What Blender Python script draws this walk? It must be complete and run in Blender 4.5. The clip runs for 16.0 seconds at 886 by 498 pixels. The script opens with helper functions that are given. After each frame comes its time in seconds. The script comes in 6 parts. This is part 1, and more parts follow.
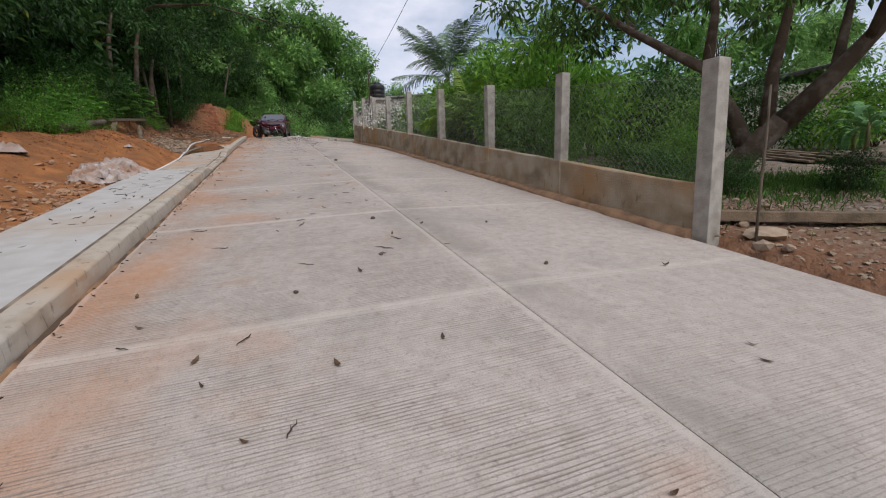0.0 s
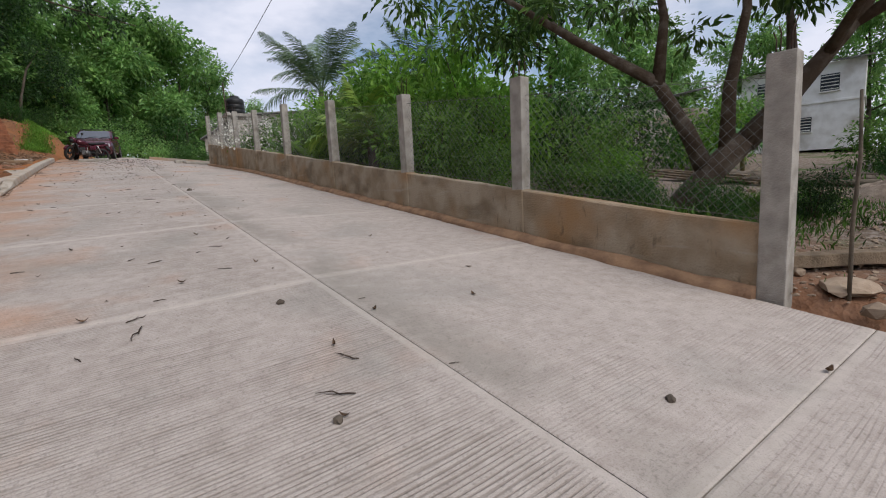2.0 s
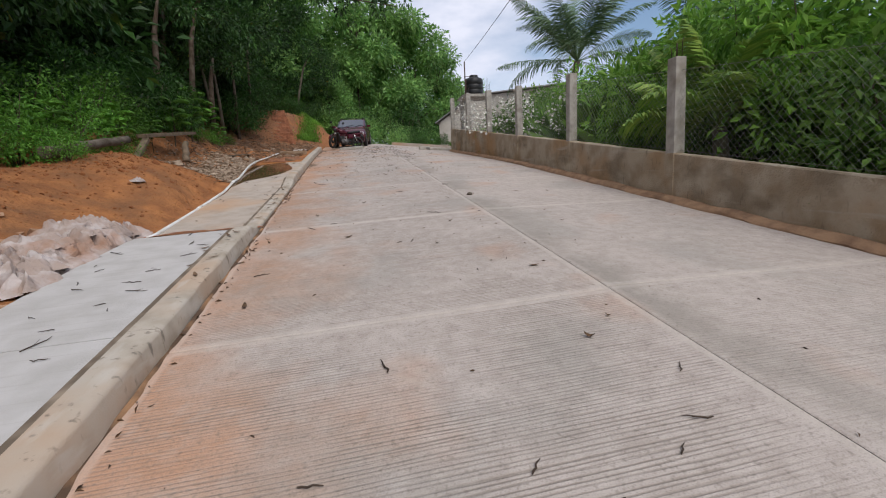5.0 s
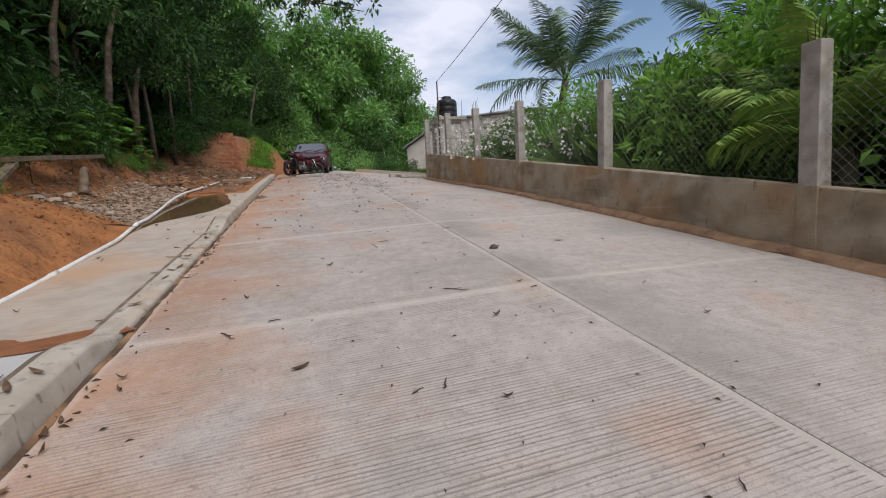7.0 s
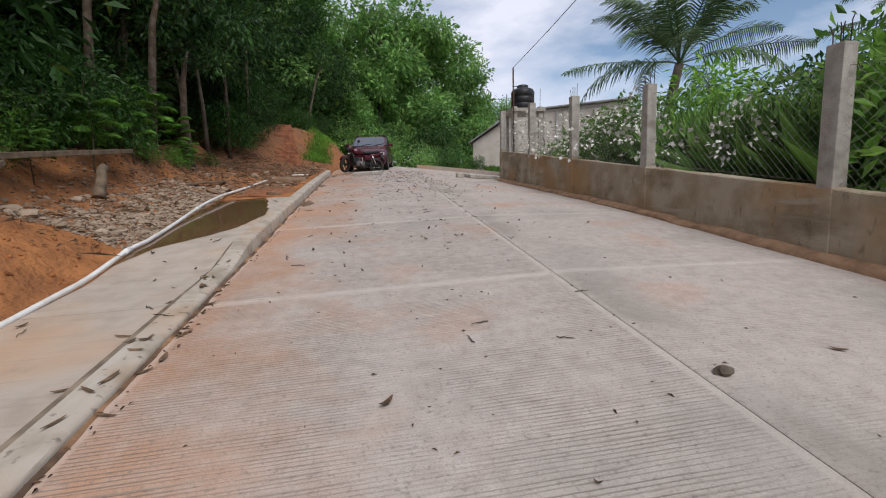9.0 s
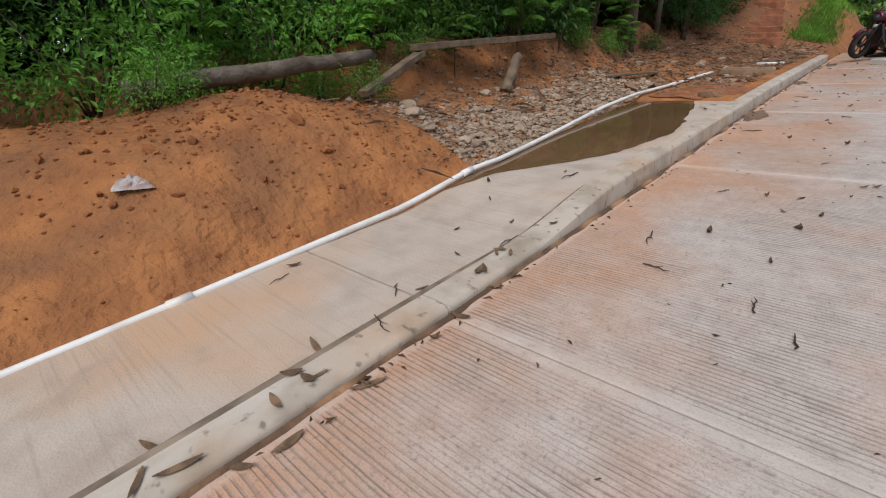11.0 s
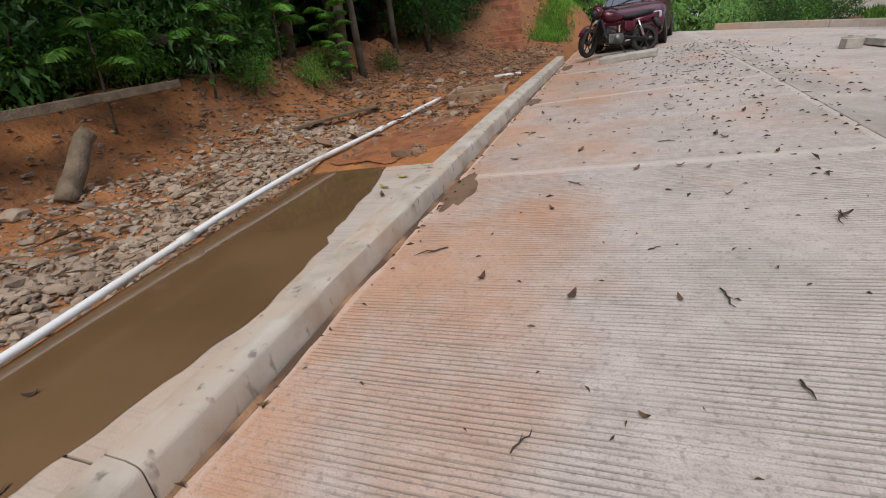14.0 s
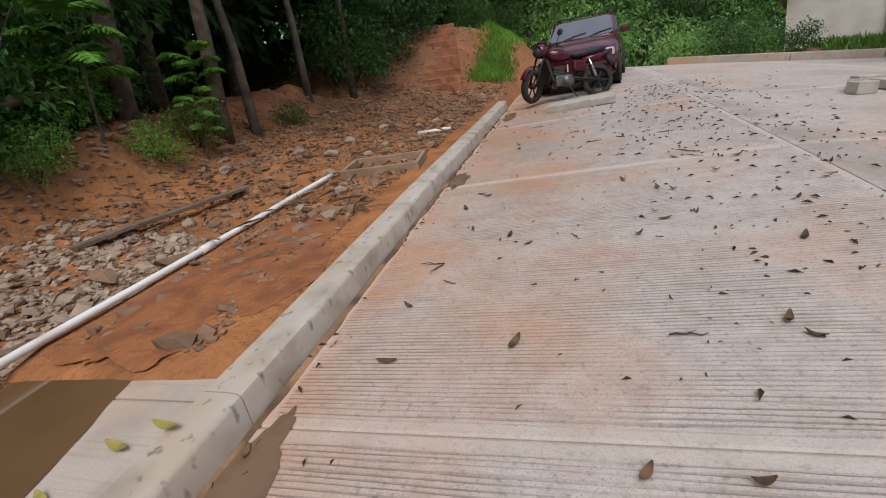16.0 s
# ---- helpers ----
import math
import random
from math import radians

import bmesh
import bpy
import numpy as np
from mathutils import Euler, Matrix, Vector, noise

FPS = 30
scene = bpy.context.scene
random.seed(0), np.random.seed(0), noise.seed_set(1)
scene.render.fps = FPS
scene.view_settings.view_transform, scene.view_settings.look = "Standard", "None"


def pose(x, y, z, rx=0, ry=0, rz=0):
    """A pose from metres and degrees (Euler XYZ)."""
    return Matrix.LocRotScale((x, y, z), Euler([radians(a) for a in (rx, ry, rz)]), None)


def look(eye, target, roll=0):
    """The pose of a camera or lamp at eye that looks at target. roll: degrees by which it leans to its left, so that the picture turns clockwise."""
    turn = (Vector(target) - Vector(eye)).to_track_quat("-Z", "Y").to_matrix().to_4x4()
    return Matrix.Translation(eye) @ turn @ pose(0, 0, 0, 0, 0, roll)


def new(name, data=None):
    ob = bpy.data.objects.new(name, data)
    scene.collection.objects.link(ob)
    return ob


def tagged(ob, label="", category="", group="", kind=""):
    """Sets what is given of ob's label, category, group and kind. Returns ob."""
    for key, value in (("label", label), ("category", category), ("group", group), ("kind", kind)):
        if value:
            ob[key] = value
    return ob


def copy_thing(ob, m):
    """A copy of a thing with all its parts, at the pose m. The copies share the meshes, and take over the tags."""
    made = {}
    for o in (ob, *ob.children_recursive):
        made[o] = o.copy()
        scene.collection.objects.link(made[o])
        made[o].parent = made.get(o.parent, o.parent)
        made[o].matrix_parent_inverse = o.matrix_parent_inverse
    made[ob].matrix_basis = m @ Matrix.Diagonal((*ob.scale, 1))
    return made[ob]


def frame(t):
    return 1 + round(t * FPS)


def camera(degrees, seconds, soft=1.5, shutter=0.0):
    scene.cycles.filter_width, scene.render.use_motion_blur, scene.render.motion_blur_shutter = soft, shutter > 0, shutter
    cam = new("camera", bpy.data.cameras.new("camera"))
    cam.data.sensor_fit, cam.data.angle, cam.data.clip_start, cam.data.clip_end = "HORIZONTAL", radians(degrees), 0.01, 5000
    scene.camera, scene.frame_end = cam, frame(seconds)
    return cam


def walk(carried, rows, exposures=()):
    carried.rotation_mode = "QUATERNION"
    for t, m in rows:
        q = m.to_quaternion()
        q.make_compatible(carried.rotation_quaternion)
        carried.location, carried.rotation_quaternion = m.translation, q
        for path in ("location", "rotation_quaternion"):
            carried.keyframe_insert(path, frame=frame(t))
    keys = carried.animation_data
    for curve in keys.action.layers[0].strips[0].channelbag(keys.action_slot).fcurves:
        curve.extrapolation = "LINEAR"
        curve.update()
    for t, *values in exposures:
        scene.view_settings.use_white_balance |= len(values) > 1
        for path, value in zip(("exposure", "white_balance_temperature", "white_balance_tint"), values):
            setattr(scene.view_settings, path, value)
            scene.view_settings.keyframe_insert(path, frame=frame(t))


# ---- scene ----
cam = camera(89.4, 16.0, 1.1)
PATH = [
    (0, (0.279, -1.359, 1.145), (0.951, 0.494, 0.808), -1.7),
    (0.5, (0.365, -0.648, 1.21), (1.611, 0.885, 0.9), -0.9),
    (1, (0.608, 0.072, 1.175), (2.38, 0.943, 0.852), -2.8),
    (1.5, (0.592, 0.685, 1.22), (2.309, 1.668, 0.926), -3.7),
    (2, (0.481, 1.166, 1.374), (1.659, 2.76, 1.101), -3.0),
    (2.5, (0.3, 1.779, 1.534), (0.851, 3.688, 1.311), -4.2),
    (3, (0.144, 2.468, 1.64), (0.509, 4.41, 1.329), -2.8),
    (3.5, (0.152, 3.172, 1.7), (0.531, 5.108, 1.372), -2.8),
    (4, (0.032, 3.782, 1.755), (0.38, 5.725, 1.431), -1.4),
    (4.5, (-0.004, 4.474, 1.844), (0.359, 6.413, 1.516), -1.6),
    (4.7, (-0.008, 4.77, 1.89), (0.374, 6.705, 1.559), -2.8),
    (6.8, (-0.048, 7.816, 2.194), (0.425, 9.747, 1.978), -1.6),
    (7, (0.041, 8.117, 2.184), (0.604, 10.023, 1.964), -3.2),
    (7.5, (0.099, 8.704, 2.365), (0.559, 10.638, 2.146), -3.5),
    (8, (0.096, 9.421, 2.493), (0.523, 11.36, 2.257), -0.2),
    (8.5, (0.221, 10.085, 2.516), (0.66, 12.019, 2.257), -3.1),
    (9, (0.166, 10.75, 2.604), (0.492, 12.709, 2.365), -1.6),
    (9.2, (0.157, 11.021, 2.694), (0.486, 12.979, 2.453), -1.3),
    (11.3, (0.091, 13.661, 2.875), (-1.234, 14.97, 2.148), 0.7),
    (11.5, (0.093, 13.996, 2.905), (-1.061, 15.498, 2.264), 1.7),
    (12, (0.109, 14.75, 3.01), (-0.608, 16.529, 2.443), -1.5),
    (12.5, (0.109, 15.274, 3.126), (-0.823, 16.953, 2.569), -1.4),
    (13, (0.062, 15.868, 3.226), (-0.98, 17.463, 2.616), -3.2),
    (13.5, (0.145, 16.594, 3.288), (-0.806, 18.235, 2.653), -5.0),
    (14, (0.157, 17.3, 3.346), (-0.57, 19.036, 2.67), -6.6),
    (14.5, (0.227, 17.973, 3.42), (-0.266, 19.788, 2.74), -7.6),
    (15, (0.224, 18.583, 3.545), (-0.368, 20.387, 2.917), -3.5),
    (15.5, (0.144, 19.248, 3.646), (-0.48, 21.053, 3.053), -1.8),
    (16, (0.119, 19.91, 3.707), (-0.464, 21.734, 3.13), -8.2),
]
walk(
    cam,
    [(t, look(eye, target, roll)) for t, eye, target, roll in PATH],
    [(0, 0.28), (1.5, 0.26), (3.5, 0.36), (9, 0.36), (12.5, 0.56), (16, 0.46)],
)
R = np.random.default_rng(7)

# ---- world and sun: bright overcast sky with thin cloud ----
world = bpy.data.worlds.new("sky")
scene.world = world
world.use_nodes = True
wn = world.node_tree.nodes
wl = world.node_tree.links
sky = wn.new("ShaderNodeTexSky")
sky.sky_type, sky.sun_disc = "NISHITA", False
sky.sun_elevation, sky.sun_rotation = radians(52), radians(168)
tex = wn.new("ShaderNodeTexCoord")
mapn = wn.new("ShaderNodeMapping")
mapn.inputs["Scale"].default_value = (1.0, 1.0, 2.6)
cl = wn.new("ShaderNodeTexNoise")
cl.inputs["Scale"].default_value, cl.inputs["Detail"].default_value, cl.inputs["Roughness"].default_value = 2.2, 6.0, 0.55
ramp = wn.new("ShaderNodeValToRGB")
ramp.color_ramp.elements[0].position, ramp.color_ramp.elements[1].position = 0.36, 0.60
mixw = wn.new("ShaderNodeMixRGB")
mixw.inputs[2].default_value = (6.5, 6.7, 7.8, 1)
wl.new(tex.outputs["Generated"], mapn.inputs[0])
wl.new(mapn.outputs[0], cl.inputs["Vector"])
wl.new(cl.outputs["Fac"], ramp.inputs[0])
wl.new(ramp.outputs[0], mixw.inputs[0])
wl.new(sky.outputs[0], mixw.inputs[1])
wl.new(mixw.outputs[0], wn["Background"].inputs[0])
wn["Background"].inputs[1].default_value = 0.1
sun = new("sun", bpy.data.lights.new("sun", "SUN"))
sun.data.energy, sun.data.angle, sun.data.color = 1.7, radians(40), (1.0, 0.95, 0.88)
sun.matrix_world = look((0, 0, 20), (-3, 14, 2))

# ---- materials ----


def mat(name, base, rough=0.8, second=None, scale=6.0, detail=6.0, mix=(0.35, 0.7), bump=0.0, bump_scale=60.0, metal=0.0, third=None, third_scale=1.2, third_mix=(0.5, 0.7), spec=0.3, jitter=0.0):
    """A node material: base colour broken by a second one at grain scale and a third one in large stains, with a fine bump."""
    m = bpy.data.materials.new(name)
    m.use_nodes = True
    n, l = m.node_tree.nodes, m.node_tree.links
    b = n["Principled BSDF"]
    b.inputs["Roughness"].default_value, b.inputs["Metallic"].default_value = rough, metal
    b.inputs["Specular IOR Level"].default_value = spec
    co = n.new("ShaderNodeNewGeometry")
    col = n.new("ShaderNodeRGB")
    col.outputs[0].default_value = (*base, 1)
    out = col.outputs[0]
    for colour, sc, span in ((second, scale, mix), (third, third_scale, third_mix)):
        if colour is None:
            continue
        t = n.new("ShaderNodeTexNoise")
        t.inputs["Scale"].default_value, t.inputs["Detail"].default_value = sc, detail
        l.new(co.outputs["Position"], t.inputs["Vector"])
        r = n.new("ShaderNodeMapRange")
        r.inputs[1].default_value, r.inputs[2].default_value = span
        l.new(t.outputs["Fac"], r.inputs[0])
        x = n.new("ShaderNodeMixRGB")
        x.inputs[2].default_value = (*colour, 1)
        l.new(r.outputs[0], x.inputs[0])
        l.new(out, x.inputs[1])
        out = x.outputs[0]
    if jitter:
        oi = n.new("ShaderNodeObjectInfo")
        gi = n.new("ShaderNodeMath")
        gi.operation = "ADD"
        l.new(oi.outputs["Random"], gi.inputs[0])
        l.new(co.outputs["Random Per Island"], gi.inputs[1])
        hs = n.new("ShaderNodeHueSaturation")
        mr = n.new("ShaderNodeMapRange")
        mr.inputs[2].default_value = 2.0
        mr.inputs[3].default_value, mr.inputs[4].default_value = 1 - jitter, 1 + jitter
        l.new(gi.outputs[0], mr.inputs[0])
        l.new(mr.outputs[0], hs.inputs["Value"])
        l.new(out, hs.inputs["Color"])
        out = hs.outputs[0]
    l.new(out, b.inputs["Base Color"])
    if bump:
        t = n.new("ShaderNodeTexNoise")
        t.inputs["Scale"].default_value, t.inputs["Detail"].default_value = bump_scale, 5.0
        l.new(co.outputs["Position"], t.inputs["Vector"])
        bu = n.new("ShaderNodeBump")
        bu.inputs["Strength"].default_value, bu.inputs["Distance"].default_value = bump, 0.02
        l.new(t.outputs["Fac"], bu.inputs["Height"])
        l.new(bu.outputs[0], b.inputs["Normal"])
    return m


def overlay(m, colour, scale, lo, hi, strength, detail=7.0):
    """Lays one more stain over a material: noise with its own scale in x, y and z."""
    n, l = m.node_tree.nodes, m.node_tree.links
    b = n["Principled BSDF"]
    src = b.inputs["Base Color"].links[0].from_socket
    g = n.new("ShaderNodeNewGeometry")
    mp = n.new("ShaderNodeMapping")
    mp.inputs["Scale"].default_value = scale
    t = n.new("ShaderNodeTexNoise")
    t.inputs["Scale"].default_value, t.inputs["Detail"].default_value = 1.0, detail
    r = n.new("ShaderNodeMapRange")
    for i, v in enumerate((lo, hi, 0.0, strength)):
        r.inputs[i + 1].default_value = v
    x = n.new("ShaderNodeMixRGB")
    x.inputs[2].default_value = (*colour, 1)
    l.new(g.outputs["Position"], mp.inputs[0])
    l.new(mp.outputs[0], t.inputs["Vector"])
    l.new(t.outputs["Fac"], r.inputs[0])
    l.new(r.outputs[0], x.inputs[0])
    l.new(src, x.inputs[1])
    l.new(x.outputs[0], b.inputs["Base Color"])
    return m


def leaf_mat(name, dark, light, yellow=None, clear=0.25, swing=(0.6, 1.35)):
    """Foliage: colour varied leaf by leaf, lit and shaded clumps painted in by position, some light let through."""
    m = bpy.data.materials.new(name)
    m.use_nodes = True
    n, l = m.node_tree.nodes, m.node_tree.links
    b = n["Principled BSDF"]
    b.inputs["Roughness"].default_value, b.inputs["Specular IOR Level"].default_value = 0.5, 0.35
    g = n.new("ShaderNodeNewGeometry")
    r = n.new("ShaderNodeValToRGB")
    r.color_ramp.elements[0].color, r.color_ramp.elements[1].color = (*dark, 1), (*light, 1)
    if yellow:
        e = r.color_ramp.elements.new(0.985)
        e.color = (*light, 1)
        r.color_ramp.elements[-1].color = (*yellow, 1)
    l.new(g.outputs["Random Per Island"], r.inputs[0])
    # swing scales the colour clump by clump: painted light and shade
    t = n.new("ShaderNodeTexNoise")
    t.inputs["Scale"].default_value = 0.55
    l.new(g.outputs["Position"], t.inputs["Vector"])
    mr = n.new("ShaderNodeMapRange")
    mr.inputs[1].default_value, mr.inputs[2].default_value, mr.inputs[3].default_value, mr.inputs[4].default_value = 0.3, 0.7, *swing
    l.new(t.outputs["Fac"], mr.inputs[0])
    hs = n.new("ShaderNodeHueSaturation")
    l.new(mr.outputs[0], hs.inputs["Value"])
    l.new(r.outputs[0], hs.inputs["Color"])
    l.new(hs.outputs[0], b.inputs["Base Color"])
    tr = n.new("ShaderNodeBsdfTranslucent")
    l.new(hs.outputs[0], tr.inputs[0])
    mx = n.new("ShaderNodeMixShader")
    mx.inputs[0].default_value = clear
    l.new(b.outputs[0], mx.inputs[1])
    l.new(tr.outputs[0], mx.inputs[2])
    l.new(mx.outputs[0], n["Material Output"].inputs[0])
    return m


def slab_mat(name, half_x, half_y):
    """Brushed concrete: grooves across the slab, a trowelled border at its edges, reddish mud in stains."""
    m = mat(name, (0.50, 0.438, 0.398), 0.85, (0.395, 0.338, 0.30), 9.0, 8.0, (0.35, 0.75), 0.0, spec=0.25, jitter=0.04)
    n, l = m.node_tree.nodes, m.node_tree.links
    b = n["Principled BSDF"]
    src = b.inputs["Base Color"].links[0].from_socket
    co = n.new("ShaderNodeTexCoord")
    geo = n.new("ShaderNodeNewGeometry")

    def math_node(op, a, c=None):
        q = n.new("ShaderNodeMath")
        q.operation = op
        for i, v in enumerate((a, c)):
            if v is None:
                continue
            if isinstance(v, (int, float)):
                q.inputs[i].default_value = v
            else:
                l.new(v, q.inputs[i])
        return q.outputs[0]

    def rng(v, a, c, d=0.0, e=1.0):
        q = n.new("ShaderNodeMapRange")
        for i, val in enumerate((a, c, d, e)):
            q.inputs[i + 1].default_value = val
        l.new(v, q.inputs[0])
        return q.outputs[0]

    def noise_tex(vec, sc, det=4.0):
        q = n.new("ShaderNodeTexNoise")
        q.inputs["Scale"].default_value, q.inputs["Detail"].default_value = sc, det
        l.new(vec, q.inputs["Vector"])
        return q.outputs["Fac"]

    sep = n.new("ShaderNodeSeparateXYZ")
    l.new(co.outputs["Object"], sep.inputs[0])
    ax = math_node("ABSOLUTE", sep.outputs[0])
    ay = math_node("ABSOLUTE", sep.outputs[1])
    ex = rng(math_node("SUBTRACT", half_x, ax), 0.05, 0.075)
    ey = rng(math_node("SUBTRACT", half_y, ay), 0.05, 0.075)
    inner = math_node("MULTIPLY", ex, ey)
    worn = rng(noise_tex(geo.outputs["Position"], 1.3), 0.36, 0.56, 0.2, 1.0)
    brush = n.new("ShaderNodeMapping")
    brush.inputs["Scale"].default_value = (1.1, 26.0, 1.0)
    l.new(geo.outputs["Position"], brush.inputs[0])
    stroke = noise_tex(brush.outputs[0], 1.0, 3.0)
    wob = math_node("ADD", math_node("MULTIPLY", noise_tex(co.outputs["Object"], 1.5), 0.008), math_node("MULTIPLY", stroke, 0.042))
    wave = math_node("SINE", math_node("MULTIPLY", math_node("ADD", sep.outputs[1], wob), 2 * math.pi / 0.027))
    sepg = n.new("ShaderNodeSeparateXYZ")
    l.new(geo.outputs["Position"], sepg.inputs[0])
    lane = rng(sepg.outputs[0], 1.86, 1.95, 1.0, 0.45)
    groove = math_node("MULTIPLY", math_node("MULTIPLY", rng(wave, 0.0, 0.9), rng(stroke, 0.3, 0.6, 0.45, 1.0)), math_node("MULTIPLY", math_node("MULTIPLY", inner, lane), worn))
    # reddish soil washed over it, strongest along the kerb side
    near_kerb = rng(sepg.outputs[0], 0.8, -1.3, 0.0, 0.37)
    upper = rng(sepg.outputs[1], 9.0, 24.0, 0.0, 0.10)
    soil = rng(math_node("ADD", noise_tex(geo.outputs["Position"], 0.9, 7.0), math_node("ADD", near_kerb, upper)), 0.62, 0.92, 0.0, 0.75)
    mx = n.new("ShaderNodeMixRGB")
    mx.inputs[2].default_value = (0.50, 0.25, 0.13, 1)
    l.new(soil, mx.inputs[0])
    l.new(src, mx.inputs[1])
    dark = n.new("ShaderNodeMixRGB")
    dark.inputs[2].default_value = (0.23, 0.19, 0.155, 1)
    l.new(math_node("MULTIPLY", groove, 0.7), dark.inputs[0])
    l.new(mx.outputs[0], dark.inputs[1])
    # grey damp patches along the joints
    pat = n.new("ShaderNodeMixRGB")
    pat.inputs[2].default_value = (0.31, 0.29, 0.26, 1)
    l.new(rng(noise_tex(geo.outputs["Position"], 0.7, 9.0), 0.54, 0.66, 0.0, 0.5), pat.inputs[0])
    l.new(dark.outputs[0], pat.inputs[1])
    # grey slurry left along the middle joint
    band = math_node("MULTIPLY", rng(sepg.outputs[0], 1.88, 1.98), rng(sepg.outputs[0], 2.5, 2.1))
    slur = n.new("ShaderNodeMixRGB")
    slur.inputs[2].default_value = (0.29, 0.26, 0.225, 1)
    l.new(math_node("MULTIPLY", band, rng(noise_tex(geo.outputs["Position"], 0.9, 7.0), 0.42, 0.56, 0.0, 0.75)), slur.inputs[0])
    l.new(pat.outputs[0], slur.inputs[1])
    # pits and specks
    spk = n.new("ShaderNodeMixRGB")
    spk.inputs[2].default_value = (0.17, 0.145, 0.12, 1)
    l.new(math_node("MAXIMUM", rng(noise_tex(geo.outputs["Position"], 42.0, 3.0), 0.57, 0.70, 0.0, 0.5), rng(noise_tex(geo.outputs["Position"], 130.0, 4.0), 0.52, 0.72, 0.0, 0.5)), spk.inputs[0])
    l.new(slur.outputs[0], spk.inputs[1])
    pale = n.new("ShaderNodeMixRGB")
    pale.inputs[2].default_value = (0.54, 0.485, 0.43, 1)
    l.new(math_node("ADD", rng(noise_tex(geo.outputs["Position"], 11.0, 9.0), 0.50, 0.75, 0.0, 0.22), rng(inner, 1.0, 0.0, 0.0, 0.3)), pale.inputs[0])
    l.new(spk.outputs[0], pale.inputs[1])
    l.new(pale.outputs[0], b.inputs["Base Color"])
    bu = n.new("ShaderNodeBump")
    bu.inputs["Strength"].default_value, bu.inputs["Distance"].default_value = 0.7, 0.006
    hgt = math_node("ADD", math_node("MULTIPLY", groove, -1.0), math_node("MULTIPLY", noise_tex(geo.outputs["Position"], 90.0), 0.8))
    l.new(hgt, bu.inputs["Height"])
    l.new(bu.outputs[0], b.inputs["Normal"])
    return m


def ground_mat():
    """Soil: red earth by the road and up the bank, grey gravelly earth in the yard, grass and near-black brown ground
    beyond.
    """
    m = mat("ground_soil", (0.41, 0.175, 0.068), 0.95, (0.27, 0.115, 0.05), 3.0, 8.0, (0.35, 0.65), 0.9, 14.0, spec=0.1)
    n, l = m.node_tree.nodes, m.node_tree.links
    b = n["Principled BSDF"]
    src = b.inputs["Base Color"].links[0].from_socket
    geo = n.new("ShaderNodeNewGeometry")
    b.inputs["Normal"].links[0].from_node.inputs["Distance"].default_value = 0.06
    sep = n.new("ShaderNodeSeparateXYZ")
    l.new(geo.outputs["Position"], sep.inputs[0])

    def rng(v, a, c, d=0.0, e=1.0):
        q = n.new("ShaderNodeMapRange")
        for i, val in enumerate((a, c, d, e)):
            q.inputs[i + 1].default_value = val
        l.new(v, q.inputs[0])
        return q.outputs[0]

    def mixc(fac, a, colour):
        q = n.new("ShaderNodeMixRGB")
        q.inputs[2].default_value = (*colour, 1)
        l.new(fac, q.inputs[0])
        l.new(a, q.inputs[1])
        return q.outputs[0]

    def nz(sc, det=6.0):
        q = n.new("ShaderNodeTexNoise")
        q.inputs["Scale"].default_value, q.inputs["Detail"].default_value = sc, det
        l.new(geo.outputs["Position"], q.inputs["Vector"])
        return q.outputs["Fac"]

    def mul(a, c, op="MULTIPLY"):
        q = n.new("ShaderNodeMath")
        q.operation = op
        for i, v in enumerate((a, c)):
            if isinstance(v, (int, float)):
                q.inputs[i].default_value = v
            else:
                l.new(v, q.inputs[i])
        return q.outputs[0]

    # gravelly brown-grey yard
    edge = rng(sep.outputs[0], 4.6, 5.0)
    c = mixc(edge, src, (0.21, 0.105, 0.06))
    yard = rng(mul(sep.outputs[0], mul(nz(0.7), 3.0), "ADD"), 6.4, 9.0)
    c = mixc(yard, c, (0.17, 0.13, 0.10))
    c = mixc(mul(yard, rng(nz(9.0), 0.45, 0.6, 0.0, 0.7)), c, (0.33, 0.28, 0.24))
    # grass patches in the yard
    c = mixc(mul(yard, rng(nz(0.45), 0.54, 0.62, 0.0, 0.8)), c, (0.06, 0.10, 0.025))
    # leaf mould on the bank
    bank = rng(mul(sep.outputs[0], mul(nz(0.8), 2.0), "ADD"), -1.4, -2.4, 0.0, 1.0)
    c = mixc(mul(bank, rng(nz(1.6), 0.42, 0.62, 0.0, 0.6)), c, (0.19, 0.10, 0.055))
    # dull brown rubble over the shoulder by the crest
    c = mixc(mul(rng(sep.outputs[1], 27.0, 31.0), rng(nz(1.1), 0.38, 0.6, 0.25, 0.8)), c, (0.23, 0.115, 0.065))
    # near-black brown towards the forest, with a ragged edge
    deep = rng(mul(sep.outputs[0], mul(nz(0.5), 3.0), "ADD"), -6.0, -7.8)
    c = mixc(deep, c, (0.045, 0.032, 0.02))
    far = rng(sep.outputs[1], 46.0, 53.0)
    c = mixc(far, c, (0.05, 0.08, 0.02))
    l.new(c, b.inputs["Base Color"])
    return m


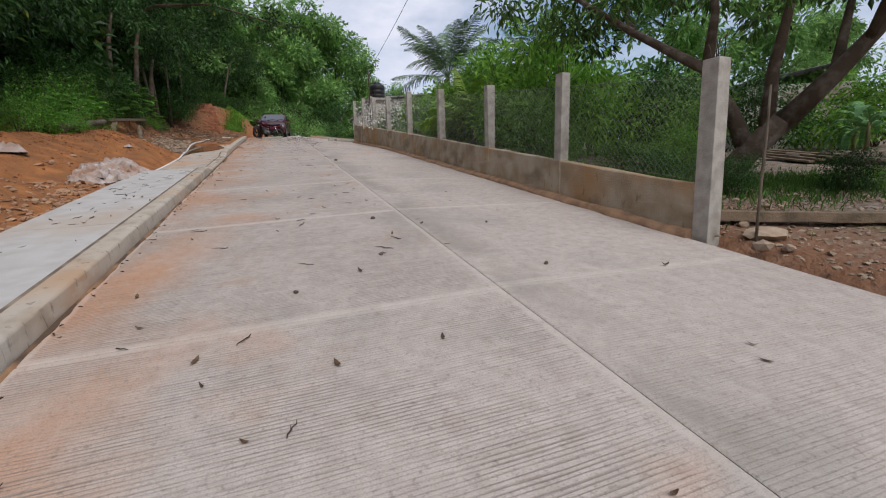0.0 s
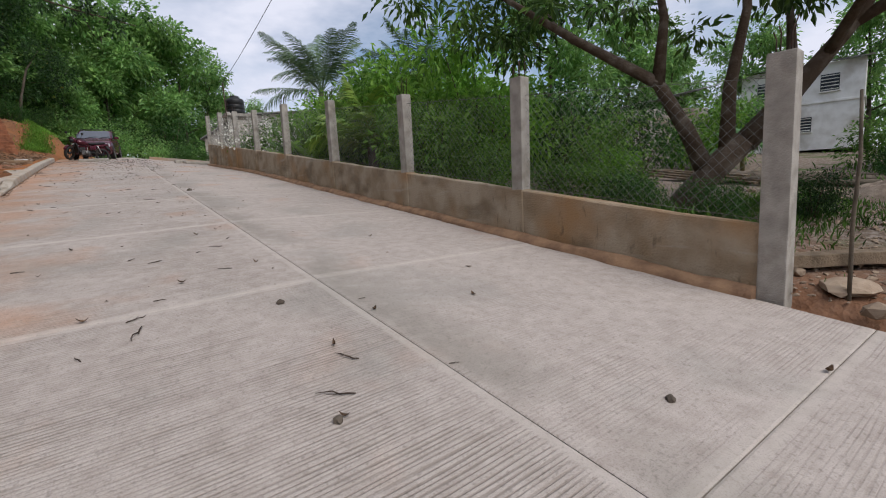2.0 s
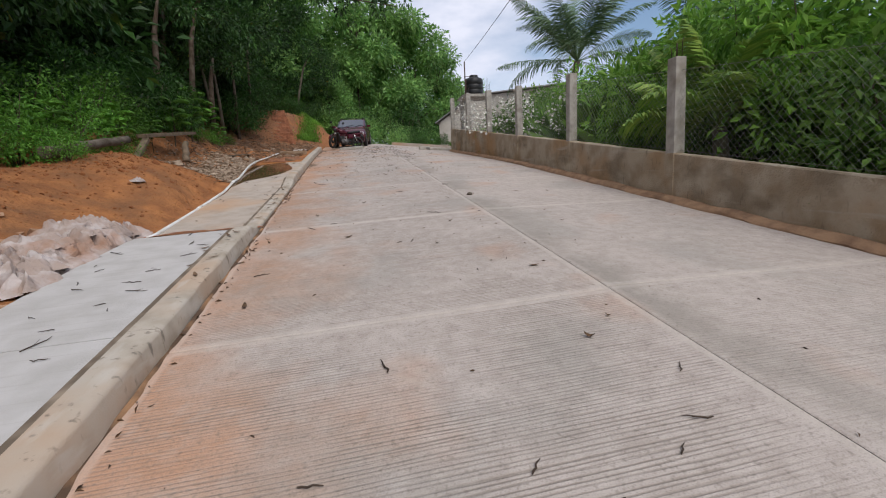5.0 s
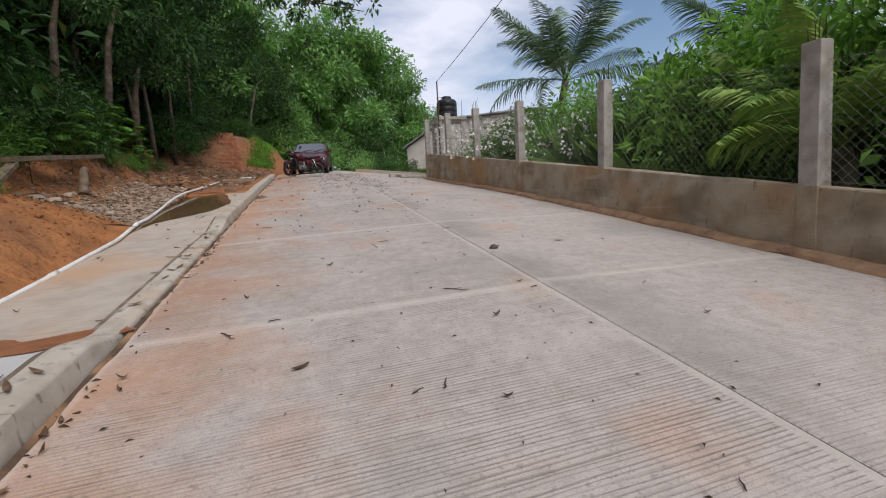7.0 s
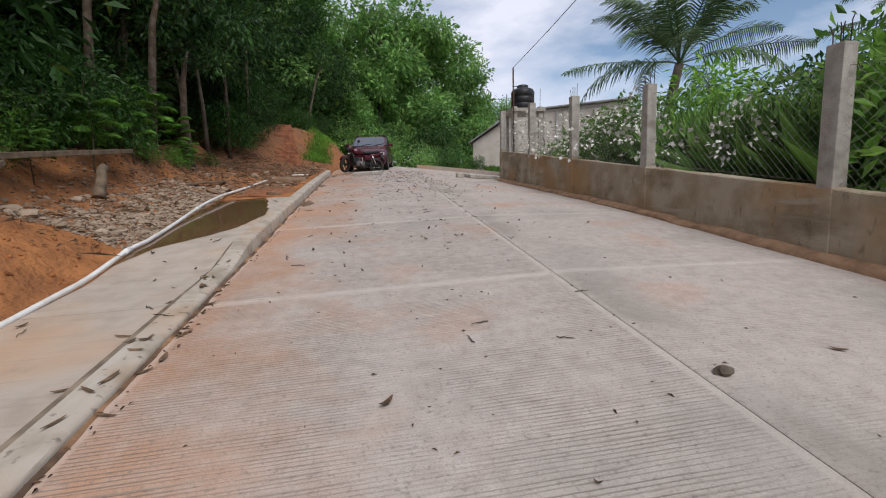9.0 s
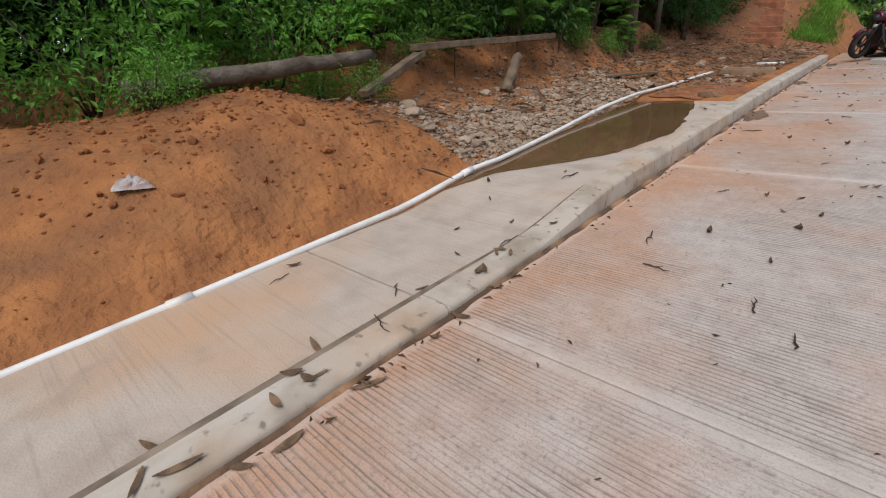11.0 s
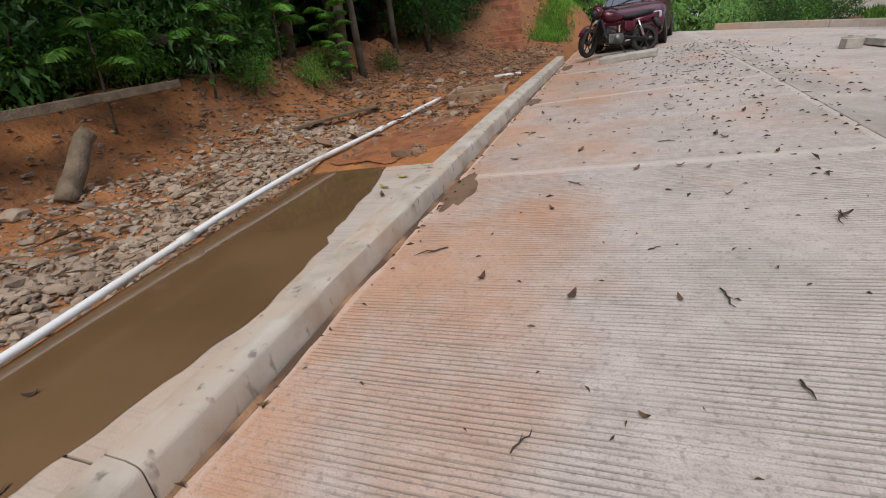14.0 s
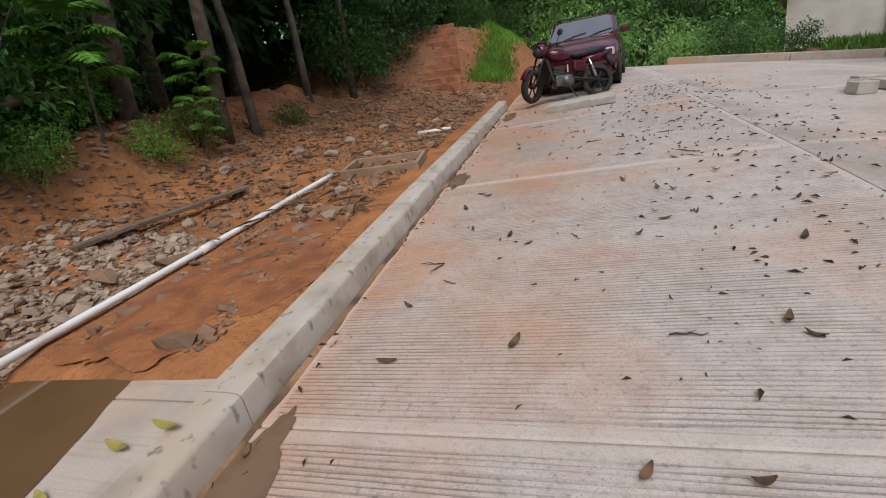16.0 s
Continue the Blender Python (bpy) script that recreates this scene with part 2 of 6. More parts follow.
CONC_POST = mat("post_concrete", (0.42, 0.39, 0.35), 0.9, (0.27, 0.25, 0.22), 7.0, 8.0, (0.4, 0.75), 0.5, 70.0, third=(0.22, 0.19, 0.15), third_scale=2.5, third_mix=(0.55, 0.75), jitter=0.06)
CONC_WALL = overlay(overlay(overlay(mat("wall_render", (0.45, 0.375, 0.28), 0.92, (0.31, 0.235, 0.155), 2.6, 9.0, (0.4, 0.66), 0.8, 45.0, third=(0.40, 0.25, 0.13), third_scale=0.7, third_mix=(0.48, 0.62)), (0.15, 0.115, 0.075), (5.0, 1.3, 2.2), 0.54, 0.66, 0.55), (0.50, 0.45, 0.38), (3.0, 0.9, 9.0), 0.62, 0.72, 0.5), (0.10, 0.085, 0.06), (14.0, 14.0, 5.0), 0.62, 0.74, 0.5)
CONC_KERB = overlay(overlay(mat("kerb_concrete", (0.46, 0.405, 0.34), 0.9, (0.30, 0.25, 0.19), 3.5, 9.0, (0.46, 0.74), 0.14, 90.0, third=(0.45, 0.29, 0.18), third_scale=0.9, third_mix=(0.5, 0.72)), (0.10, 0.085, 0.065), (16.0, 16.0, 6.0), 0.61, 0.70, 0.65), (0.55, 0.52, 0.47), (7.0, 2.0, 7.0), 0.56, 0.7, 0.5)
CONC_FRESH = overlay(mat("fresh_concrete", (0.52, 0.50, 0.485), 0.85, (0.44, 0.42, 0.40), 4.0, 8.0, (0.4, 0.7), 0.3, 80.0, third=(0.47, 0.39, 0.32), third_scale=0.5, third_mix=(0.56, 0.76)), (0.33, 0.30, 0.27), (1.2, 46.0, 1.0), 0.56, 0.7, 0.3)
CONC_WALK = overlay(overlay(mat("walk_concrete", (0.47, 0.405, 0.345), 0.85, (0.39, 0.325, 0.27), 4.0, 8.0, (0.4, 0.7), 0.3, 80.0, third=(0.50, 0.33, 0.215), third_scale=0.6, third_mix=(0.5, 0.7)), (0.30, 0.25, 0.20), (1.2, 46.0, 1.0), 0.54, 0.68, 0.35), (0.29, 0.235, 0.185), (2.5, 2.5, 2.5), 0.60, 0.68, 0.35)
MUD = mat("wet_mud", (0.33, 0.13, 0.055), 0.45, (0.22, 0.085, 0.04), 6.0, 8.0, (0.4, 0.65), 0.7, 25.0, spec=0.4)
STEEL = mat("rusty_bar", (0.10, 0.06, 0.045), 0.8, (0.05, 0.04, 0.035), 20.0, metal=0.4)
WIRE = mat("galvanised_wire", (0.27, 0.275, 0.265), 0.6, (0.16, 0.15, 0.14), 8.0, metal=0.3)
BARK = mat("bark", (0.085, 0.06, 0.042), 0.95, (0.17, 0.14, 0.11), 5.0, 8.0, (0.45, 0.7), 0.9, 22.0)
PALE_BARK = mat("pale_bark", (0.15, 0.125, 0.095), 0.95, (0.07, 0.058, 0.043), 4.0, 8.0, (0.4, 0.7), 0.8, 18.0)
# wide swing in LEAF_FOREST, LEAF_NEAR, LEAF_SHRUB paints lit clumps and dark gaps
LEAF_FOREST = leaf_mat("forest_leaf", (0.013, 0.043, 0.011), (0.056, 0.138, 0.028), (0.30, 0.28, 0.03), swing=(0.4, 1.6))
LEAF_BUSH = leaf_mat("bush_leaf", (0.08, 0.19, 0.035), (0.24, 0.41, 0.085), clear=0.5)
LEAF_NEAR = leaf_mat("broad_leaf", (0.06, 0.17, 0.022), (0.19, 0.42, 0.06), clear=0.35, swing=(0.3, 1.6))
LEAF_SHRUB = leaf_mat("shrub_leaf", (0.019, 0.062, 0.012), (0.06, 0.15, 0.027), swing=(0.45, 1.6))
LEAF_FAR = leaf_mat("far_leaf", (0.12, 0.27, 0.075), (0.29, 0.48, 0.135), clear=0.4)
LEAF_BRIGHT = leaf_mat("bright_leaf", (0.10, 0.25, 0.032), (0.27, 0.48, 0.075), clear=0.5)
LEAF_MANGO = leaf_mat("mango_leaf", (0.032, 0.08, 0.018), (0.11, 0.20, 0.036))
LEAF_PALM = leaf_mat("palm_leaf", (0.06, 0.12, 0.055), (0.15, 0.23, 0.10))
LEAF_YPALM = leaf_mat("young_palm_leaf", (0.11, 0.24, 0.04), (0.30, 0.42, 0.08))
LEAF_BANANA = leaf_mat("banana_leaf", (0.06, 0.17, 0.05), (0.16, 0.31, 0.10))
GRASS = leaf_mat("grass_blade", (0.05, 0.13, 0.02), (0.13, 0.26, 0.04))
PETAL = mat("white_petal", (0.75, 0.74, 0.70), 0.7, (0.6, 0.6, 0.52), 5.0)
GROUND = ground_mat()

# ---- shape of the land ----
KERB, WALL, MID = -1.25, 4.89, 1.9
J0, JS = 1.77, 3.24


def smooth(a, b, v):
    u = min(max((v - a) / (b - a), 0.0), 1.0)
    return u * u * (3 - 2 * u)


def zc(y):
    """Height of the road's middle joint."""
    if y < 24:
        return 0.125 * y
    if y < 31:
        return 3.0 + 0.113 * (y - 24)
    if y < 37:
        u = y - 31
        return 3.791 + 0.113 * u - 0.0040 * u * u
    return 4.325 + 0.02 * (y - 37)


def fall(y):
    return -0.012 - 0.055 * smooth(17, 26, y) - 0.04 * smooth(28, 34, y)


def road_z(x, y):
    return zc(y) + (0.035 * (x - MID) if x < MID else fall(y) * (x - MID))


def bank_foot(y):
    return -6.9 + 2.2 * smooth(14, 18.5, y) - 0.7 * smooth(24, 27, y) + 0.35 * noise.noise((y * 0.7, 2.2, 5.0))


def sunk(y):
    """How far kerb and strip are let down, where vehicles cross them."""
    return 0.125 * smooth(11.1, 11.75, y) * (1 - smooth(15.55, 16.75, y))


def pipe_x(y):
    """Line of the water pipe beside the strip."""
    return float(np.interp(y, (11.6, 14.0, 15.8, 17.0, 18.0, 19.0, 20.0, 21.3, 22.3, 24.8), (-2.60, -2.63, -2.66, -2.63, -2.73, -2.83, -2.92, -2.96, -2.88, -2.70))) - 0.015 * math.sin(y * 1.1)


def rim(y):
    """Where the natural ground begins beside the strip."""
    return -2.76 if y < 11 else pipe_x(y) - 0.07


def land_z(x, y):
    """Height of the natural ground."""
    nz = noise.noise((x * 0.9, y * 0.9, 0.3)) * 0.09 + noise.noise((x * 3.1, y * 3.1, 1.7)) * 0.035
    # red shoulder of earth that comes down to the road past the crest
    foot = -0.9 + 1.7 * smooth(34.5, 38.0, y)
    up = smooth(31.0, 37.5, y) * min(max((foot - x) / 3.4, 0.0), 1.0)
    if up > 0:
        up *= 2.05 + 0.15 * noise.noise((x * 0.8, y * 0.6, 8.0)) + 0.14 * noise.noise((x * 2.6, y * 1.1, 3.0))
    if KERB - 0.1 <= x <= WALL + 0.1 and y < 42:
        return road_z(x, y) - 0.22 + up
    if x < KERB:
        d = rim(y) - x
        zl = zc(y) - 0.11 - 0.9 * sunk(y) * (1 - smooth(0, 1.2, d))
        h = 0.06 + 0.17 * min(max(d, 0), 2.5)
        b = bank_foot(y) - x
        if b > 0:
            h += (0.62 + 0.2 * noise.noise((y * 0.45, 4.2, 0)) + 0.16 * noise.noise((y * 2.1, x * 1.5, 6.0)) - 0.4 * smooth(29.5, 32, y)) * smooth(0, 0.9, b) + 0.07 * min(b, 5)
        # red spoil heap beside the pipe, and a long low one before it
        h += 0.47 * math.exp(-(((x + 4.25) / 1.15) ** 2) - ((y - 15.2) / 1.5) ** 2)
        h += 0.5 * math.exp(-(((x + 5.6) / 1.5) ** 2) - ((y - 11.5) / 3.2) ** 2)
        k = smooth(0.0, 0.5, d)
        if d < 0:
            return zl + up - 0.10 + 0.235 * smooth(21.0, 21.45, y) + (nz * 0.2 if y > 21.5 else 0)
        return zl + up + h * (0.25 + 0.75 * k) + nz * (0.4 + k)
    if x > WALL and 25.9 < y < 41:
        return road_z(min(x, 14), y) - 0.22 + 0.5 * smooth(34.5, 38, y + 0.35 * (x - 6)) * smooth(4.9, 6.5, x)
    if x > WALL and y < 33:
        e = min(x - WALL, 40)
        h = zc(max(y, -6)) * (1 - 0.35 * smooth(2, 14, e)) + 0.35 * smooth(2, 14, e) * 0.3 + 0.07 * smooth(0.0, 1.5, e) - 0.12 * smooth(5, 24, y) + 0.042 * e
        return h + nz * 0.7
    z = road_z(min(max(x, -3), 9), min(y, 60)) - 0.2
    return z + nz + 0.09 * max(y - 44, 0) * (1 if y < 90 else 0) + (4.1 if y >= 90 else 0)


# ---- builders ----


def mesh_of(name, verts, faces, material, smooth_faces=False):
    me = bpy.data.meshes.new(name)
    me.from_pydata(verts, [], faces)
    me.materials.append(material)
    if smooth_faces:
        me.shade_smooth()
    me.update()
    return me


def part(name, bm, material, parent=None, label=""):
    """One mesh object out of a bmesh (or of a ready mesh), under a thing."""
    if isinstance(bm, bmesh.types.BMesh):
        me = bpy.data.meshes.new(name)
        bmesh.ops.recalc_face_normals(bm, faces=bm.faces)
        bm.to_mesh(me)
        bm.free()
        me.materials.append(material)
    else:
        me = bm
    ob = new(name, me)
    ob.parent = parent
    if label:
        ob["label"] = label
    return ob


def box(size, at=(0, 0, 0), bevel=0.01, bm=None, turn=None, segments=2):
    """A bevelled box, added to bm."""
    own = bmesh.new()
    m = Matrix.Translation(at) @ (turn or Matrix()) @ Matrix.Diagonal((*size, 1))
    bmesh.ops.create_cube(own, size=1, matrix=m)
    if bevel:
        bmesh.ops.bevel(own, geom=own.edges[:], offset=bevel, segments=segments, affect="EDGES", profile=0.6)
    if bm is None:
        return own
    me = bpy.data.meshes.new("t")
    own.to_mesh(me)
    own.free()
    bm.from_mesh(me)
    bpy.data.meshes.remove(me)
    return bm


def tube(points, radii, sides=8, bm=None, cap=True):
    """A tube through points with a radius at each."""
    bm = bm or bmesh.new()
    rings = []
    pts = [Vector(p) for p in points]
    for i, p in enumerate(pts):
        d = (pts[min(i + 1, len(pts) - 1)] - pts[max(i - 1, 0)]).normalized()
        a = d.cross(Vector((0, 0, 1)) if abs(d.z) < 0.9 else Vector((1, 0, 0))).normalized()
        b = d.cross(a)
        r = radii[i] if hasattr(radii, "__len__") else radii
        rings.append([bm.verts.new(p + (a * math.cos(2 * math.pi * k / sides) + b * math.sin(2 * math.pi * k / sides)) * r) for k in range(sides)])
    for u, v in zip(rings, rings[1:]):
        for k in range(sides):
            f = bm.faces.new((u[k], u[(k + 1) % sides], v[(k + 1) % sides], v[k]))
            f.smooth = True
    if cap:
        bm.faces.new(rings[0][::-1])
        bm.faces.new(rings[-1])
    return bm


def lathe(profile, sides=24, bm=None, m=None):
    """A turned shape round z from (radius, height) pairs."""
    bm = bm or bmesh.new()
    m = m or Matrix()
    rings = [[bm.verts.new(m @ Vector((r * math.cos(2 * math.pi * k / sides), r * math.sin(2 * math.pi * k / sides), z))) for k in range(sides)] for r, z in profile]
    for u, v in zip(rings, rings[1:]):
        for k in range(sides):
            f = bm.faces.new((u[k], u[(k + 1) % sides], v[(k + 1) % sides], v[k]))
            f.smooth = True
    return bm


def leaves_mesh(name, pos, out, size, material, aspect=0.42, fold=0.25, droop=0.3, spread=0.9):
    """A mesh of many folded leaves at pos, that point roughly along out."""
    n = len(pos)
    d = out + R.normal(0, spread, (n, 3)) * 0.6
    d[:, 2] -= droop
    d /= np.linalg.norm(d, axis=1, keepdims=True) + 1e-9
    up = R.normal(0, 0.5, (n, 3)) + np.array([0, 0, 1.0])
    side = np.cross(d, up)
    side /= np.linalg.norm(side, axis=1, keepdims=True) + 1e-9
    nrm = np.cross(side, d)
    s = (size * R.uniform(0.6, 1.3, n))[:, None]
    v = np.empty((n, 4, 3))
    v[:, 0] = pos
    v[:, 1] = pos + d * s * 0.5 + side * s * aspect * 0.5 + nrm * s * fold * 0.3
    v[:, 2] = pos + d * s - nrm * s * 0.12
    v[:, 3] = pos + d * s * 0.5 - side * s * aspect * 0.5 + nrm * s * fold * 0.3
    b = np.arange(n)[:, None] * 4
    f = np.concatenate([b + np.array([0, 1, 2]), b + np.array([0, 2, 3])], axis=1).reshape(-1, 3)
    return mesh_of(name, v.reshape(-1, 3).tolist(), f.tolist(), material)


def crown_points(blobs, per, shell=0.55):
    """Leaf places and outward ways on uneven blobs (x, y, z, radius, flattening)."""
    P, O = [], []
    for x, y, z, r, fl in blobs:
        k = max(8, int(per * r * r))
        d = R.normal(0, 1, (k, 3))
        d /= np.linalg.norm(d, axis=1, keepdims=True)
        lump = 1 + 0.28 * np.sin(d[:, 0] * 7 + x * 5) * np.sin(d[:, 1] * 6 + y * 3) + 0.15 * np.sin(d[:, 2] * 11 + z)
        q = d * (r * lump * R.uniform(shell, 1.08, k))[:, None]
        q[:, 2] *= fl
        P.append(q + np.array([x, y, z]))
        O.append(d)
    return np.concatenate(P), np.concatenate(O)


def tree(name, height, spread, seed, leaf, leaf_size, per, bark, trunk_r=0.16, low=0.3, limbs=7, label="", category="tree", blob=0.3):
    """A tree: a bent tapered trunk, limbs, and a crown of many leaves on uneven clumps."""
    rnd = random.Random(seed)
    thing = new(name)
    bm = bmesh.new()
    lean = (rnd.uniform(-0.08, 0.08) * height, rnd.uniform(-0.08, 0.08) * height)
    pts = [(lean[0] * u * u + rnd.uniform(-0.06, 0.06), lean[1] * u * u + rnd.uniform(-0.06, 0.06), u * height * 0.85 - 0.25) for u in (0, 0.12, 0.3, 0.5, 0.7, 0.88, 1)]
    tube(pts, [trunk_r * q for q in (1.35, 1.05, 0.9, 0.75, 0.55, 0.35, 0.15)], 9, bm)
    part("trunk", bm, bark, thing)
    blobs = []
    bm = bmesh.new()
    for i in range(limbs):
        u = low + (0.95 - low) * (i + rnd.random() * 0.6) / limbs
        a = i * 2.4 + rnd.uniform(-0.5, 0.5)
        z0 = u * height * 0.85
        reach = spread * (0.55 + 0.5 * rnd.random()) * (1.1 - 0.55 * u)
        p0 = Vector((lean[0] * u * u, lean[1] * u * u, z0))
        p2 = p0 + Vector((math.cos(a) * reach, math.sin(a) * reach, height * rnd.uniform(0.02, 0.16)))
        p1 = (p0 + p2) / 2 + Vector((0, 0, 0.05 * height))
        tube([p0, p1, p2], [trunk_r * 0.45, trunk_r * 0.3, trunk_r * 0.08], 5, bm)
        for w in (0.55, 0.85, 1.05):
            c = p0.lerp(p2, w)
            blobs.append((c.x + rnd.uniform(-0.4, 0.4), c.y + rnd.uniform(-0.4, 0.4), c.z + rnd.uniform(-0.3, 0.5), spread * blob * rnd.uniform(0.6, 1.15), rnd.uniform(0.6, 0.9)))
    blobs.append((lean[0], lean[1], height * 0.9, spread * 0.4, 0.8))
    part("branchwork", bm, bark, thing)
    P, O = crown_points(blobs, per)
    part("crown", leaves_mesh("crown", P, O, leaf_size, leaf), leaf, thing)
    return tagged(thing, label, category)


def bush(name, w, h, seed, leaf, leaf_size, per, label, category="bush", droop=0.3, aspect=0.42):
    """A bush: thin stems from one root and a ragged crown of leaves down to the ground."""
    rnd = random.Random(seed)
    thing = new(name)
    bm = bmesh.new()
    blobs = []
    for i in range(8):
        a, r = i * 2.4, w * 0.5 * math.sqrt((i + 0.5) / 8)
        top = Vector((math.cos(a) * r, math.sin(a) * r, h * rnd.uniform(0.45, 0.95)))
        tube([(0, 0, -0.1), top * 0.5 + Vector((0, 0, 0.1)), top], [0.025, 0.018, 0.006], 4, bm)
        blobs.append((top.x, top.y, top.z * 0.9, w * rnd.uniform(0.2, 0.3), 0.9))
        blobs.append((top.x * 1.1, top.y * 1.1, top.z * 0.45, w * rnd.uniform(0.18, 0.28), 1.0))
    part("stem", bm, BARK, thing)
    P, O = crown_points(blobs, per, 0.35)
    P[:, 2] = np.maximum(P[:, 2], 0.03)
    part("foliage", leaves_mesh("foliage", P, O, leaf_size, leaf, aspect=aspect, droop=droop), leaf, thing)
    return tagged(thing, label, category)


def at_ground(x, y, dz=-0.03):
    return (x, y, land_z(x, y) + dz)


def placed(ob, x, y, yaw=0.0, s=1.0, dz=-0.03):
    """Sets a thing on the land."""
    ob.matrix_basis = Matrix.Translation(at_ground(x, y, dz)) @ Matrix.Rotation(yaw, 4, "Z") @ Matrix.Diagonal((s, s, s, 1))
    return ob


def repeat(ob, x, y, yaw=0.0, s=1.0, dz=-0.03, tall=1.0):
    c = copy_thing(ob, Matrix())
    c.matrix_basis = Matrix.Translation(at_ground(x, y, dz)) @ Matrix.Rotation(yaw, 4, "Z") @ Matrix.Diagonal((s, s, s * tall, 1))
    return c


# ---- ground ----


def axis(parts):
    out = []
    for a, b, step in parts:
        k = max(1, round((b - a) / step))
        out += [a + (b - a) * i / k for i in range(k)]
    return out + [parts[-1][1]]


gx = axis([(-400, -60, 60), (-60, -20, 4), (-20, -8, 0.6), (-8, -3.2, 0.13), (-3.2, -2.5, 0.06), (-2.5, -1.2, 0.3), (-1.2, 4.9, 1.5), (4.9, 9, 0.3), (9, 30, 0.8), (30, 60, 5), (60, 400, 60)])
gy = axis([(-400, -40, 60), (-40, -8, 2), (-8, 8, 0.4), (8, 30, 0.18), (30, 44, 0.22), (44, 100, 3), (100, 500, 60)])
gv = [(x, y, land_z(x, y)) for y in gy for x in gx]
nx = len(gx)
gf = [(j * nx + i, j * nx + i + 1, (j + 1) * nx + i + 1, (j + 1) * nx + i) for j in range(len(gy) - 1) for i in range(nx - 1)]
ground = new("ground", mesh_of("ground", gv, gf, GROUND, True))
tagged(ground, "red earth bank, gravelly yard and forest floor", "ground", kind="structure")

# ---- road of cast slabs ----
road = tagged(new("road"), "pale brushed concrete road with red soil stains", "road", kind="structure")
LX, RX = MID - KERB, WALL - 0.06 - MID
SLAB_L = slab_mat("slab_concrete", LX / 2, JS / 2)


def road_slab(x0, x1, y0, y1):
    """One slab with softly broken edges, that follows the road's fall."""
    cx, cy = (x0 + x1) / 2, (y0 + y1) / 2
    x0, x1, y0, y1 = x0 + 0.003, x1 - 0.003, y0 + 0.003, y1 - 0.003
    xs = [x0, x0 + 0.012, x0 + (x1 - x0) / 3, x0 + (x1 - x0) * 2 / 3, x1 - 0.012, x1]
    ys = [y0, y0 + 0.012, y0 + (y1 - y0) / 3, y0 + (y1 - y0) * 2 / 3, y1 - 0.012, y1]
    c0 = road_z(cx, cy)
    v, f = [], []
    for j, y in enumerate(ys):
        for i, x in enumerate(xs):
            edge = i in (0, 5) or j in (0, 5)
            v.append((x - cx, y - cy, road_z(x, y) - c0 - (0.005 if edge else 0)))
    for j in range(5):
        for i in range(5):
            f.append((j * 6 + i, j * 6 + i + 1, (j + 1) * 6 + i + 1, (j + 1) * 6 + i))
    rim = [0, 1, 2, 3, 4, 5, 11, 17, 23, 29, 35, 34, 33, 32, 31, 30, 24, 18, 12, 6]
    base = len(v)
    v += [(v[k][0], v[k][1], v[k][2] - 0.16) for k in rim]
    f += [(rim[k], base + k, base + (k + 1) % 20, rim[(k + 1) % 20]) for k in range(20)]
    ob = new("slab", mesh_of("slab", v, f, SLAB_L))
    ob.location = (cx, cy, c0)
    ob.parent = road


for k in range(-5, 13):
    y0 = J0 + JS * k
    road_slab(KERB, MID, y0, y0 + JS)
    road_slab(MID, WALL - 0.06 if y0 < 25 else 5.4, y0 + 0.05, y0 + JS + 0.05)
# the branch that bends away past the wall's end
for k in range(3):
    for j in range(4):
        road_slab(5.4 + 2.6 * k, 8.0 + 2.6 * k, 26.2 + 3.0 * j, 29.2 + 3.0 * j)


def ribbon(name, profile, y0, y1, step, zfun, material, wob=0.0, seed=0.0, parent=None, shift=None):
    """A long piece along y, with a cross-section of (x, height) pairs over zfun; ends are closed."""
    k = max(2, round((y1 - y0) / step))
    v, f = [], []
    m = len(profile)
    for j in range(k + 1):
        y = y0 + (y1 - y0) * j / k
        for i, (x, h) in enumerate(profile):
            w = wob * noise.noise((x * 3 + seed, y * 1.7, h * 4)) + wob * 0.5 * noise.noise((x * 9, y * 6.0, seed))
            xs = x + (shift(x, y) if shift else 0.0)
            v.append((xs + w, y, zfun(xs, y) + h + w * 0.7))
    for j in range(k):
        for i in range(m - 1):
            f.append((j * m + i, j * m + i + 1, (j + 1) * m + i + 1, (j + 1) * m + i))
    f.append(tuple(range(m))[::-1])
    f.append(tuple(k * m + i for i in range(m)))
    me = mesh_of(name, v, f, material, True)
    me.set_sharp_from_angle(angle=radians(38))
    ob = new(name, me)
    ob.parent = parent
    return ob


def zkerb(x, y):
    return zc(y) - 0.11


# kerb: full height, let down to a low rounded sill at the crossing
kprof = [(KERB + 0.02, -0.2), (KERB, 0.0), (KERB - 0.012, 0.138), (KERB - 0.02, 0.156), (KERB - 0.04, 0.167), (KERB - 0.09, 0.173), (KERB - 0.2, 0.172), (KERB - 0.214, 0.13), (KERB - 0.22, -0.2)]
kerb = tagged(new("kerb"), "weathered concrete kerb, let down at a crossing", "kerb", kind="structure")
KERB_ENDS = [-14.0, 1.77, 5.01, 8.25, 11.49, 14.73, 17.97, 21.21, 24.45, 27.69, 30.3]
for a, b in zip(KERB_ENDS, KERB_ENDS[1:]):
    rough = 0.007 if b < 11 else 0.014
    ribbon("kerb_stone", kprof, a + 0.003, b - 0.003, 0.1, lambda x, y: zkerb(x, y) - sunk(y), CONC_KERB, rough, 1.0, kerb)
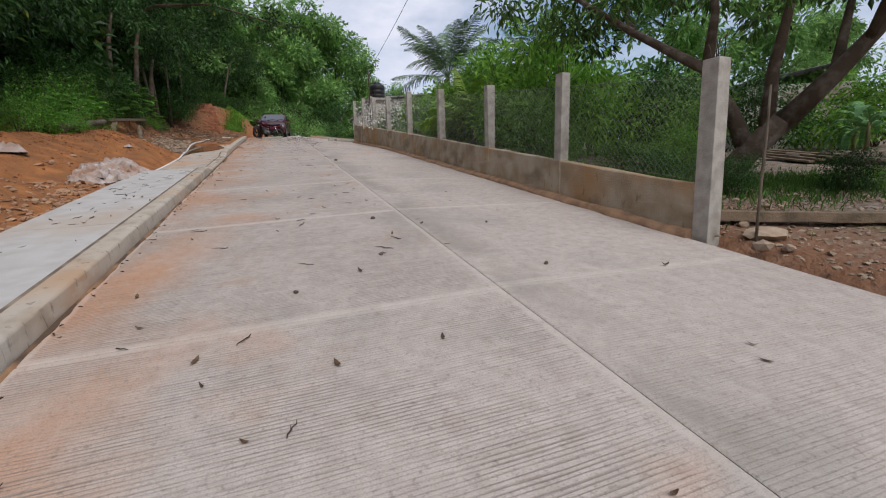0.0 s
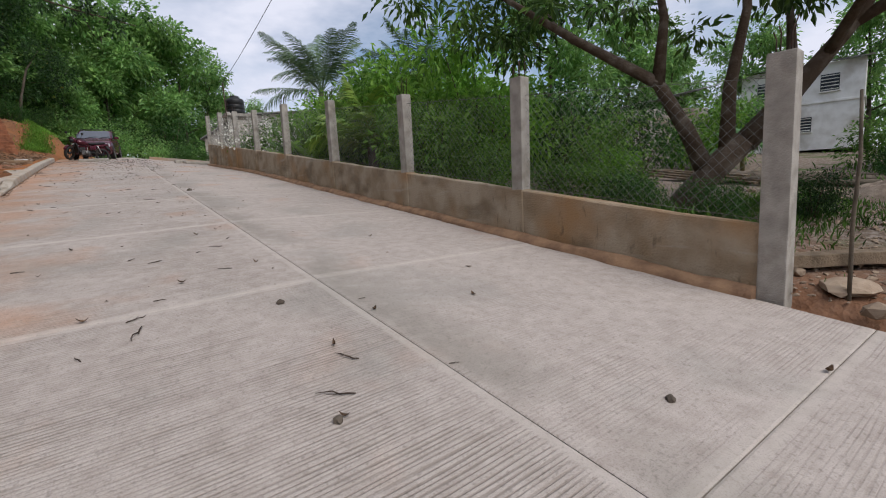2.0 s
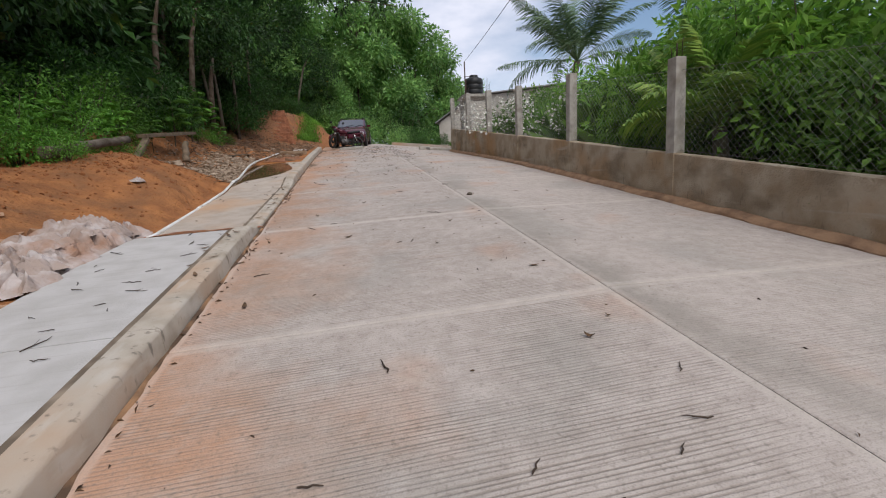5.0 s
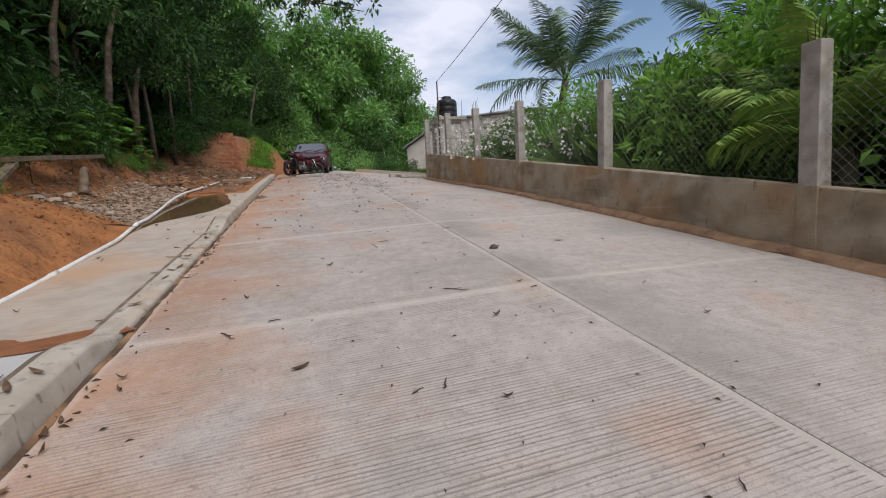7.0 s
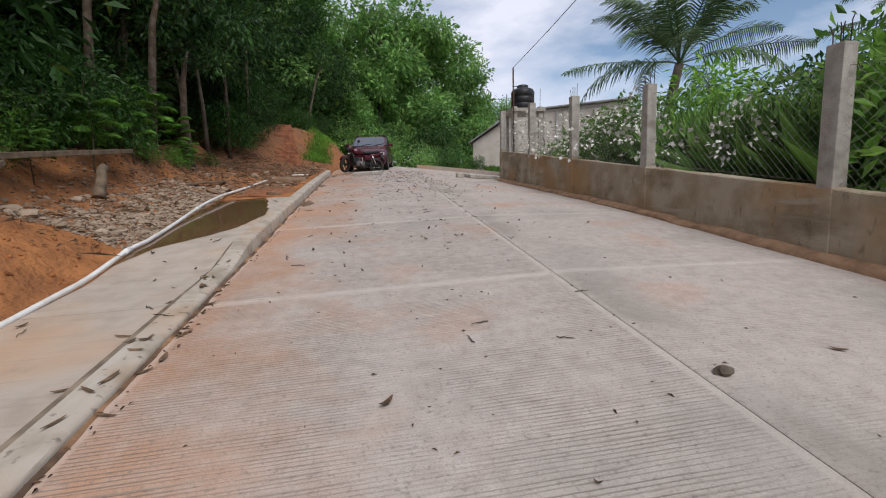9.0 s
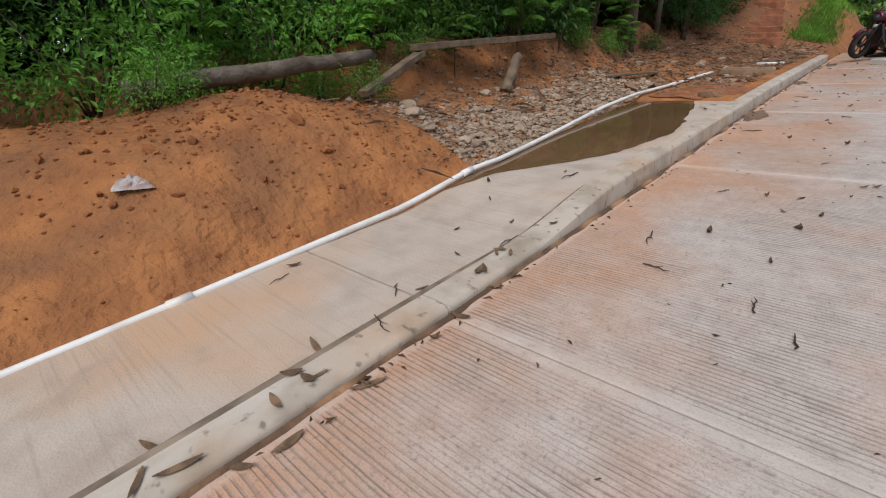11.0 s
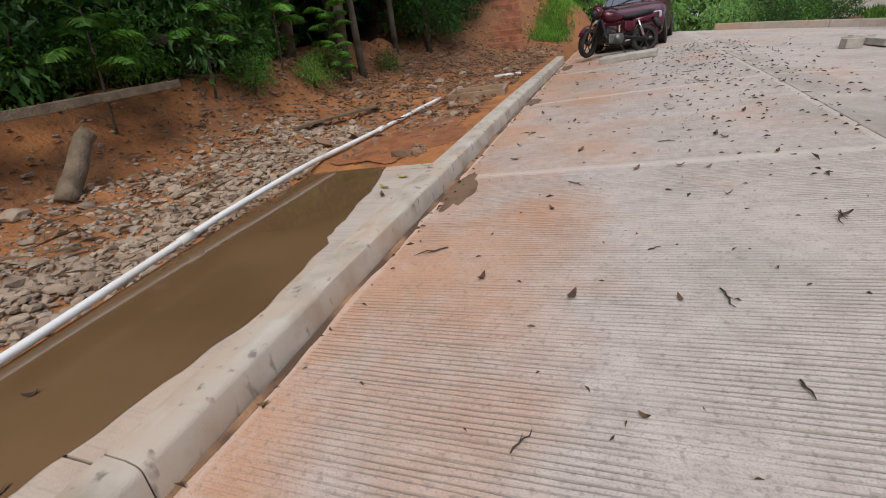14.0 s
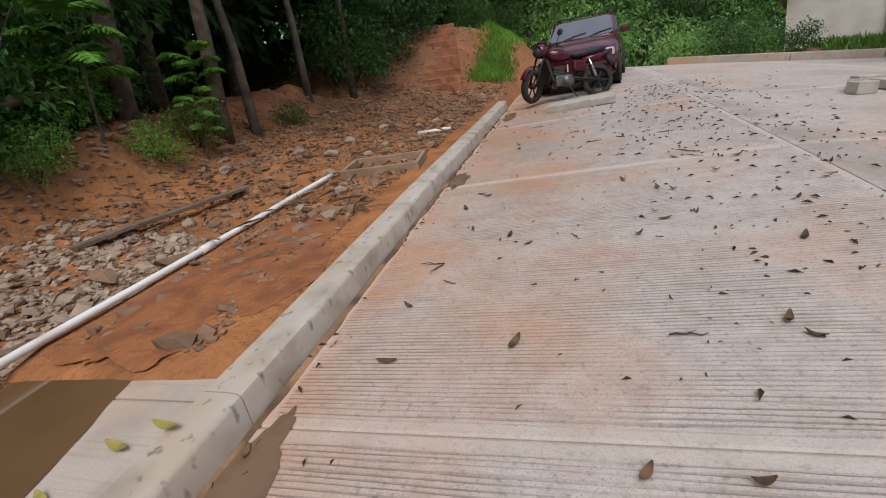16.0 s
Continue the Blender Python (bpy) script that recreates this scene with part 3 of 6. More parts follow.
ribbon("soil_line", [(KERB + 0.004, -0.03), (KERB + 0.004, 0.014), (KERB + 0.016, 0.011), (KERB + 0.034, 0.0), (KERB + 0.04, -0.03)], -6.0, 30.0, 0.06, lambda x, y: road_z(KERB + 0.02, y), mat("gutter_soil", (0.10, 0.062, 0.04), 0.9, (0.34, 0.19, 0.10), 3.0, 8.0, (0.45, 0.65), 0.6, 40.0), 0.02, 6.0, kerb)
ribbon("soil_line", [(KERB - 0.262, -0.05), (KERB - 0.262, 0.008), (KERB - 0.245, 0.013), (KERB - 0.212, 0.016), (KERB - 0.212, -0.05)], -6.0, 21.5, 0.06, lambda x, y: zc(y) + 0.035 - 0.035 * smooth(14.5, 16.5, y) - sunk(y), mat("joint_dirt", (0.15, 0.115, 0.085), 0.9, (0.30, 0.24, 0.18), 4.0, 8.0, (0.45, 0.65)), 0.012, 9.0, kerb)
# side strip of concrete behind the kerb, with a bowed outer edge
strip = tagged(new("pavement"), "pale concrete side strip behind the kerb", "pavement", kind="structure")


def zstrip(x, y):
    return zc(y) - 0.11 + 0.145 + 0.03 * (x + 1.47) - 0.035 * smooth(14.5, 16.5, y) - sunk(y)


def strip_edge(x, y):
    """Moves the strip's outer edge to the line of the pipe."""
    if x > -2.5 or y < 10:
        return 0.0
    return (pipe_x(y) + 0.0 + 2.68) * smooth(10, 11.6, y)


for k in range(-5, 7):
    y0 = J0 + JS * k
    y1 = min(y0 + JS, 21.52)
    if y1 - y0 < 0.3:
        continue
    ribbon("slab", [(KERB - 0.235, -0.2), (KERB - 0.235, 0.0), (-1.9, 0.0), (-2.3, 0.0), (-2.62, 0.0), (-2.672, -0.004), (-2.68, -0.2)], y0 + 0.006, y1 - 0.006, 0.15, zstrip, CONC_FRESH if y1 < 11.6 else CONC_WALK, 0.01, 2.0, strip, strip_edge)

# ---- low wall with footing, posts and chain-link ----
WY0, WY1 = 2.42, 26.3


def wall_top(y):
    """Height of the low wall's top."""
    return zc(y) + 0.58 + 0.012 * (y - 2) - 0.05 * smooth(14, 26, y)


wall = tagged(new("wall_east"), "low stained concrete wall under the fence", "wall", kind="structure")
POSTS = [2.5, 5.4, 8.2, 11.42, 14.75, 17.9, 20.7, 23.4, 26.2]
for a, b in zip([WY0] + POSTS[1:], POSTS[1:] + [WY1]):
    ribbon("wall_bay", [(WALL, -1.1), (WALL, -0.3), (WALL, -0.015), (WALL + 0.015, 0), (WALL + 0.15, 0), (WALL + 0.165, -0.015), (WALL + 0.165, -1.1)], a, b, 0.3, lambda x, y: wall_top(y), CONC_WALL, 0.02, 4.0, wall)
ribbon("footing", [(WALL - 0.14, -0.15), (WALL - 0.14, 0.015), (WALL - 0.11, 0.055), (WALL - 0.03, 0.085), (WALL + 0.05, 0.09), (WALL + 0.05, -0.15)], 2.6, WY1, 0.12, lambda x, y: road_z(WALL - 0.1, y), mat("footing_mud", (0.36, 0.22, 0.13), 0.95, (0.22, 0.13, 0.08), 5.0, 8.0, (0.4, 0.65), 0.8, 25.0), 0.05, 8.0, wall)


def concrete_post(y, h, lean=0.0, w=0.17):
    thing = new("concrete_post")
    foot = 0.03 if y > 3 else 1.0
    bm = box((w, w, h + foot), (0, 0, (h - foot) / 2), 0.012)
    for v in bm.verts:
        j = noise.noise((v.co.z * 2 + y, v.co.x * 9, v.co.y * 9)) * 0.012
        v.co.x += j
        v.co.y -= j
    part("shaft", bm, CONC_POST, thing)
    for dx, dy, r in ((-0.05, -0.05, 0.13), (0.05, -0.04, 0.22), (0.04, 0.05, 0.17), (-0.05, 0.05, 0.1)):
        part("rebar", tube([(dx, dy, h - 0.05), (dx * 1.1, dy, h + r), (dx * 1.3, dy * 1.4, h + r + 0.06)], 0.006, 5), STEEL, thing)
    thing.matrix_basis = Matrix.Translation((WALL + (0.086 if y > 3 else 0.09), y, wall_top(y) + 0.002)) @ Matrix.Rotation(lean, 4, "X")
    return tagged(thing, "grey square concrete post with bare rebar on top", "post", "posts along the fence")


for i, y in enumerate(POSTS):
    concrete_post(y, 1.4 + 0.04 * math.sin(i * 2.1), 0.012 * math.sin(i * 1.7), 0.18 if i else 0.2)


def chain_link(y0, y1):
    """Woven wire between two posts: zigzag wires in a frame of two line wires."""
    n = int((y1 - y0 - 0.18) / 0.052)
    L = (y1 - y0 - 0.18) / n
    H, m = 1.22, 23
    v, f = [], []

    def seg(p, q, r):
        p, q = Vector(p), Vector(q)
        d = (q - p).normalized()
        a = d.cross(Vector((1, 0, 0)))
        b = Vector((1, 0, 0))
        k = len(v)
        for c in (p, q):
            for t in range(3):
                w = c + (a * math.cos(t * 2.094) + b * math.sin(t * 2.094)) * r
                v.append((w.x, w.y, w.z))
        for t in range(3):
            f.append((k + t, k + (t + 1) % 3, k + 3 + (t + 1) % 3, k + 3 + t))

    ya = y0 + 0.095

    def zz(y, u):
        return wall_top(y) + 0.02 + H * u

    for i in range(n):
        for j in range(m):
            s0, s1 = ((i + j) % 2), ((i + j + 1) % 2)
            p = ya + (i + s0) * L
            q = ya + (i + s1) * L
            bow = 0.03 * math.sin(3.1 * (i / n)) * math.sin(6.0 * j / m + y0)
            seg((WALL + 0.09 + bow, p, zz(p, j / m)), (WALL + 0.09 + bow, q, zz(q, (j + 1) / m)), 0.0018)
    for u in (0.02, 0.98):
        for i in range(6):
            p, q = ya + (y1 - y0 - 0.18) * i / 6, ya + (y1 - y0 - 0.18) * (i + 1) / 6
            seg((WALL + 0.09, p, zz(p, u)), (WALL + 0.09, q, zz(q, u)), 0.003)
    ob = new("chain_link_panel", mesh_of("chain_link_panel", v, f, WIRE))
    return tagged(ob, "dull galvanised chain-link mesh between concrete posts", "fence", "fence panels")


for y in POSTS[1:]:
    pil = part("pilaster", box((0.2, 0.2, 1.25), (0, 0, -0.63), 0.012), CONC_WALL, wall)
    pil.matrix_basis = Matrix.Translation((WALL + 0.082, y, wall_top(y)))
for a, b in zip(POSTS, POSTS[1:]):
    chain_link(a, b)

# ---- forest and bushes (first of each kind, then copies) ----
rnd = random.Random(11)
FOREST = "broad dark-green forest tree with a dense crown"
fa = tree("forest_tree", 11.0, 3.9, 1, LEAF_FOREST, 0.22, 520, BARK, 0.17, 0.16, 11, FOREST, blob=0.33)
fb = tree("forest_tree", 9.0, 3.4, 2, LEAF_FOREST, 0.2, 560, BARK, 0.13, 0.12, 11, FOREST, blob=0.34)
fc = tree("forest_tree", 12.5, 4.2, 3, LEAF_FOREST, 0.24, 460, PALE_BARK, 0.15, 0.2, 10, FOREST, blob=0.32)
for f in (fa, fb, fc):
    tagged(f, group="trees of the forest edge")
placed(fa, -10.2, 21.0), placed(fb, -9.6, 26.0), placed(fc, -9.6, 16.2)
spots = [(-9.2, 9.5), (-8.9, 12.8), (-10.5, 6.0), (-10.0, 2.5), (-11.0, -1.5), (-11.5, -6.0), (-10.0, 18.6), (-9.6, 23.5), (-9.2, 28.7), (-9.0, 31.5), (-9.0, 35.0), (-13, 11), (-13, 15), (-12.5, 19), (-11.5, 23.5), (-11.5, 28), (-12, 33), (-13.5, 7), (-14, 2), (-17, 13), (-17, 20), (-16, 27), (-16, 36), (-17, 5), (-10.5, 40), (-14.5, 42), (-8.0, 37.5), (-7.4, 41.0), (-4.6, 45.5), (-7.5, 46)]
fl = tree("forest_tree", 11.0, 4.2, 4, LEAF_FOREST, 0.42, 130, BARK, 0.17, 0.08, 11, FOREST, blob=0.36)
tagged(fl, group="trees of the forest edge")
placed(fl, -15.5, 17.0)
for i, (x, y) in enumerate(spots + [(-14.5, 24), (-14.8, 31), (-15.5, 9), (-15, -2), (-14, 38)]):
    repeat(fl if x < -11.4 else (fa, fb, fc)[i % 3], x, y, rnd.uniform(0, 6.28), rnd.uniform(0.95, 1.2) * (1.2 if x < -11.4 else 1.0))
FAR = "tall light-green tree hung with vines at the road's end"
fd = tagged(tree("forest_tree", 12.0, 3.6, 5, LEAF_FAR, 0.42, 170, PALE_BARK, 0.16, 0.1, 11, FAR, blob=0.34), group="trees at the road's end")
placed(fd, -1.5, 52)
for i, (x, y, s) in enumerate([(2.0, 52, 1.3), (5.0, 54, 1.3), (8.2, 56, 1.25), (11.0, 60, 1.05), (13.0, 64, 0.85), (15.5, 68, 0.7), (1.6, 50, 0.85), (-4.5, 47, 1.15), (-9, 54, 1.25), (4.0, 58, 0.75), (-3.5, 60, 1.3), (2.6, 62, 1.0), (-1.0, 46.5, 0.6), (-13, 50, 1.2), (9, 66, 0.6), (14, 70, 0.7), (-18, 56, 1.2), (20, 74, 0.8), (1.0, 64, 1.0)]):
    repeat(fd, x, y, rnd.uniform(0, 6.28), s)
UNDER = "leafy undergrowth shrub at the forest's foot"
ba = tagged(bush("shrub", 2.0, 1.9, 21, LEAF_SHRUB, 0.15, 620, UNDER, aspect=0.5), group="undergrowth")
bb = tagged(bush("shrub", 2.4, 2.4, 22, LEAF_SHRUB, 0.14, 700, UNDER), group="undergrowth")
placed(ba, -7.2, 20.2), placed(bb, -8.0, 15.2)
for i in range(24):
    y = 6 + i * 1.25
    x = bank_foot(y) - 1.35 - rnd.random() * 1.3
    if y > 25.5:
        x -= 0.9 + 2.8 * smooth(27, 31, y)
    repeat((ba, bb)[i % 2], x, y + rnd.uniform(-0.4, 0.4), rnd.uniform(0, 6.28), rnd.uniform(0.6, 1.05))
fs = tagged(bush("shrub", 2.6, 2.2, 23, LEAF_FAR, 0.2, 330, "bright shrub below the trees at the road's end"), group="undergrowth")
placed(fs, 1.0, 44.6, 0.0, 1.4)
for i in range(13):
    repeat(ba, -11.5 - 0.8 * (i % 2), 5 + i * 2.6, i * 1.4, 1.7)
for i in range(14):
    repeat((bb, fs)[i % 2], -12 + i * 2.2 + rnd.uniform(-0.5, 0.5), 45.5 + rnd.uniform(-1.2, 2.0), rnd.uniform(0, 6.28), rnd.uniform(1.2, 1.8))
HEDGE = "ragged green bush pressing against the chain-link fence"
ha = tagged(bush("hedge_bush", 2.3, 2.2, 31, LEAF_BUSH, 0.17, 620, HEDGE), group="bushes behind the fence")
hb = tagged(bush("hedge_bush", 2.6, 2.9, 32, LEAF_BRIGHT, 0.2, 480, HEDGE), group="bushes behind the fence")
hc = tagged(bush("hedge_bush", 2.0, 1.8, 33, LEAF_BUSH, 0.15, 700, HEDGE), group="bushes behind the fence")
placed(ha, 6.6, 9.5), placed(hb, 7.6, 14.2), placed(hc, 6.4, 22.0)
for i in range(26):
    y = 5.6 + i * 0.85
    x = 6.75 + rnd.random() * 2.2
    s = rnd.uniform(0.7, 1.05) * (0.6 if y < 9.6 else 1.0)
    repeat((ha, hb, hc)[i % 3], x, y, rnd.uniform(0, 6.28), s, tall=0.8 if y < 8 or y > 18 else 1.0)

for i, (x, y, s, tall) in enumerate(((7.3, 11.0, 1.0, 1.2), (7.6, 12.8, 1.1, 1.3), (7.0, 14.4, 1.0, 1.25), (7.9, 15.8, 1.15, 1.25), (8.6, 10.2, 1.1, 1.3), (7.2, 16.6, 0.9, 1.1))):
    repeat((hb, ha)[i % 2], x, y, i * 1.9, s, tall=tall)

# ---- big trees of the yard, palms and banana plants ----


def mango_tree():
    """Old leaning tree with heavy spreading limbs behind the fence."""
    thing = new("mango_tree")
    bm = bmesh.new()
    tube([(-0.1, 0.15, -0.4), (0.05, 0.0, 0.15), (0.2, -0.3, 0.6), (0.42, -0.7, 1.1)], [0.33, 0.24, 0.2, 0.19], 11, bm)
    part("trunk", bm, BARK, thing)
    ends = []
    for pts, r in ((((0.42, -0.7, 1.05), (0.75, -1.2, 1.75), (1.1, -1.75, 2.6), (1.5, -2.4, 4.0)), 0.18), (((0.2, -0.3, 0.55), (0.1, 0.0, 1.3), (-0.17, 0.35, 2.1), (-0.8, 1.5, 3.0), (-1.5, 2.9, 4.2)), 0.16), (((-0.17, 0.35, 2.05), (-0.1, 0.3, 3.1), (-0.3, 0.5, 4.6)), 0.11), (((0.3, -0.5, 0.8), (0.35, -0.5, 1.9), (0.35, -0.7, 3.0), (0.6, -0.5, 4.6)), 0.13), (((0.75, -1.2, 1.75), (1.5, -0.9, 3.0), (2.4, -0.5, 4.0)), 0.09), (((-0.8, 1.5, 3.0), (-0.2, 2.4, 3.6), (0.6, 3.2, 4.2)), 0.08), (((0.95, -1.5, 2.2), (0.2, -2.2, 3.0), (-0.5, -2.7, 3.7)), 0.08), (((1.1, -1.75, 2.6), (1.9, -3.0, 3.4), (2.2, -4.2, 4.0)), 0.09)):
        k = len(pts)
        part("limb", tube(pts, [r * (1 - 0.75 * i / (k - 1)) for i in range(k)], 8), BARK, thing)
        ends += [(Vector(pts[-1]), 1.0), (Vector(pts[-1]).lerp(Vector(pts[-2]), 0.5), 0.8)]
    blobs = []
    q = random.Random(5)
    for p, s in ends:
        for i in range(6):
            blobs.append((p.x + q.uniform(-1.3, 1.3), p.y + q.uniform(-1.4, 1.4), p.z + q.uniform(-0.4, 1.6), 0.62 * s * q.uniform(0.6, 1.2), 0.75))
    P, O = crown_points(blobs, 420, 0.2)
    part("crown", leaves_mesh("crown", P, O, 0.21, LEAF_MANGO, aspect=0.34, droop=0.7), LEAF_MANGO, thing)
    return tagged(thing, "old dark-barked tree with heavy leaning limbs behind the fence", "tree")


placed(mango_tree(), 8.0, 4.7)


def frond_mesh(name, length, material, droop, leaflet, seed):
    """A feather leaf: an arched rib and two rows of narrow hanging leaflets, as one mesh."""
    q = np.random.default_rng(seed)
    v, f = [], []

    def rib(u):
        return Vector((length * u * (1 - 0.22 * u), 0, length * (0.55 * u - droop * u * u)))

    for i in range(11):
        u0, u1 = i / 11, (i + 1) / 11
        k = len(v)
        for u in (u0, u1):
            p, w = rib(u), 0.028 * (1.1 - u)
            v += [tuple(p + Vector((0, -w, 0))), tuple(p + Vector((0, 0, w))), tuple(p + Vector((0, w, 0)))]
        f += [(k, k + 1, k + 4, k + 3), (k + 1, k + 2, k + 5, k + 4), (k + 2, k, k + 3, k + 5)]
    n = 44
    for i in range(n):
        u = 0.14 + 0.86 * i / n
        p = rib(u)
        L = leaflet * math.sin(math.pi * (0.18 + 0.76 * u)) * q.uniform(0.85, 1.1)
        t = (rib(min(u + 0.02, 1)) - rib(u - 0.02)).normalized()
        for side in (-1, 1):
            d = (t * 0.55 + Vector((0, side, 0)) * 0.8 + Vector((0, 0, q.uniform(-0.35, 0.1)))).normalized()
            w = t * 0.022
            m = p + d * L * 0.55 + Vector((0, 0, -0.02 * L))
            e = p + d * L + Vector((0, 0, -0.34 * L))
            k = len(v)
            v += [tuple(p - w), tuple(p + w), tuple(m + w), tuple(m - w), tuple(e)]
            f += [(k, k + 1, k + 2, k + 3), (k + 3, k + 2, k + 4)]
    return mesh_of(name, v, f, material)


def palm(name, trunk_h, length, count, material, label, seed, lean=(0.3, 0.2), r=0.15, leaflet=0.62, steep=0.0):
    thing = new(name)
    q = random.Random(seed)
    top = Vector((lean[0], lean[1], trunk_h))
    bm = tube([(0, 0, -0.3), (lean[0] * 0.15, lean[1] * 0.15, trunk_h * 0.35), (lean[0] * 0.5, lean[1] * 0.5, trunk_h * 0.7), top], [r * 1.3, r, r * 0.9, r * 0.8], 10)
    part("trunk", bm, PALE_BARK, thing)
    shapes = [frond_mesh("frond", length * s, material, d, leaflet, seed + i) for i, (s, d) in enumerate(((1.0, 0.42), (0.92, 0.62), (1.05, 0.28)))]
    for i in range(count):
        ob = part("frond", shapes[i % 3], material, thing)
        up = q.uniform(-0.1, 1.9) * (0.8 if i % 3 else 1.0) + steep
        ob.matrix_basis = Matrix.Translation(top) @ Matrix.Rotation(i * 2.4 + q.uniform(-0.3, 0.3), 4, "Z") @ Matrix.Rotation(-up * 0.75 + 0.35, 4, "Y") @ Matrix.Rotation(q.uniform(-0.5, 0.5), 4, "X")
    return tagged(thing, label, "palm tree")


coco = palm("coconut_palm", 3.5, 4.5, 26, LEAF_PALM, "tall coconut palm with long drooping blue-green fronds", 41, (0.3, -0.3), 0.17, 0.75)
placed(coco, 9.8, 24.3)
young = palm("young_palm", 1.0, 2.2, 15, LEAF_YPALM, "young yellow-green palm with upright fronds behind the fence", 43, (0.1, 0.1), 0.14, 0.55, 0.35)
placed(young, 6.3, 11.9, 0.6)
repeat(young, 8.0, 13.6, 4.1, 1.15)
c2 = copy_thing(coco, Matrix())
placed(c2, 12.0, 17.5, 1.9, 0.9)


def banana_leaf(length, width, droop, seed):
    """A paddle leaf: channelled midrib, two blades torn into strips, as one mesh."""
    q = random.Random(seed)
    v, f = [], []
    n = 14

    def rib(u):
        return Vector((length * u * (1 - 0.25 * u * u), 0, length * (0.75 * u - droop * u * u)))

    for i in range(n):
        for side in (-1, 1):
            gap = 0.12 if q.random() < 0.6 else 0.0
            u0, u1 = i / n, (i + 1 - gap) / n
            sag = q.uniform(0.1, 0.5)
            k = len(v)
            for u in (u0, u1):
                w = width * 0.5 * (max(math.sin(math.pi * min(0.06 + 0.94 * u, 0.985)), 0.0) ** 0.5) * (0.25 if u < 0.1 else 1)
                p = rib(u)
                v += [tuple(p), tuple(p + Vector((0, side * w * 0.6, w * 0.22))), tuple(p + Vector((0, side * w, w * (0.22 - sag))))]
            f += [(k, k + 1, k + 4, k + 3), (k + 1, k + 2, k + 5, k + 4)]
    k = len(v)
    for i in range(n + 1):
        p = rib(i / n)
        w = 0.03 * (1.05 - i / n)
        v += [tuple(p + Vector((0, -w, 0.004))), tuple(p + Vector((0, 0, -w))), tuple(p + Vector((0, w, 0.004)))]
    for i in range(n):
        a = k + i * 3
        f += [(a, a + 1, a + 4, a + 3), (a + 1, a + 2, a + 5, a + 4)]
    return mesh_of("leaf", v, f, LEAF_BANANA, True)


STALK = mat("banana_stalk", (0.13, 0.14, 0.05), 0.7, (0.10, 0.06, 0.03), 5.0, 6.0, (0.4, 0.65), 0.4, 30.0)


def banana_plant(seed, h=2.0):
    thing = new("banana_plant")
    q = random.Random(seed)
    part("stalk", tube([(0, 0, -0.15), (0.03, 0, h * 0.5), (0.0, 0.04, h)], [0.13, 0.10, 0.06], 9), STALK, thing)
    shapes = [banana_leaf(2.0, 0.46, 0.6, seed), banana_leaf(2.3, 0.5, 1.0, seed + 1), banana_leaf(1.9, 0.42, 1.35, seed + 2)]
    for i in range(9):
        ob = part("leaf", shapes[i % 3], LEAF_BANANA, thing)
        ob.matrix_basis = Matrix.Translation((0, 0, h - 0.05 * i)) @ Matrix.Rotation(i * 2.4 + q.uniform(-0.3, 0.3), 4, "Z") @ Matrix.Rotation(-0.5 + 0.09 * i, 4, "Y") @ Matrix.Rotation(q.uniform(-0.3, 0.3), 4, "X")
    return tagged(thing, "banana plant with broad torn leaves at the yard's edge", "banana plant", "banana grove")


na, nb = banana_plant(51, 2.2), banana_plant(54, 1.7)
placed(na, 18.5, 0.2), placed(nb, 17.5, -1.5)
for i, (x, y, s) in enumerate([(19.2, 1.7, 0.9), (20.3, -0.8, 1.3), (18.6, -2.8, 1.15), (17.0, -4.2, 1.1), (20.5, -3.4, 1.4), (19.8, 0.6, 1.2), (17.8, -5.8, 1.2), (15.8, -6.2, 1.1), (20.8, 2.6, 0.9), (22, -2, 1.5), (19, -5, 1.4), (14.8, -7.6, 1.1), (18.2, -0.9, 1.0), (22.5, 0.8, 1.5)]):
    repeat((na, nb)[i % 2], x, y, i * 1.7, s * 1.12)
for i in range(16):
    repeat((na, nb)[i % 2], 16.2 + 1.1 * (i % 5) + 0.3 * math.sin(i * 7.0), 2.2 - 0.66 * i, i * 2.3, 0.95 + 0.45 * ((i * 7) % 5) / 5)
repeat(nb, 10.6, -3.6, 0.4, 0.75), repeat(nb, 16.5, 6.9, 0.9, 0.6), repeat(nb, 17.2, 7.6, 2.9, 0.55)
for i, (x, y, s) in enumerate([(10.2, -3.9, 0.8), (9.6, -4.8, 0.9), (11.2, -5.0, 1.0), (21.5, 4.0, 1.0), (23.5, 2.8, 1.3), (23.0, -1.5, 1.5), (20.0, -7.0, 1.5), (13.2, -6.8, 1.0), (12, 10.0, 1.1), (14, 11.5, 1.2), (11.4, 12.8, 1.3), (17, 10.5, 1.1), (10.8, 8.2, 0.8), (19.5, 9.2, 1.0), (9.6, 18.0, 1.2), (11.5, 17.0, 1.3), (9.0, 21.0, 1.0), (22, 9.5, 1.0)]):
    repeat((ha, hb, bb)[i % 3], x, y, i * 1.3, s)
# trees on the far rise behind the yard
for i, (x, y, s) in enumerate([(33, 18, 0.62), (44, 3, 0.8), (36, -2, 0.85), (31, -8, 0.8), (38, 14, 0.8), (28, 15, 0.6), (40, 1, 0.75), (26, -13, 0.7), (22, 14, 0.7), (17, 15, 0.75), (44, 9, 0.95), (24, 30, 0.5), (46, -4, 1.0), (38, -10, 0.9), (33, -14, 0.9)]):
    repeat(fd, x, y, i * 1.9, s)

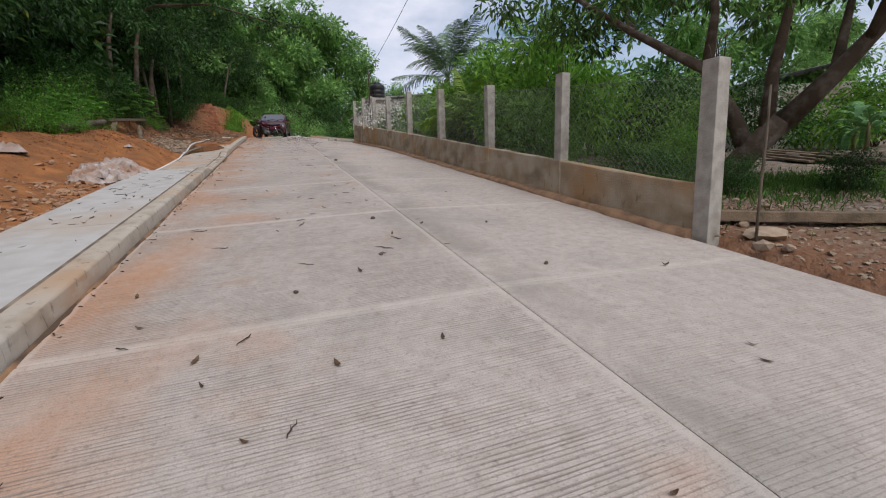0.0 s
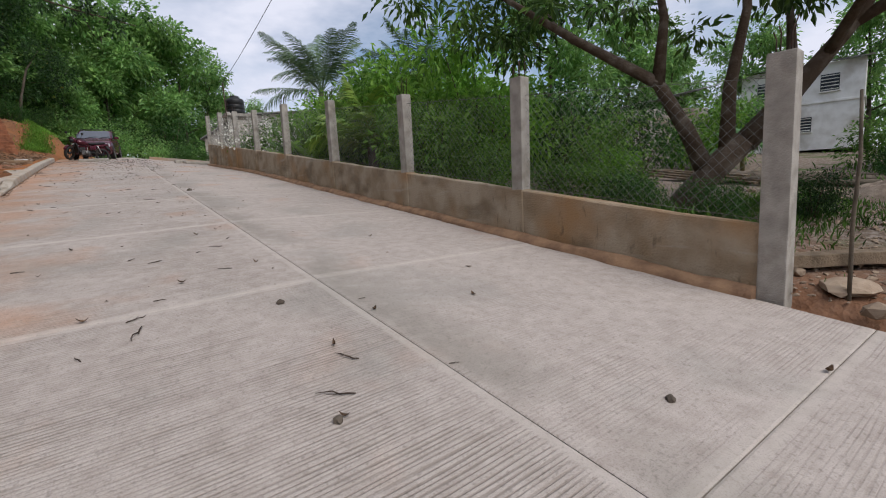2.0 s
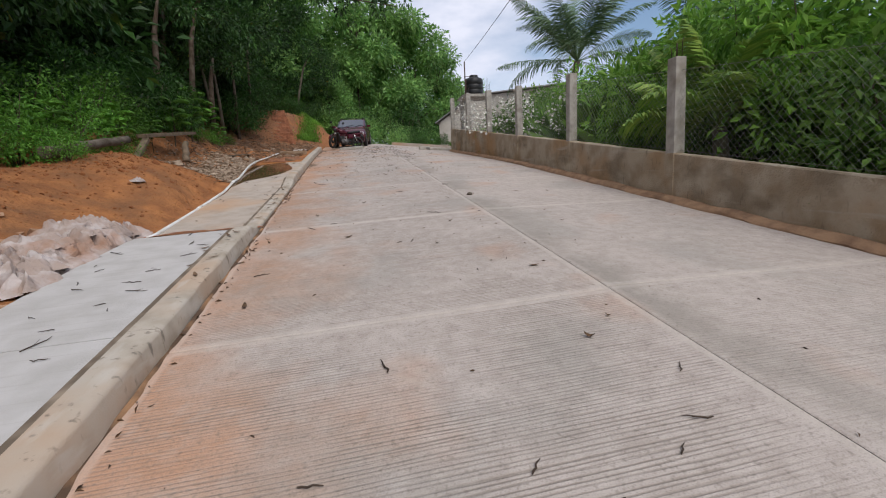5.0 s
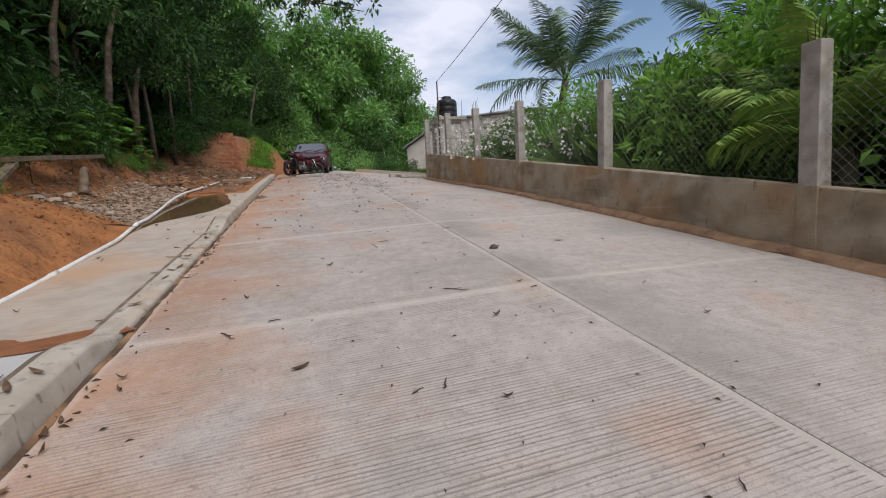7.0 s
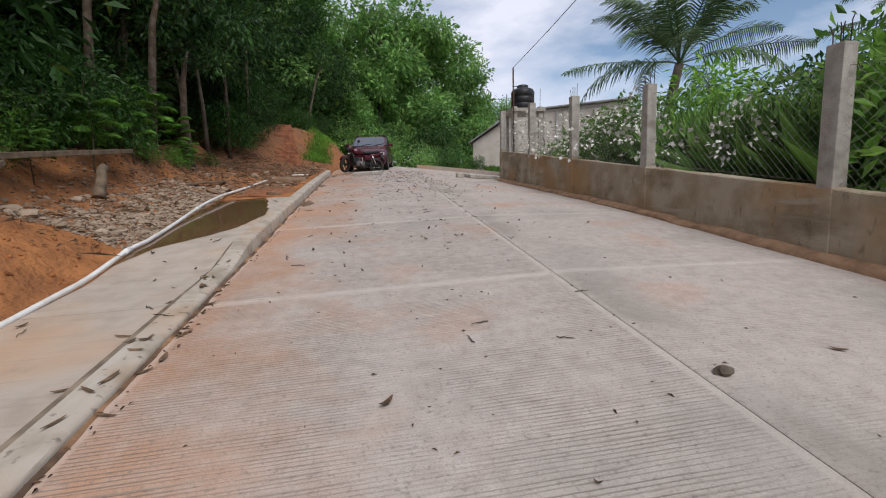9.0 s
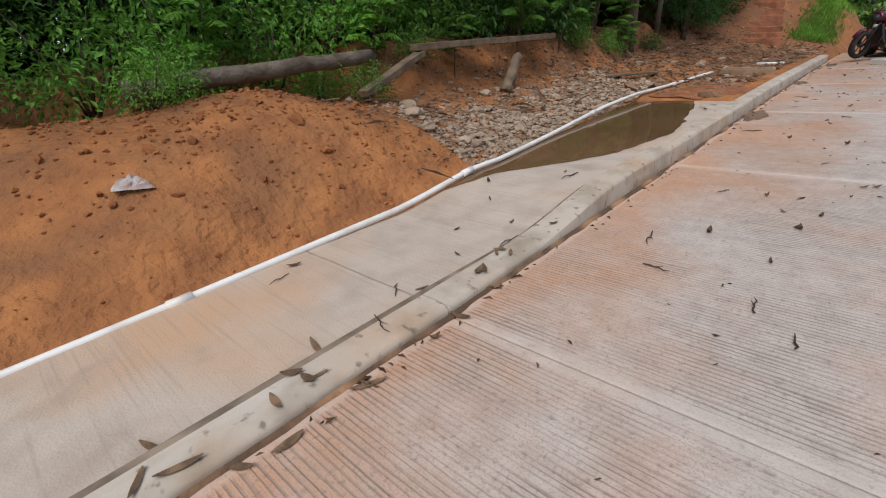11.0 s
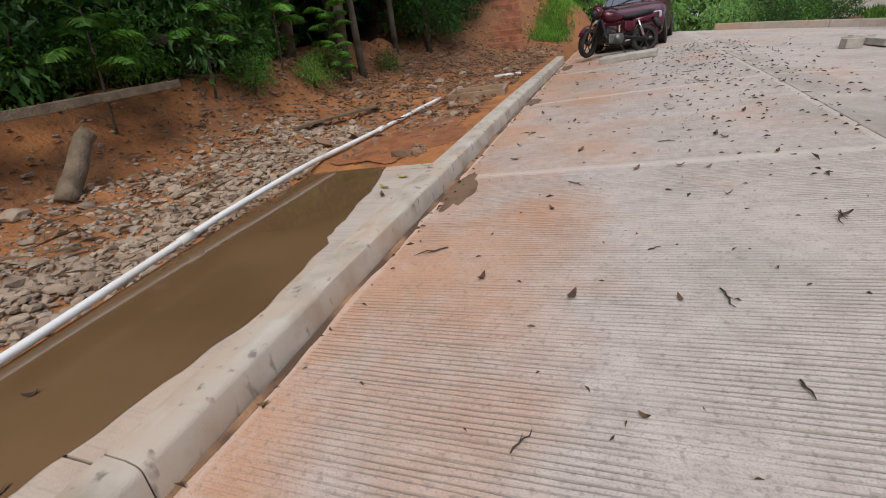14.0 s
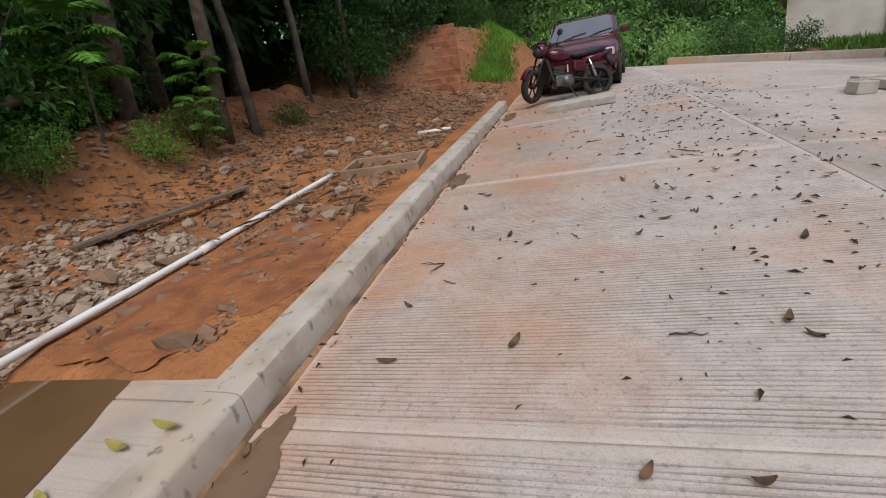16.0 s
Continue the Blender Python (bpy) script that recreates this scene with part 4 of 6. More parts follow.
# ---- car ----
PAINT = mat("dark_red_paint", (0.095, 0.010, 0.022), 0.2, (0.075, 0.010, 0.02), 3.0, 4.0, (0.4, 0.6), metal=0.25, spec=0.6)
GLASS = mat("tinted_glass", (0.02, 0.024, 0.03), 0.04, spec=1.0)
GLASS.node_tree.nodes["Principled BSDF"].inputs["IOR"].default_value = 2.1
BLACK = mat("black_plastic", (0.018, 0.018, 0.02), 0.55, (0.03, 0.03, 0.03), 12.0)
RUBBER = mat("tyre_rubber", (0.02, 0.02, 0.02), 0.85, (0.05, 0.042, 0.035), 9.0)
ALLOY = mat("wheel_alloy", (0.42, 0.42, 0.43), 0.35, (0.3, 0.28, 0.26), 9.0, metal=0.8)
LAMP = mat("lamp_lens", (0.55, 0.56, 0.58), 0.08, (0.4, 0.4, 0.42), 9.0, spec=0.8)
PLATE = mat("plate_white", (0.7, 0.7, 0.68), 0.5, (0.6, 0.6, 0.58), 14.0)
CHROME = mat("bright_metal", (0.5, 0.5, 0.5), 0.22, (0.4, 0.38, 0.36), 12.0, metal=1.0)


def loft(sections, bm=None):
    """A skin over closed cross-sections of equal count."""
    bm = bm or bmesh.new()
    rings = [[bm.verts.new(p) for p in s] for s in sections]
    n = len(rings[0])
    for u, w in zip(rings, rings[1:]):
        for k in range(n):
            bm.faces.new((u[k], u[(k + 1) % n], w[(k + 1) % n], w[k])).smooth = True
    bm.faces.new(rings[0][::-1])
    bm.faces.new(rings[-1])
    return bm


def hull(y, w, z0, z1, shoulder=0.82, tuck=0.9):
    """A rounded car cross-section at y: half-width w from sill z0 to top z1."""
    h = z1 - z0
    half = [(w * tuck, z0), (w * 0.97, z0 + 0.12 * h), (w, z0 + 0.4 * h), (w * 0.99, z0 + 0.66 * h), (w * 0.95, z0 + 0.86 * h), (w * shoulder, z0 + 0.97 * h), (w * 0.45, z1 + 0.012)]
    return [(x, y, z) for x, z in half] + [(-x, y, z) for x, z in half[::-1]]


def wheel(parent, x, y, z, r=0.31, w=0.19):
    m = Matrix.Translation((x, y, z)) @ Matrix.Rotation(math.pi / 2, 4, "Y")
    t = part("wheel", lathe([(r * 0.66, -w * 0.42), (r * 0.9, -w * 0.5), (r, -w * 0.34), (r * 1.005, 0), (r, w * 0.34), (r * 0.9, w * 0.5), (r * 0.66, w * 0.42)], 28), RUBBER, parent)
    t.matrix_basis = m
    bm = lathe([(0.03, w * 0.36), (r * 0.2, w * 0.38), (r * 0.22, w * 0.3), (r * 0.52, w * 0.26), (r * 0.62, w * 0.43), (r * 0.67, w * 0.42), (r * 0.66, 0.0), (r * 0.66, -w * 0.4), (0.04, -w * 0.3)], 28)
    for k in range(5):
        box((r * 0.5, 0.045, 0.02), (r * 0.36, 0, w * 0.36), 0.006, bm, Matrix.Rotation(k * 2 * math.pi / 5, 4, "Z") @ Matrix())
    part("rim", bm, ALLOY, t)
    return t


def panel(corners, thick, material, name, parent, label=""):
    """A thin rounded pane over four corners."""
    bm = bmesh.new()
    c = [Vector(p) for p in corners]
    n = (c[1] - c[0]).cross(c[3] - c[0]).normalized() * thick
    lo = [bm.verts.new(p) for p in c]
    hi = [bm.verts.new(p + n) for p in c]
    bm.faces.new(lo[::-1])
    bm.faces.new(hi)
    for k in range(4):
        bm.faces.new((lo[k], lo[(k + 1) % 4], hi[(k + 1) % 4], hi[k]))
    bmesh.ops.bevel(bm, geom=[e for e in bm.edges if abs((e.verts[0].co - e.verts[1].co).length - abs(thick)) < 1e-4], offset=0.05, segments=3, affect="EDGES")
    return part(name, bm, material, parent, label)


def car():
    """A small dark red estate car, front towards -y."""
    t = new("car")
    W = 0.84
    secs = [hull(y, w, a, b, s) for y, w, a, b, s in ((-2.0, 0.62, 0.3, 0.62, 0.8), (-1.94, 0.72, 0.24, 0.72, 0.82), (-1.75, 0.80, 0.2, 0.82, 0.84), (-1.4, W, 0.2, 0.92, 0.86), (-0.95, W, 0.2, 0.985, 0.86), (-0.6, W, 0.2, 1.02, 0.86), (0.6, W, 0.2, 1.03, 0.88), (1.5, W, 0.2, 1.03, 0.88), (1.9, 0.8, 0.24, 1.0, 0.88), (2.02, 0.72, 0.32, 0.95, 0.85))]
    part("body", loft(secs), PAINT, t)

    def cab(y, w, z):
        return [(w, y, 0.98), (w * 0.965, y, 0.98 + (z - 0.98) * 0.5), (w * 0.90, y, z - 0.05), (w * 0.78, y, z), (-w * 0.78, y, z), (-w * 0.90, y, z - 0.05), (-w * 0.965, y, 0.98 + (z - 0.98) * 0.5), (-w, y, 0.98)]

    part("cabin", loft([cab(-0.82, 0.74, 1.0), cab(-0.5, 0.76, 1.2), cab(-0.08, 0.77, 1.44), cab(0.4, 0.77, 1.485), cab(1.3, 0.76, 1.45), cab(1.75, 0.73, 1.18), cab(1.9, 0.7, 1.0)]), PAINT, t)
    panel([(0.70, -0.80, 1.03), (0.60, -0.11, 1.435), (-0.60, -0.11, 1.435), (-0.70, -0.80, 1.03)], -0.028, GLASS, "windscreen", t, "tinted windscreen that mirrors the sky")
    for sx in (1, -1):
        panel([(sx * 0.775, -0.5, 1.04), (sx * 0.775, 0.42, 1.04), (sx * 0.715, 0.40, 1.4), (sx * 0.72, -0.02, 1.385)], -0.02 * sx, GLASS, "side_window", t)
        panel([(sx * 0.775, 0.48, 1.04), (sx * 0.768, 1.45, 1.04), (sx * 0.715, 1.2, 1.38), (sx * 0.715, 0.46, 1.4)], -0.02 * sx, GLASS, "side_window", t)
        part("headlight", box((0.32, 0.10, 0.15), (sx * 0.6, -1.90, 0.66), 0.04, None, Matrix.Rotation(sx * 0.35, 4, "Z"), 3), LAMP, t)
        m = part("mirror", box((0.2, 0.1, 0.13), (sx * 0.93, -0.52, 1.06), 0.035, None, None, 3), PAINT, t)
        part("roof_rail", tube([(sx * 0.60, -0.05, 1.45), (sx * 0.62, 0.05, 1.52), (sx * 0.62, 1.2, 1.51), (sx * 0.6, 1.32, 1.45)], 0.018, 6), BLACK, t)
        part("fog_lamp", lathe([(0.001, 0.02), (0.05, 0.015), (0.055, 0.0)], 14, None, Matrix.Translation((sx * 0.55, -1.985, 0.40)) @ Matrix.Rotation(math.pi / 2, 4, "X")), LAMP, t)
        for wy in (-1.28, 1.28):
            wh = wheel(t, sx * 0.76, wy, 0.31)
            if sx < 0:
                wh.matrix_basis = wh.matrix_basis @ Matrix.Rotation(math.pi, 4, "X")
            part("wheel_arch", lathe([(0.335, -0.03), (0.37, -0.03), (0.37, 0.012), (0.335, 0.012)], 28, None, Matrix.Translation((sx * 0.835, wy, 0.33)) @ Matrix.Rotation(math.pi / 2 * sx, 4, "Y")), BLACK, t)
    bm = bmesh.new()
    for k in range(5):
        box((0.74, 0.03, 0.016), (0, -1.965 + 0.006 * k, 0.60 + 0.034 * k), 0.004, bm)
    part("grille", bm, BLACK, t)
    part("bumper", box((1.36, 0.16, 0.2), (0, -1.97, 0.4), 0.05, None, None, 3), PAINT, t)
    part("air_intake", box((0.8, 0.05, 0.09), (0, -2.045, 0.34), 0.02), BLACK, t)
    part("number_plate", box((0.32, 0.012, 0.15), (0, -2.06, 0.47), 0.004), PLATE, t)
    for x in (-0.35, 0.2):
        part("wiper", tube([(x, -0.84, 1.03), (x + 0.2, -0.72, 1.09), (x + 0.46, -0.66, 1.12)], 0.01, 5), BLACK, t)
    part("crossbar", tube([(-0.62, 0.3, 1.525), (0.62, 0.3, 1.525)], 0.015, 6), BLACK, t)
    return tagged(t, "dark red estate car parked across the crest, front towards the slope", "car")


c = car()
c.matrix_basis = Matrix.Translation((0.5, 32.9, road_z(0.5, 32.9) - 0.02)) @ Matrix.Rotation(-0.13, 4, "Z") @ Matrix.Rotation(0.075, 4, "X") @ Matrix.Diagonal((1.05, 1.05, 1.05, 1))


def motorbike():
    """A small dark motorcycle on its side stand, front towards +x."""
    t = new("motorcycle")
    for x, nm in ((0.64, "front_wheel"), (-0.62, "rear_wheel")):
        r = 0.30
        m = Matrix.Translation((x, 0, r)) @ Matrix.Rotation(math.pi / 2, 4, "X")
        wv = part(nm, lathe([(r * 0.70, -0.045), (r * 0.93, -0.055), (r, 0.0), (r * 0.93, 0.055), (r * 0.70, 0.045), (r * 0.70, -0.045)], 28), RUBBER, t)
        wv.matrix_basis = m
        bm = lathe([(r * 0.78, -0.03), (r * 0.81, 0.0), (r * 0.78, 0.03), (r * 0.74, 0.0), (r * 0.78, -0.03)], 28)
        lathe([(0.001, -0.05), (0.045, -0.05), (0.045, 0.05), (0.001, 0.05)], 12, bm)
        for k in range(6):
            box((r * 0.72, 0.03, 0.014), (r * 0.4 * math.cos(k * 1.047), r * 0.4 * math.sin(k * 1.047), 0), 0.004, bm, Matrix.Rotation(k * 1.047, 4, "Z"))
        part("rim", bm, BLACK, wv)
    for y in (-0.075, 0.075):
        part("fork_leg", tube([(0.64, y, 0.3), (0.50, y, 0.66), (0.40, y, 0.92)], [0.024, 0.02, 0.018], 8), BLACK, t)
        part("mirror_stalk", tube([(0.36, y * 3.4, 0.98), (0.38, y * 4.2, 1.16)], 0.007, 5), BLACK, t)
        part("mirror", lathe([(0.001, -0.012), (0.05, -0.01), (0.058, 0.0), (0.05, 0.01), (0.001, 0.012)], 12, None, Matrix.Translation((0.38, y * 4.4, 1.2)) @ Matrix.Rotation(1.4, 4, "Y")), BLACK, t)
        part("swing_arm", tube([(-0.1, y * 1.1, 0.38), (-0.62, y * 1.1, 0.3)], 0.02, 6), BLACK, t)
        part("shock", tube([(-0.55, y * 1.4, 0.36), (-0.42, y * 1.4, 0.68)], 0.03, 8), CHROME, t)
    part("handlebar", tube([(0.26, -0.36, 0.96), (0.36, -0.2, 1.0), (0.40, 0, 0.97), (0.36, 0.2, 1.0), (0.26, 0.36, 0.96)], 0.013, 7), BLACK, t)
    part("headlight", lathe([(0.001, 0.1), (0.07, 0.09), (0.09, 0.03), (0.06, -0.07), (0.001, -0.09)], 16, None, Matrix.Translation((0.5, 0, 0.86)) @ Matrix.Rotation(1.45, 4, "Y")), BLACK, t)
    bm = bmesh.new()
    for k in range(9):
        a = 0.5 + k * 0.21
        box((0.08, 0.1, 0.014), (0.64 + 0.345 * math.cos(a), 0, 0.3 + 0.345 * math.sin(a)), 0.005, bm, Matrix.Rotation(-(a - math.pi / 2), 4, "Y"))
    part("front_mudguard", bm, PAINT, t)

    def oval(x, w, z0, z1):
        return [(x, w * math.cos(k * math.pi / 5), (z0 + z1) / 2 + (z1 - z0) / 2 * math.sin(k * math.pi / 5)) for k in range(10)]

    part("fuel_tank", loft([oval(0.36, 0.06, 0.74, 0.86), oval(0.28, 0.13, 0.68, 0.93), oval(0.1, 0.16, 0.66, 0.94), oval(-0.06, 0.11, 0.68, 0.86), oval(-0.12, 0.07, 0.70, 0.80)]), PAINT, t)
    part("seat", loft([oval(-0.08, 0.08, 0.74, 0.82), oval(-0.2, 0.13, 0.70, 0.82), oval(-0.45, 0.14, 0.72, 0.86), oval(-0.72, 0.11, 0.78, 0.90), oval(-0.8, 0.06, 0.82, 0.89)]), BLACK, t)
    part("tail_cowl", loft([oval(-0.3, 0.12, 0.58, 0.73), oval(-0.6, 0.10, 0.64, 0.79), oval(-0.92, 0.05, 0.74, 0.84)]), PAINT, t)
    part("side_cover", box((0.26, 0.25, 0.2), (-0.24, 0, 0.58), 0.05, None, None, 3), PAINT, t)
    METAL = mat("engine_metal", (0.16, 0.155, 0.15), 0.5, (0.07, 0.06, 0.055), 12.0, metal=0.7)
    part("engine", box((0.34, 0.24, 0.2), (0.06, 0, 0.34), 0.04), METAL, t)
    for k in range(6):
        part("cooling_fin", box((0.2, 0.22, 0.012), (0.16, 0, 0.45 + 0.026 * k), 0.004), METAL, t)
    bm = lathe([(0.001, -0.15), (0.10, -0.15), (0.11, -0.12), (0.11, 0.12), (0.10, 0.15), (0.001, 0.15)], 16, None, Matrix.Translation((0.0, 0, 0.33)) @ Matrix.Rotation(math.pi / 2, 4, "X"))
    part("clutch_cover", bm, METAL, t)
    part("frame", tube([(0.42, 0, 0.88), (0.3, 0, 0.5), (0.15, 0, 0.22), (-0.15, 0, 0.25), (-0.3, 0, 0.66), (-0.6, 0, 0.72)], 0.02, 7), BLACK, t)
    part("exhaust", tube([(0.2, -0.12, 0.4), (0.24, -0.14, 0.24), (0.0, -0.15, 0.2), (-0.3, -0.16, 0.26), (-0.78, -0.17, 0.38)], [0.018, 0.018, 0.02, 0.045, 0.042], 9), BLACK, t)
    part("rear_mudguard", tube([(-0.82, 0, 0.72), (-0.94, 0, 0.56), (-0.97, 0, 0.44)], [0.06, 0.055, 0.05], 6), BLACK, t)
    part("headlight_cowl", loft([oval(0.54, 0.09, 0.80, 0.98), oval(0.46, 0.14, 0.76, 1.02), oval(0.36, 0.10, 0.80, 0.98)]), PAINT, t)
    part("crash_guard", tube([(0.36, -0.26, 0.5), (0.42, -0.24, 0.3), (0.3, 0, 0.26), (0.42, 0.24, 0.3), (0.36, 0.26, 0.5)], 0.014, 6), BLACK, t)
    part("leg_shield", box((0.05, 0.42, 0.40), (0.36, 0, 0.52), 0.012, None, Matrix.Rotation(0.3, 4, "Y")), BLACK, t)
    part("side_stand", tube([(0.0, 0.12, 0.24), (-0.1, 0.26, 0.01)], 0.011, 5), STEEL, t)
    turn = Matrix.Translation((0.46, 0, 0.8)) @ Matrix.Rotation(radians(38), 4, Vector((-0.35, 0, 0.94))) @ Matrix.Translation((-0.46, 0, -0.8))
    for o in list(t.children):
        if o.name.split(".")[0] in ("front_wheel", "fork_leg", "front_mudguard", "headlight", "headlight_cowl", "handlebar", "mirror", "mirror_stalk"):
            o.matrix_basis = turn @ o.matrix_basis
    return tagged(t, "dusty dark red motorcycle leaning on its stand before the car", "motorcycle")


mb = motorbike()
mb.matrix_basis = Matrix.Translation((0.02, 29.95, road_z(0.02, 29.95))) @ Matrix.Rotation(radians(180 + 24), 4, "Z") @ Matrix.Rotation(-0.03, 4, "Y") @ Matrix.Rotation(0.10, 4, "X") @ Matrix.Diagonal((1.1, 1.1, 1.1, 1))

# ---- loose things on and beside the road ----


def rest(ob, x, y, z, yaw=0.0, pitch=0.0, roll=0.0):
    ob.matrix_basis = Matrix.Translation((x, y, z)) @ Matrix.Rotation(yaw, 4, "Z") @ Matrix.Rotation(pitch, 4, "X") @ Matrix.Rotation(roll, 4, "Y")
    return ob


def lump(name, size, seed, material, flat=0.6, subdiv=2):
    """A rough stone-like lump."""
    bm = bmesh.new()
    bmesh.ops.create_icosphere(bm, subdivisions=subdiv, radius=1)
    for v in bm.verts:
        k = 1 + 0.38 * noise.noise(v.co * 1.3 + Vector((seed * 3.1, 0, 0))) + 0.14 * noise.noise(v.co * 3.2 + Vector((0, seed, 0)))
        v.co = Vector((v.co.x * size * k, v.co.y * size * 0.75 * k, v.co.z * size * flat * k))
    return part(name, bm, material)


PALE_CONC = mat("cast_block", (0.46, 0.43, 0.38), 0.9, (0.34, 0.31, 0.27), 6.0, 8.0, (0.4, 0.7), 0.5, 60.0)
TIMBER = mat("grey_timber", (0.21, 0.155, 0.105), 0.9, (0.12, 0.09, 0.06), 6.0, 9.0, (0.4, 0.65), 0.7, 40.0)
LOGWOOD = mat("log_bark", (0.17, 0.14, 0.11), 0.95, (0.09, 0.07, 0.05), 5.0, 9.0, (0.4, 0.65), 0.9, 25.0)
STONE = mat("grey_stone", (0.32, 0.25, 0.185), 0.9, (0.21, 0.15, 0.105), 4.0, 6.0, (0.35, 0.65), 0.4, 40.0, jitter=0.45)
PVC = mat("white_pvc", (0.78, 0.77, 0.74), 0.4, (0.6, 0.55, 0.48), 3.0, 7.0, (0.5, 0.75), spec=0.5)
slabpiece = part("concrete_slab", box((1.15, 0.55, 0.12), (0, 0, 0.06), 0.015), PALE_CONC)
rest(slabpiece, 0.28, 28.75, road_z(0.28, 28.75), -0.1, 0.115, -0.035)
tagged(slabpiece, "loose pale concrete slab lying before the motorcycle", "concrete slab")
for x, y, yaw, s in ((3.62, 27.2, 0.9, 0.8), (3.86, 27.5, 0.2, 0.8), (3.55, 26.95, 0.25, 0.6)):
    b = part("concrete_block", box((0.42 * s, 0.17, 0.15), (0, 0, 0.075), 0.012), PALE_CONC)
    rest(b, x, y, road_z(x, y), yaw, 0.1, 0.06)
    tagged(b, "grey concrete block lying on the road by the wall's end", "concrete block", "blocks at the bend")
fslab = part("concrete_slab", box((1.3, 0.9, 0.11), (0, 0, 0.055), 0.015), PALE_CONC)
tagged(rest(fslab, 4.5, 27.3, road_z(4.5, 27.3) + 0.0, 0.12, 0.1, 0.07), "flat grey concrete slab by the wall's end", "concrete slab")


DRYBOX = mat("soiled_concrete", (0.33, 0.24, 0.16), 0.95, (0.25, 0.16, 0.10), 5.0, 8.0, (0.4, 0.65), 0.5, 40.0)


def meter_box(w, d, h):
    """An open concrete box with four walls and a sunk floor."""
    t = new("concrete_box")
    for x, y, a, b in ((0, d / 2, w, 0.05), (0, -d / 2, w, 0.05), (w / 2 - 0.025, 0, 0.05, d - 0.054), (-w / 2 + 0.025, 0, 0.05, d - 0.054)):
        part("side", box((a, b, h), (x, y, h / 2), 0.006), DRYBOX, t)
    part("floor_slab", box((w - 0.11, d - 0.06, 0.03), (0, 0, 0.03), 0.0), PALE_CONC, t)
    return tagged(t, "open shallow concrete box set in the rubble beside the kerb", "concrete box")


rest(meter_box(0.95, 0.62, 0.24), -2.12, 25.1, zkerb(0, 25.1) + 0.0, 0.15, 0.11, 0.0)

# white water pipe with couplings
pipe = new("water_pipe")


def pipe_z(y):
    return zkerb(0, y) + 0.108 + 0.075 * smooth(17.0, 22.5, y) - sunk(y) * 0.95 + 0.012 * math.sin(y * 1.3)


pp = [(pipe_x(y), y, pipe_z(y)) for y in np.arange(11.6, 24.9, 0.2).tolist()]
part("pipe", tube(pp, 0.027, 12), PVC, pipe)
for y in (13.9, 16.5, 19.6, 22.8):
    part("coupling", tube([(pipe_x(y - 0.07), y - 0.07, pipe_z(y - 0.07)), (pipe_x(y + 0.07), y + 0.07, pipe_z(y + 0.07))], 0.035, 12), PVC, pipe)
tagged(pipe, "long white plastic water pipe lying along the side strip", "pipe")
stick = part("pipe_offcut", tube([(-0.28, 0, 0.03), (0.28, 0.02, 0.04)], 0.03, 8), PVC)
tagged(rest(stick, -2.1, 27.3, land_z(-2.1, 27.3), 0.1), "short white pipe offcut on the rubble", "pipe")

# muddy water standing on the side strip
WATER = mat("muddy_water", (0.13, 0.075, 0.035), 0.06, (0.17, 0.10, 0.05), 1.1, 4.0, (0.35, 0.65), 0.02, 6.0, spec=0.5)


def sheet(name, y0, y1, inner, outer, zfun, lift, material, step=0.06, label="", category="", kind=""):
    """A thin layer between two edges that run along y."""
    k = round((y1 - y0) / step)
    v, f = [], []
    for j in range(k + 1):
        y = y0 + (y1 - y0) * j / k
        a, b = inner(y), outer(y)
        for i in range(7):
            x = a + (b - a) * i / 6
            edge = min(i, 6 - i, j, k - j)
            v.append((x, y, zfun(x, y) + (lift if edge else lift * 0.3)))
    for j in range(k):
        for i in range(6):
            f.append((j * 7 + i, j * 7 + i + 1, (j + 1) * 7 + i + 1, (j + 1) * 7 + i))
    ob = new(name, mesh_of(name, v, f, material, True))
    return tagged(ob, label, category, kind=kind)


def puddle_edge(y):
    e = float(np.interp(y, (16.1, 16.4, 16.8, 17.3, 17.8, 18.3, 18.9, 19.5, 20.1, 20.6, 21.2, 21.5), (-2.62, -2.5, -2.3, -1.97, -1.75, -1.64, -1.56, -1.62, -1.74, -1.84, -2.0, -2.14)))
    return e + 0.05 * noise.noise((y * 2.2, 0.5, 0)) + 0.03 * noise.noise((y * 7, 1.5, 0))


sheet("water_puddle", 16.1, 21.5, puddle_edge, lambda y: pipe_x(y) + 0.004, zstrip, 0.008, WATER, 0.04, "shallow brown muddy water on the side strip", "water", "structure")


def patch(name, x, y, rx, ry, zfun, thick, material, seed, label="", category="mud", turn=0.0):
    """A low lump or stain with a ragged outline, that lies on a surface."""
    v, f = [], []
    n, m = 52, 9
    for j in range(m + 1):
        u = j / m
        for i in range(n):
            a = 2 * math.pi * i / n
            w = 1 + 0.45 * noise.noise((math.cos(a) * 1.6 + seed, math.sin(a) * 1.6, seed * 0.7)) + 0.2 * noise.noise((math.cos(a) * 4, math.sin(a) * 4 + seed, 0))
            dx, dy = rx * u * w * math.cos(a), ry * u * w * math.sin(a)
            px, py = x + dx * math.cos(turn) - dy * math.sin(turn), y + dx * math.sin(turn) + dy * math.cos(turn)
            h = thick * (1 - u * u) * (1 + 0.5 * noise.noise((px * 5, py * 5, seed)))
            v.append((px, py, zfun(px, py) + 0.004 + max(h, 0)))
    for j in range(m):
        for i in range(n):
            f.append((j * n + i, j * n + (i + 1) % n, (j + 1) * n + (i + 1) % n, (j + 1) * n + i))
    ob = new(name, mesh_of(name, v, f, material, True))
    return tagged(ob, label, category)


def kerb_top(x, y):
    if x > KERB - 0.02:
        return road_z(x, y)
    return zkerb(x, y) + 0.176 - sunk(y)


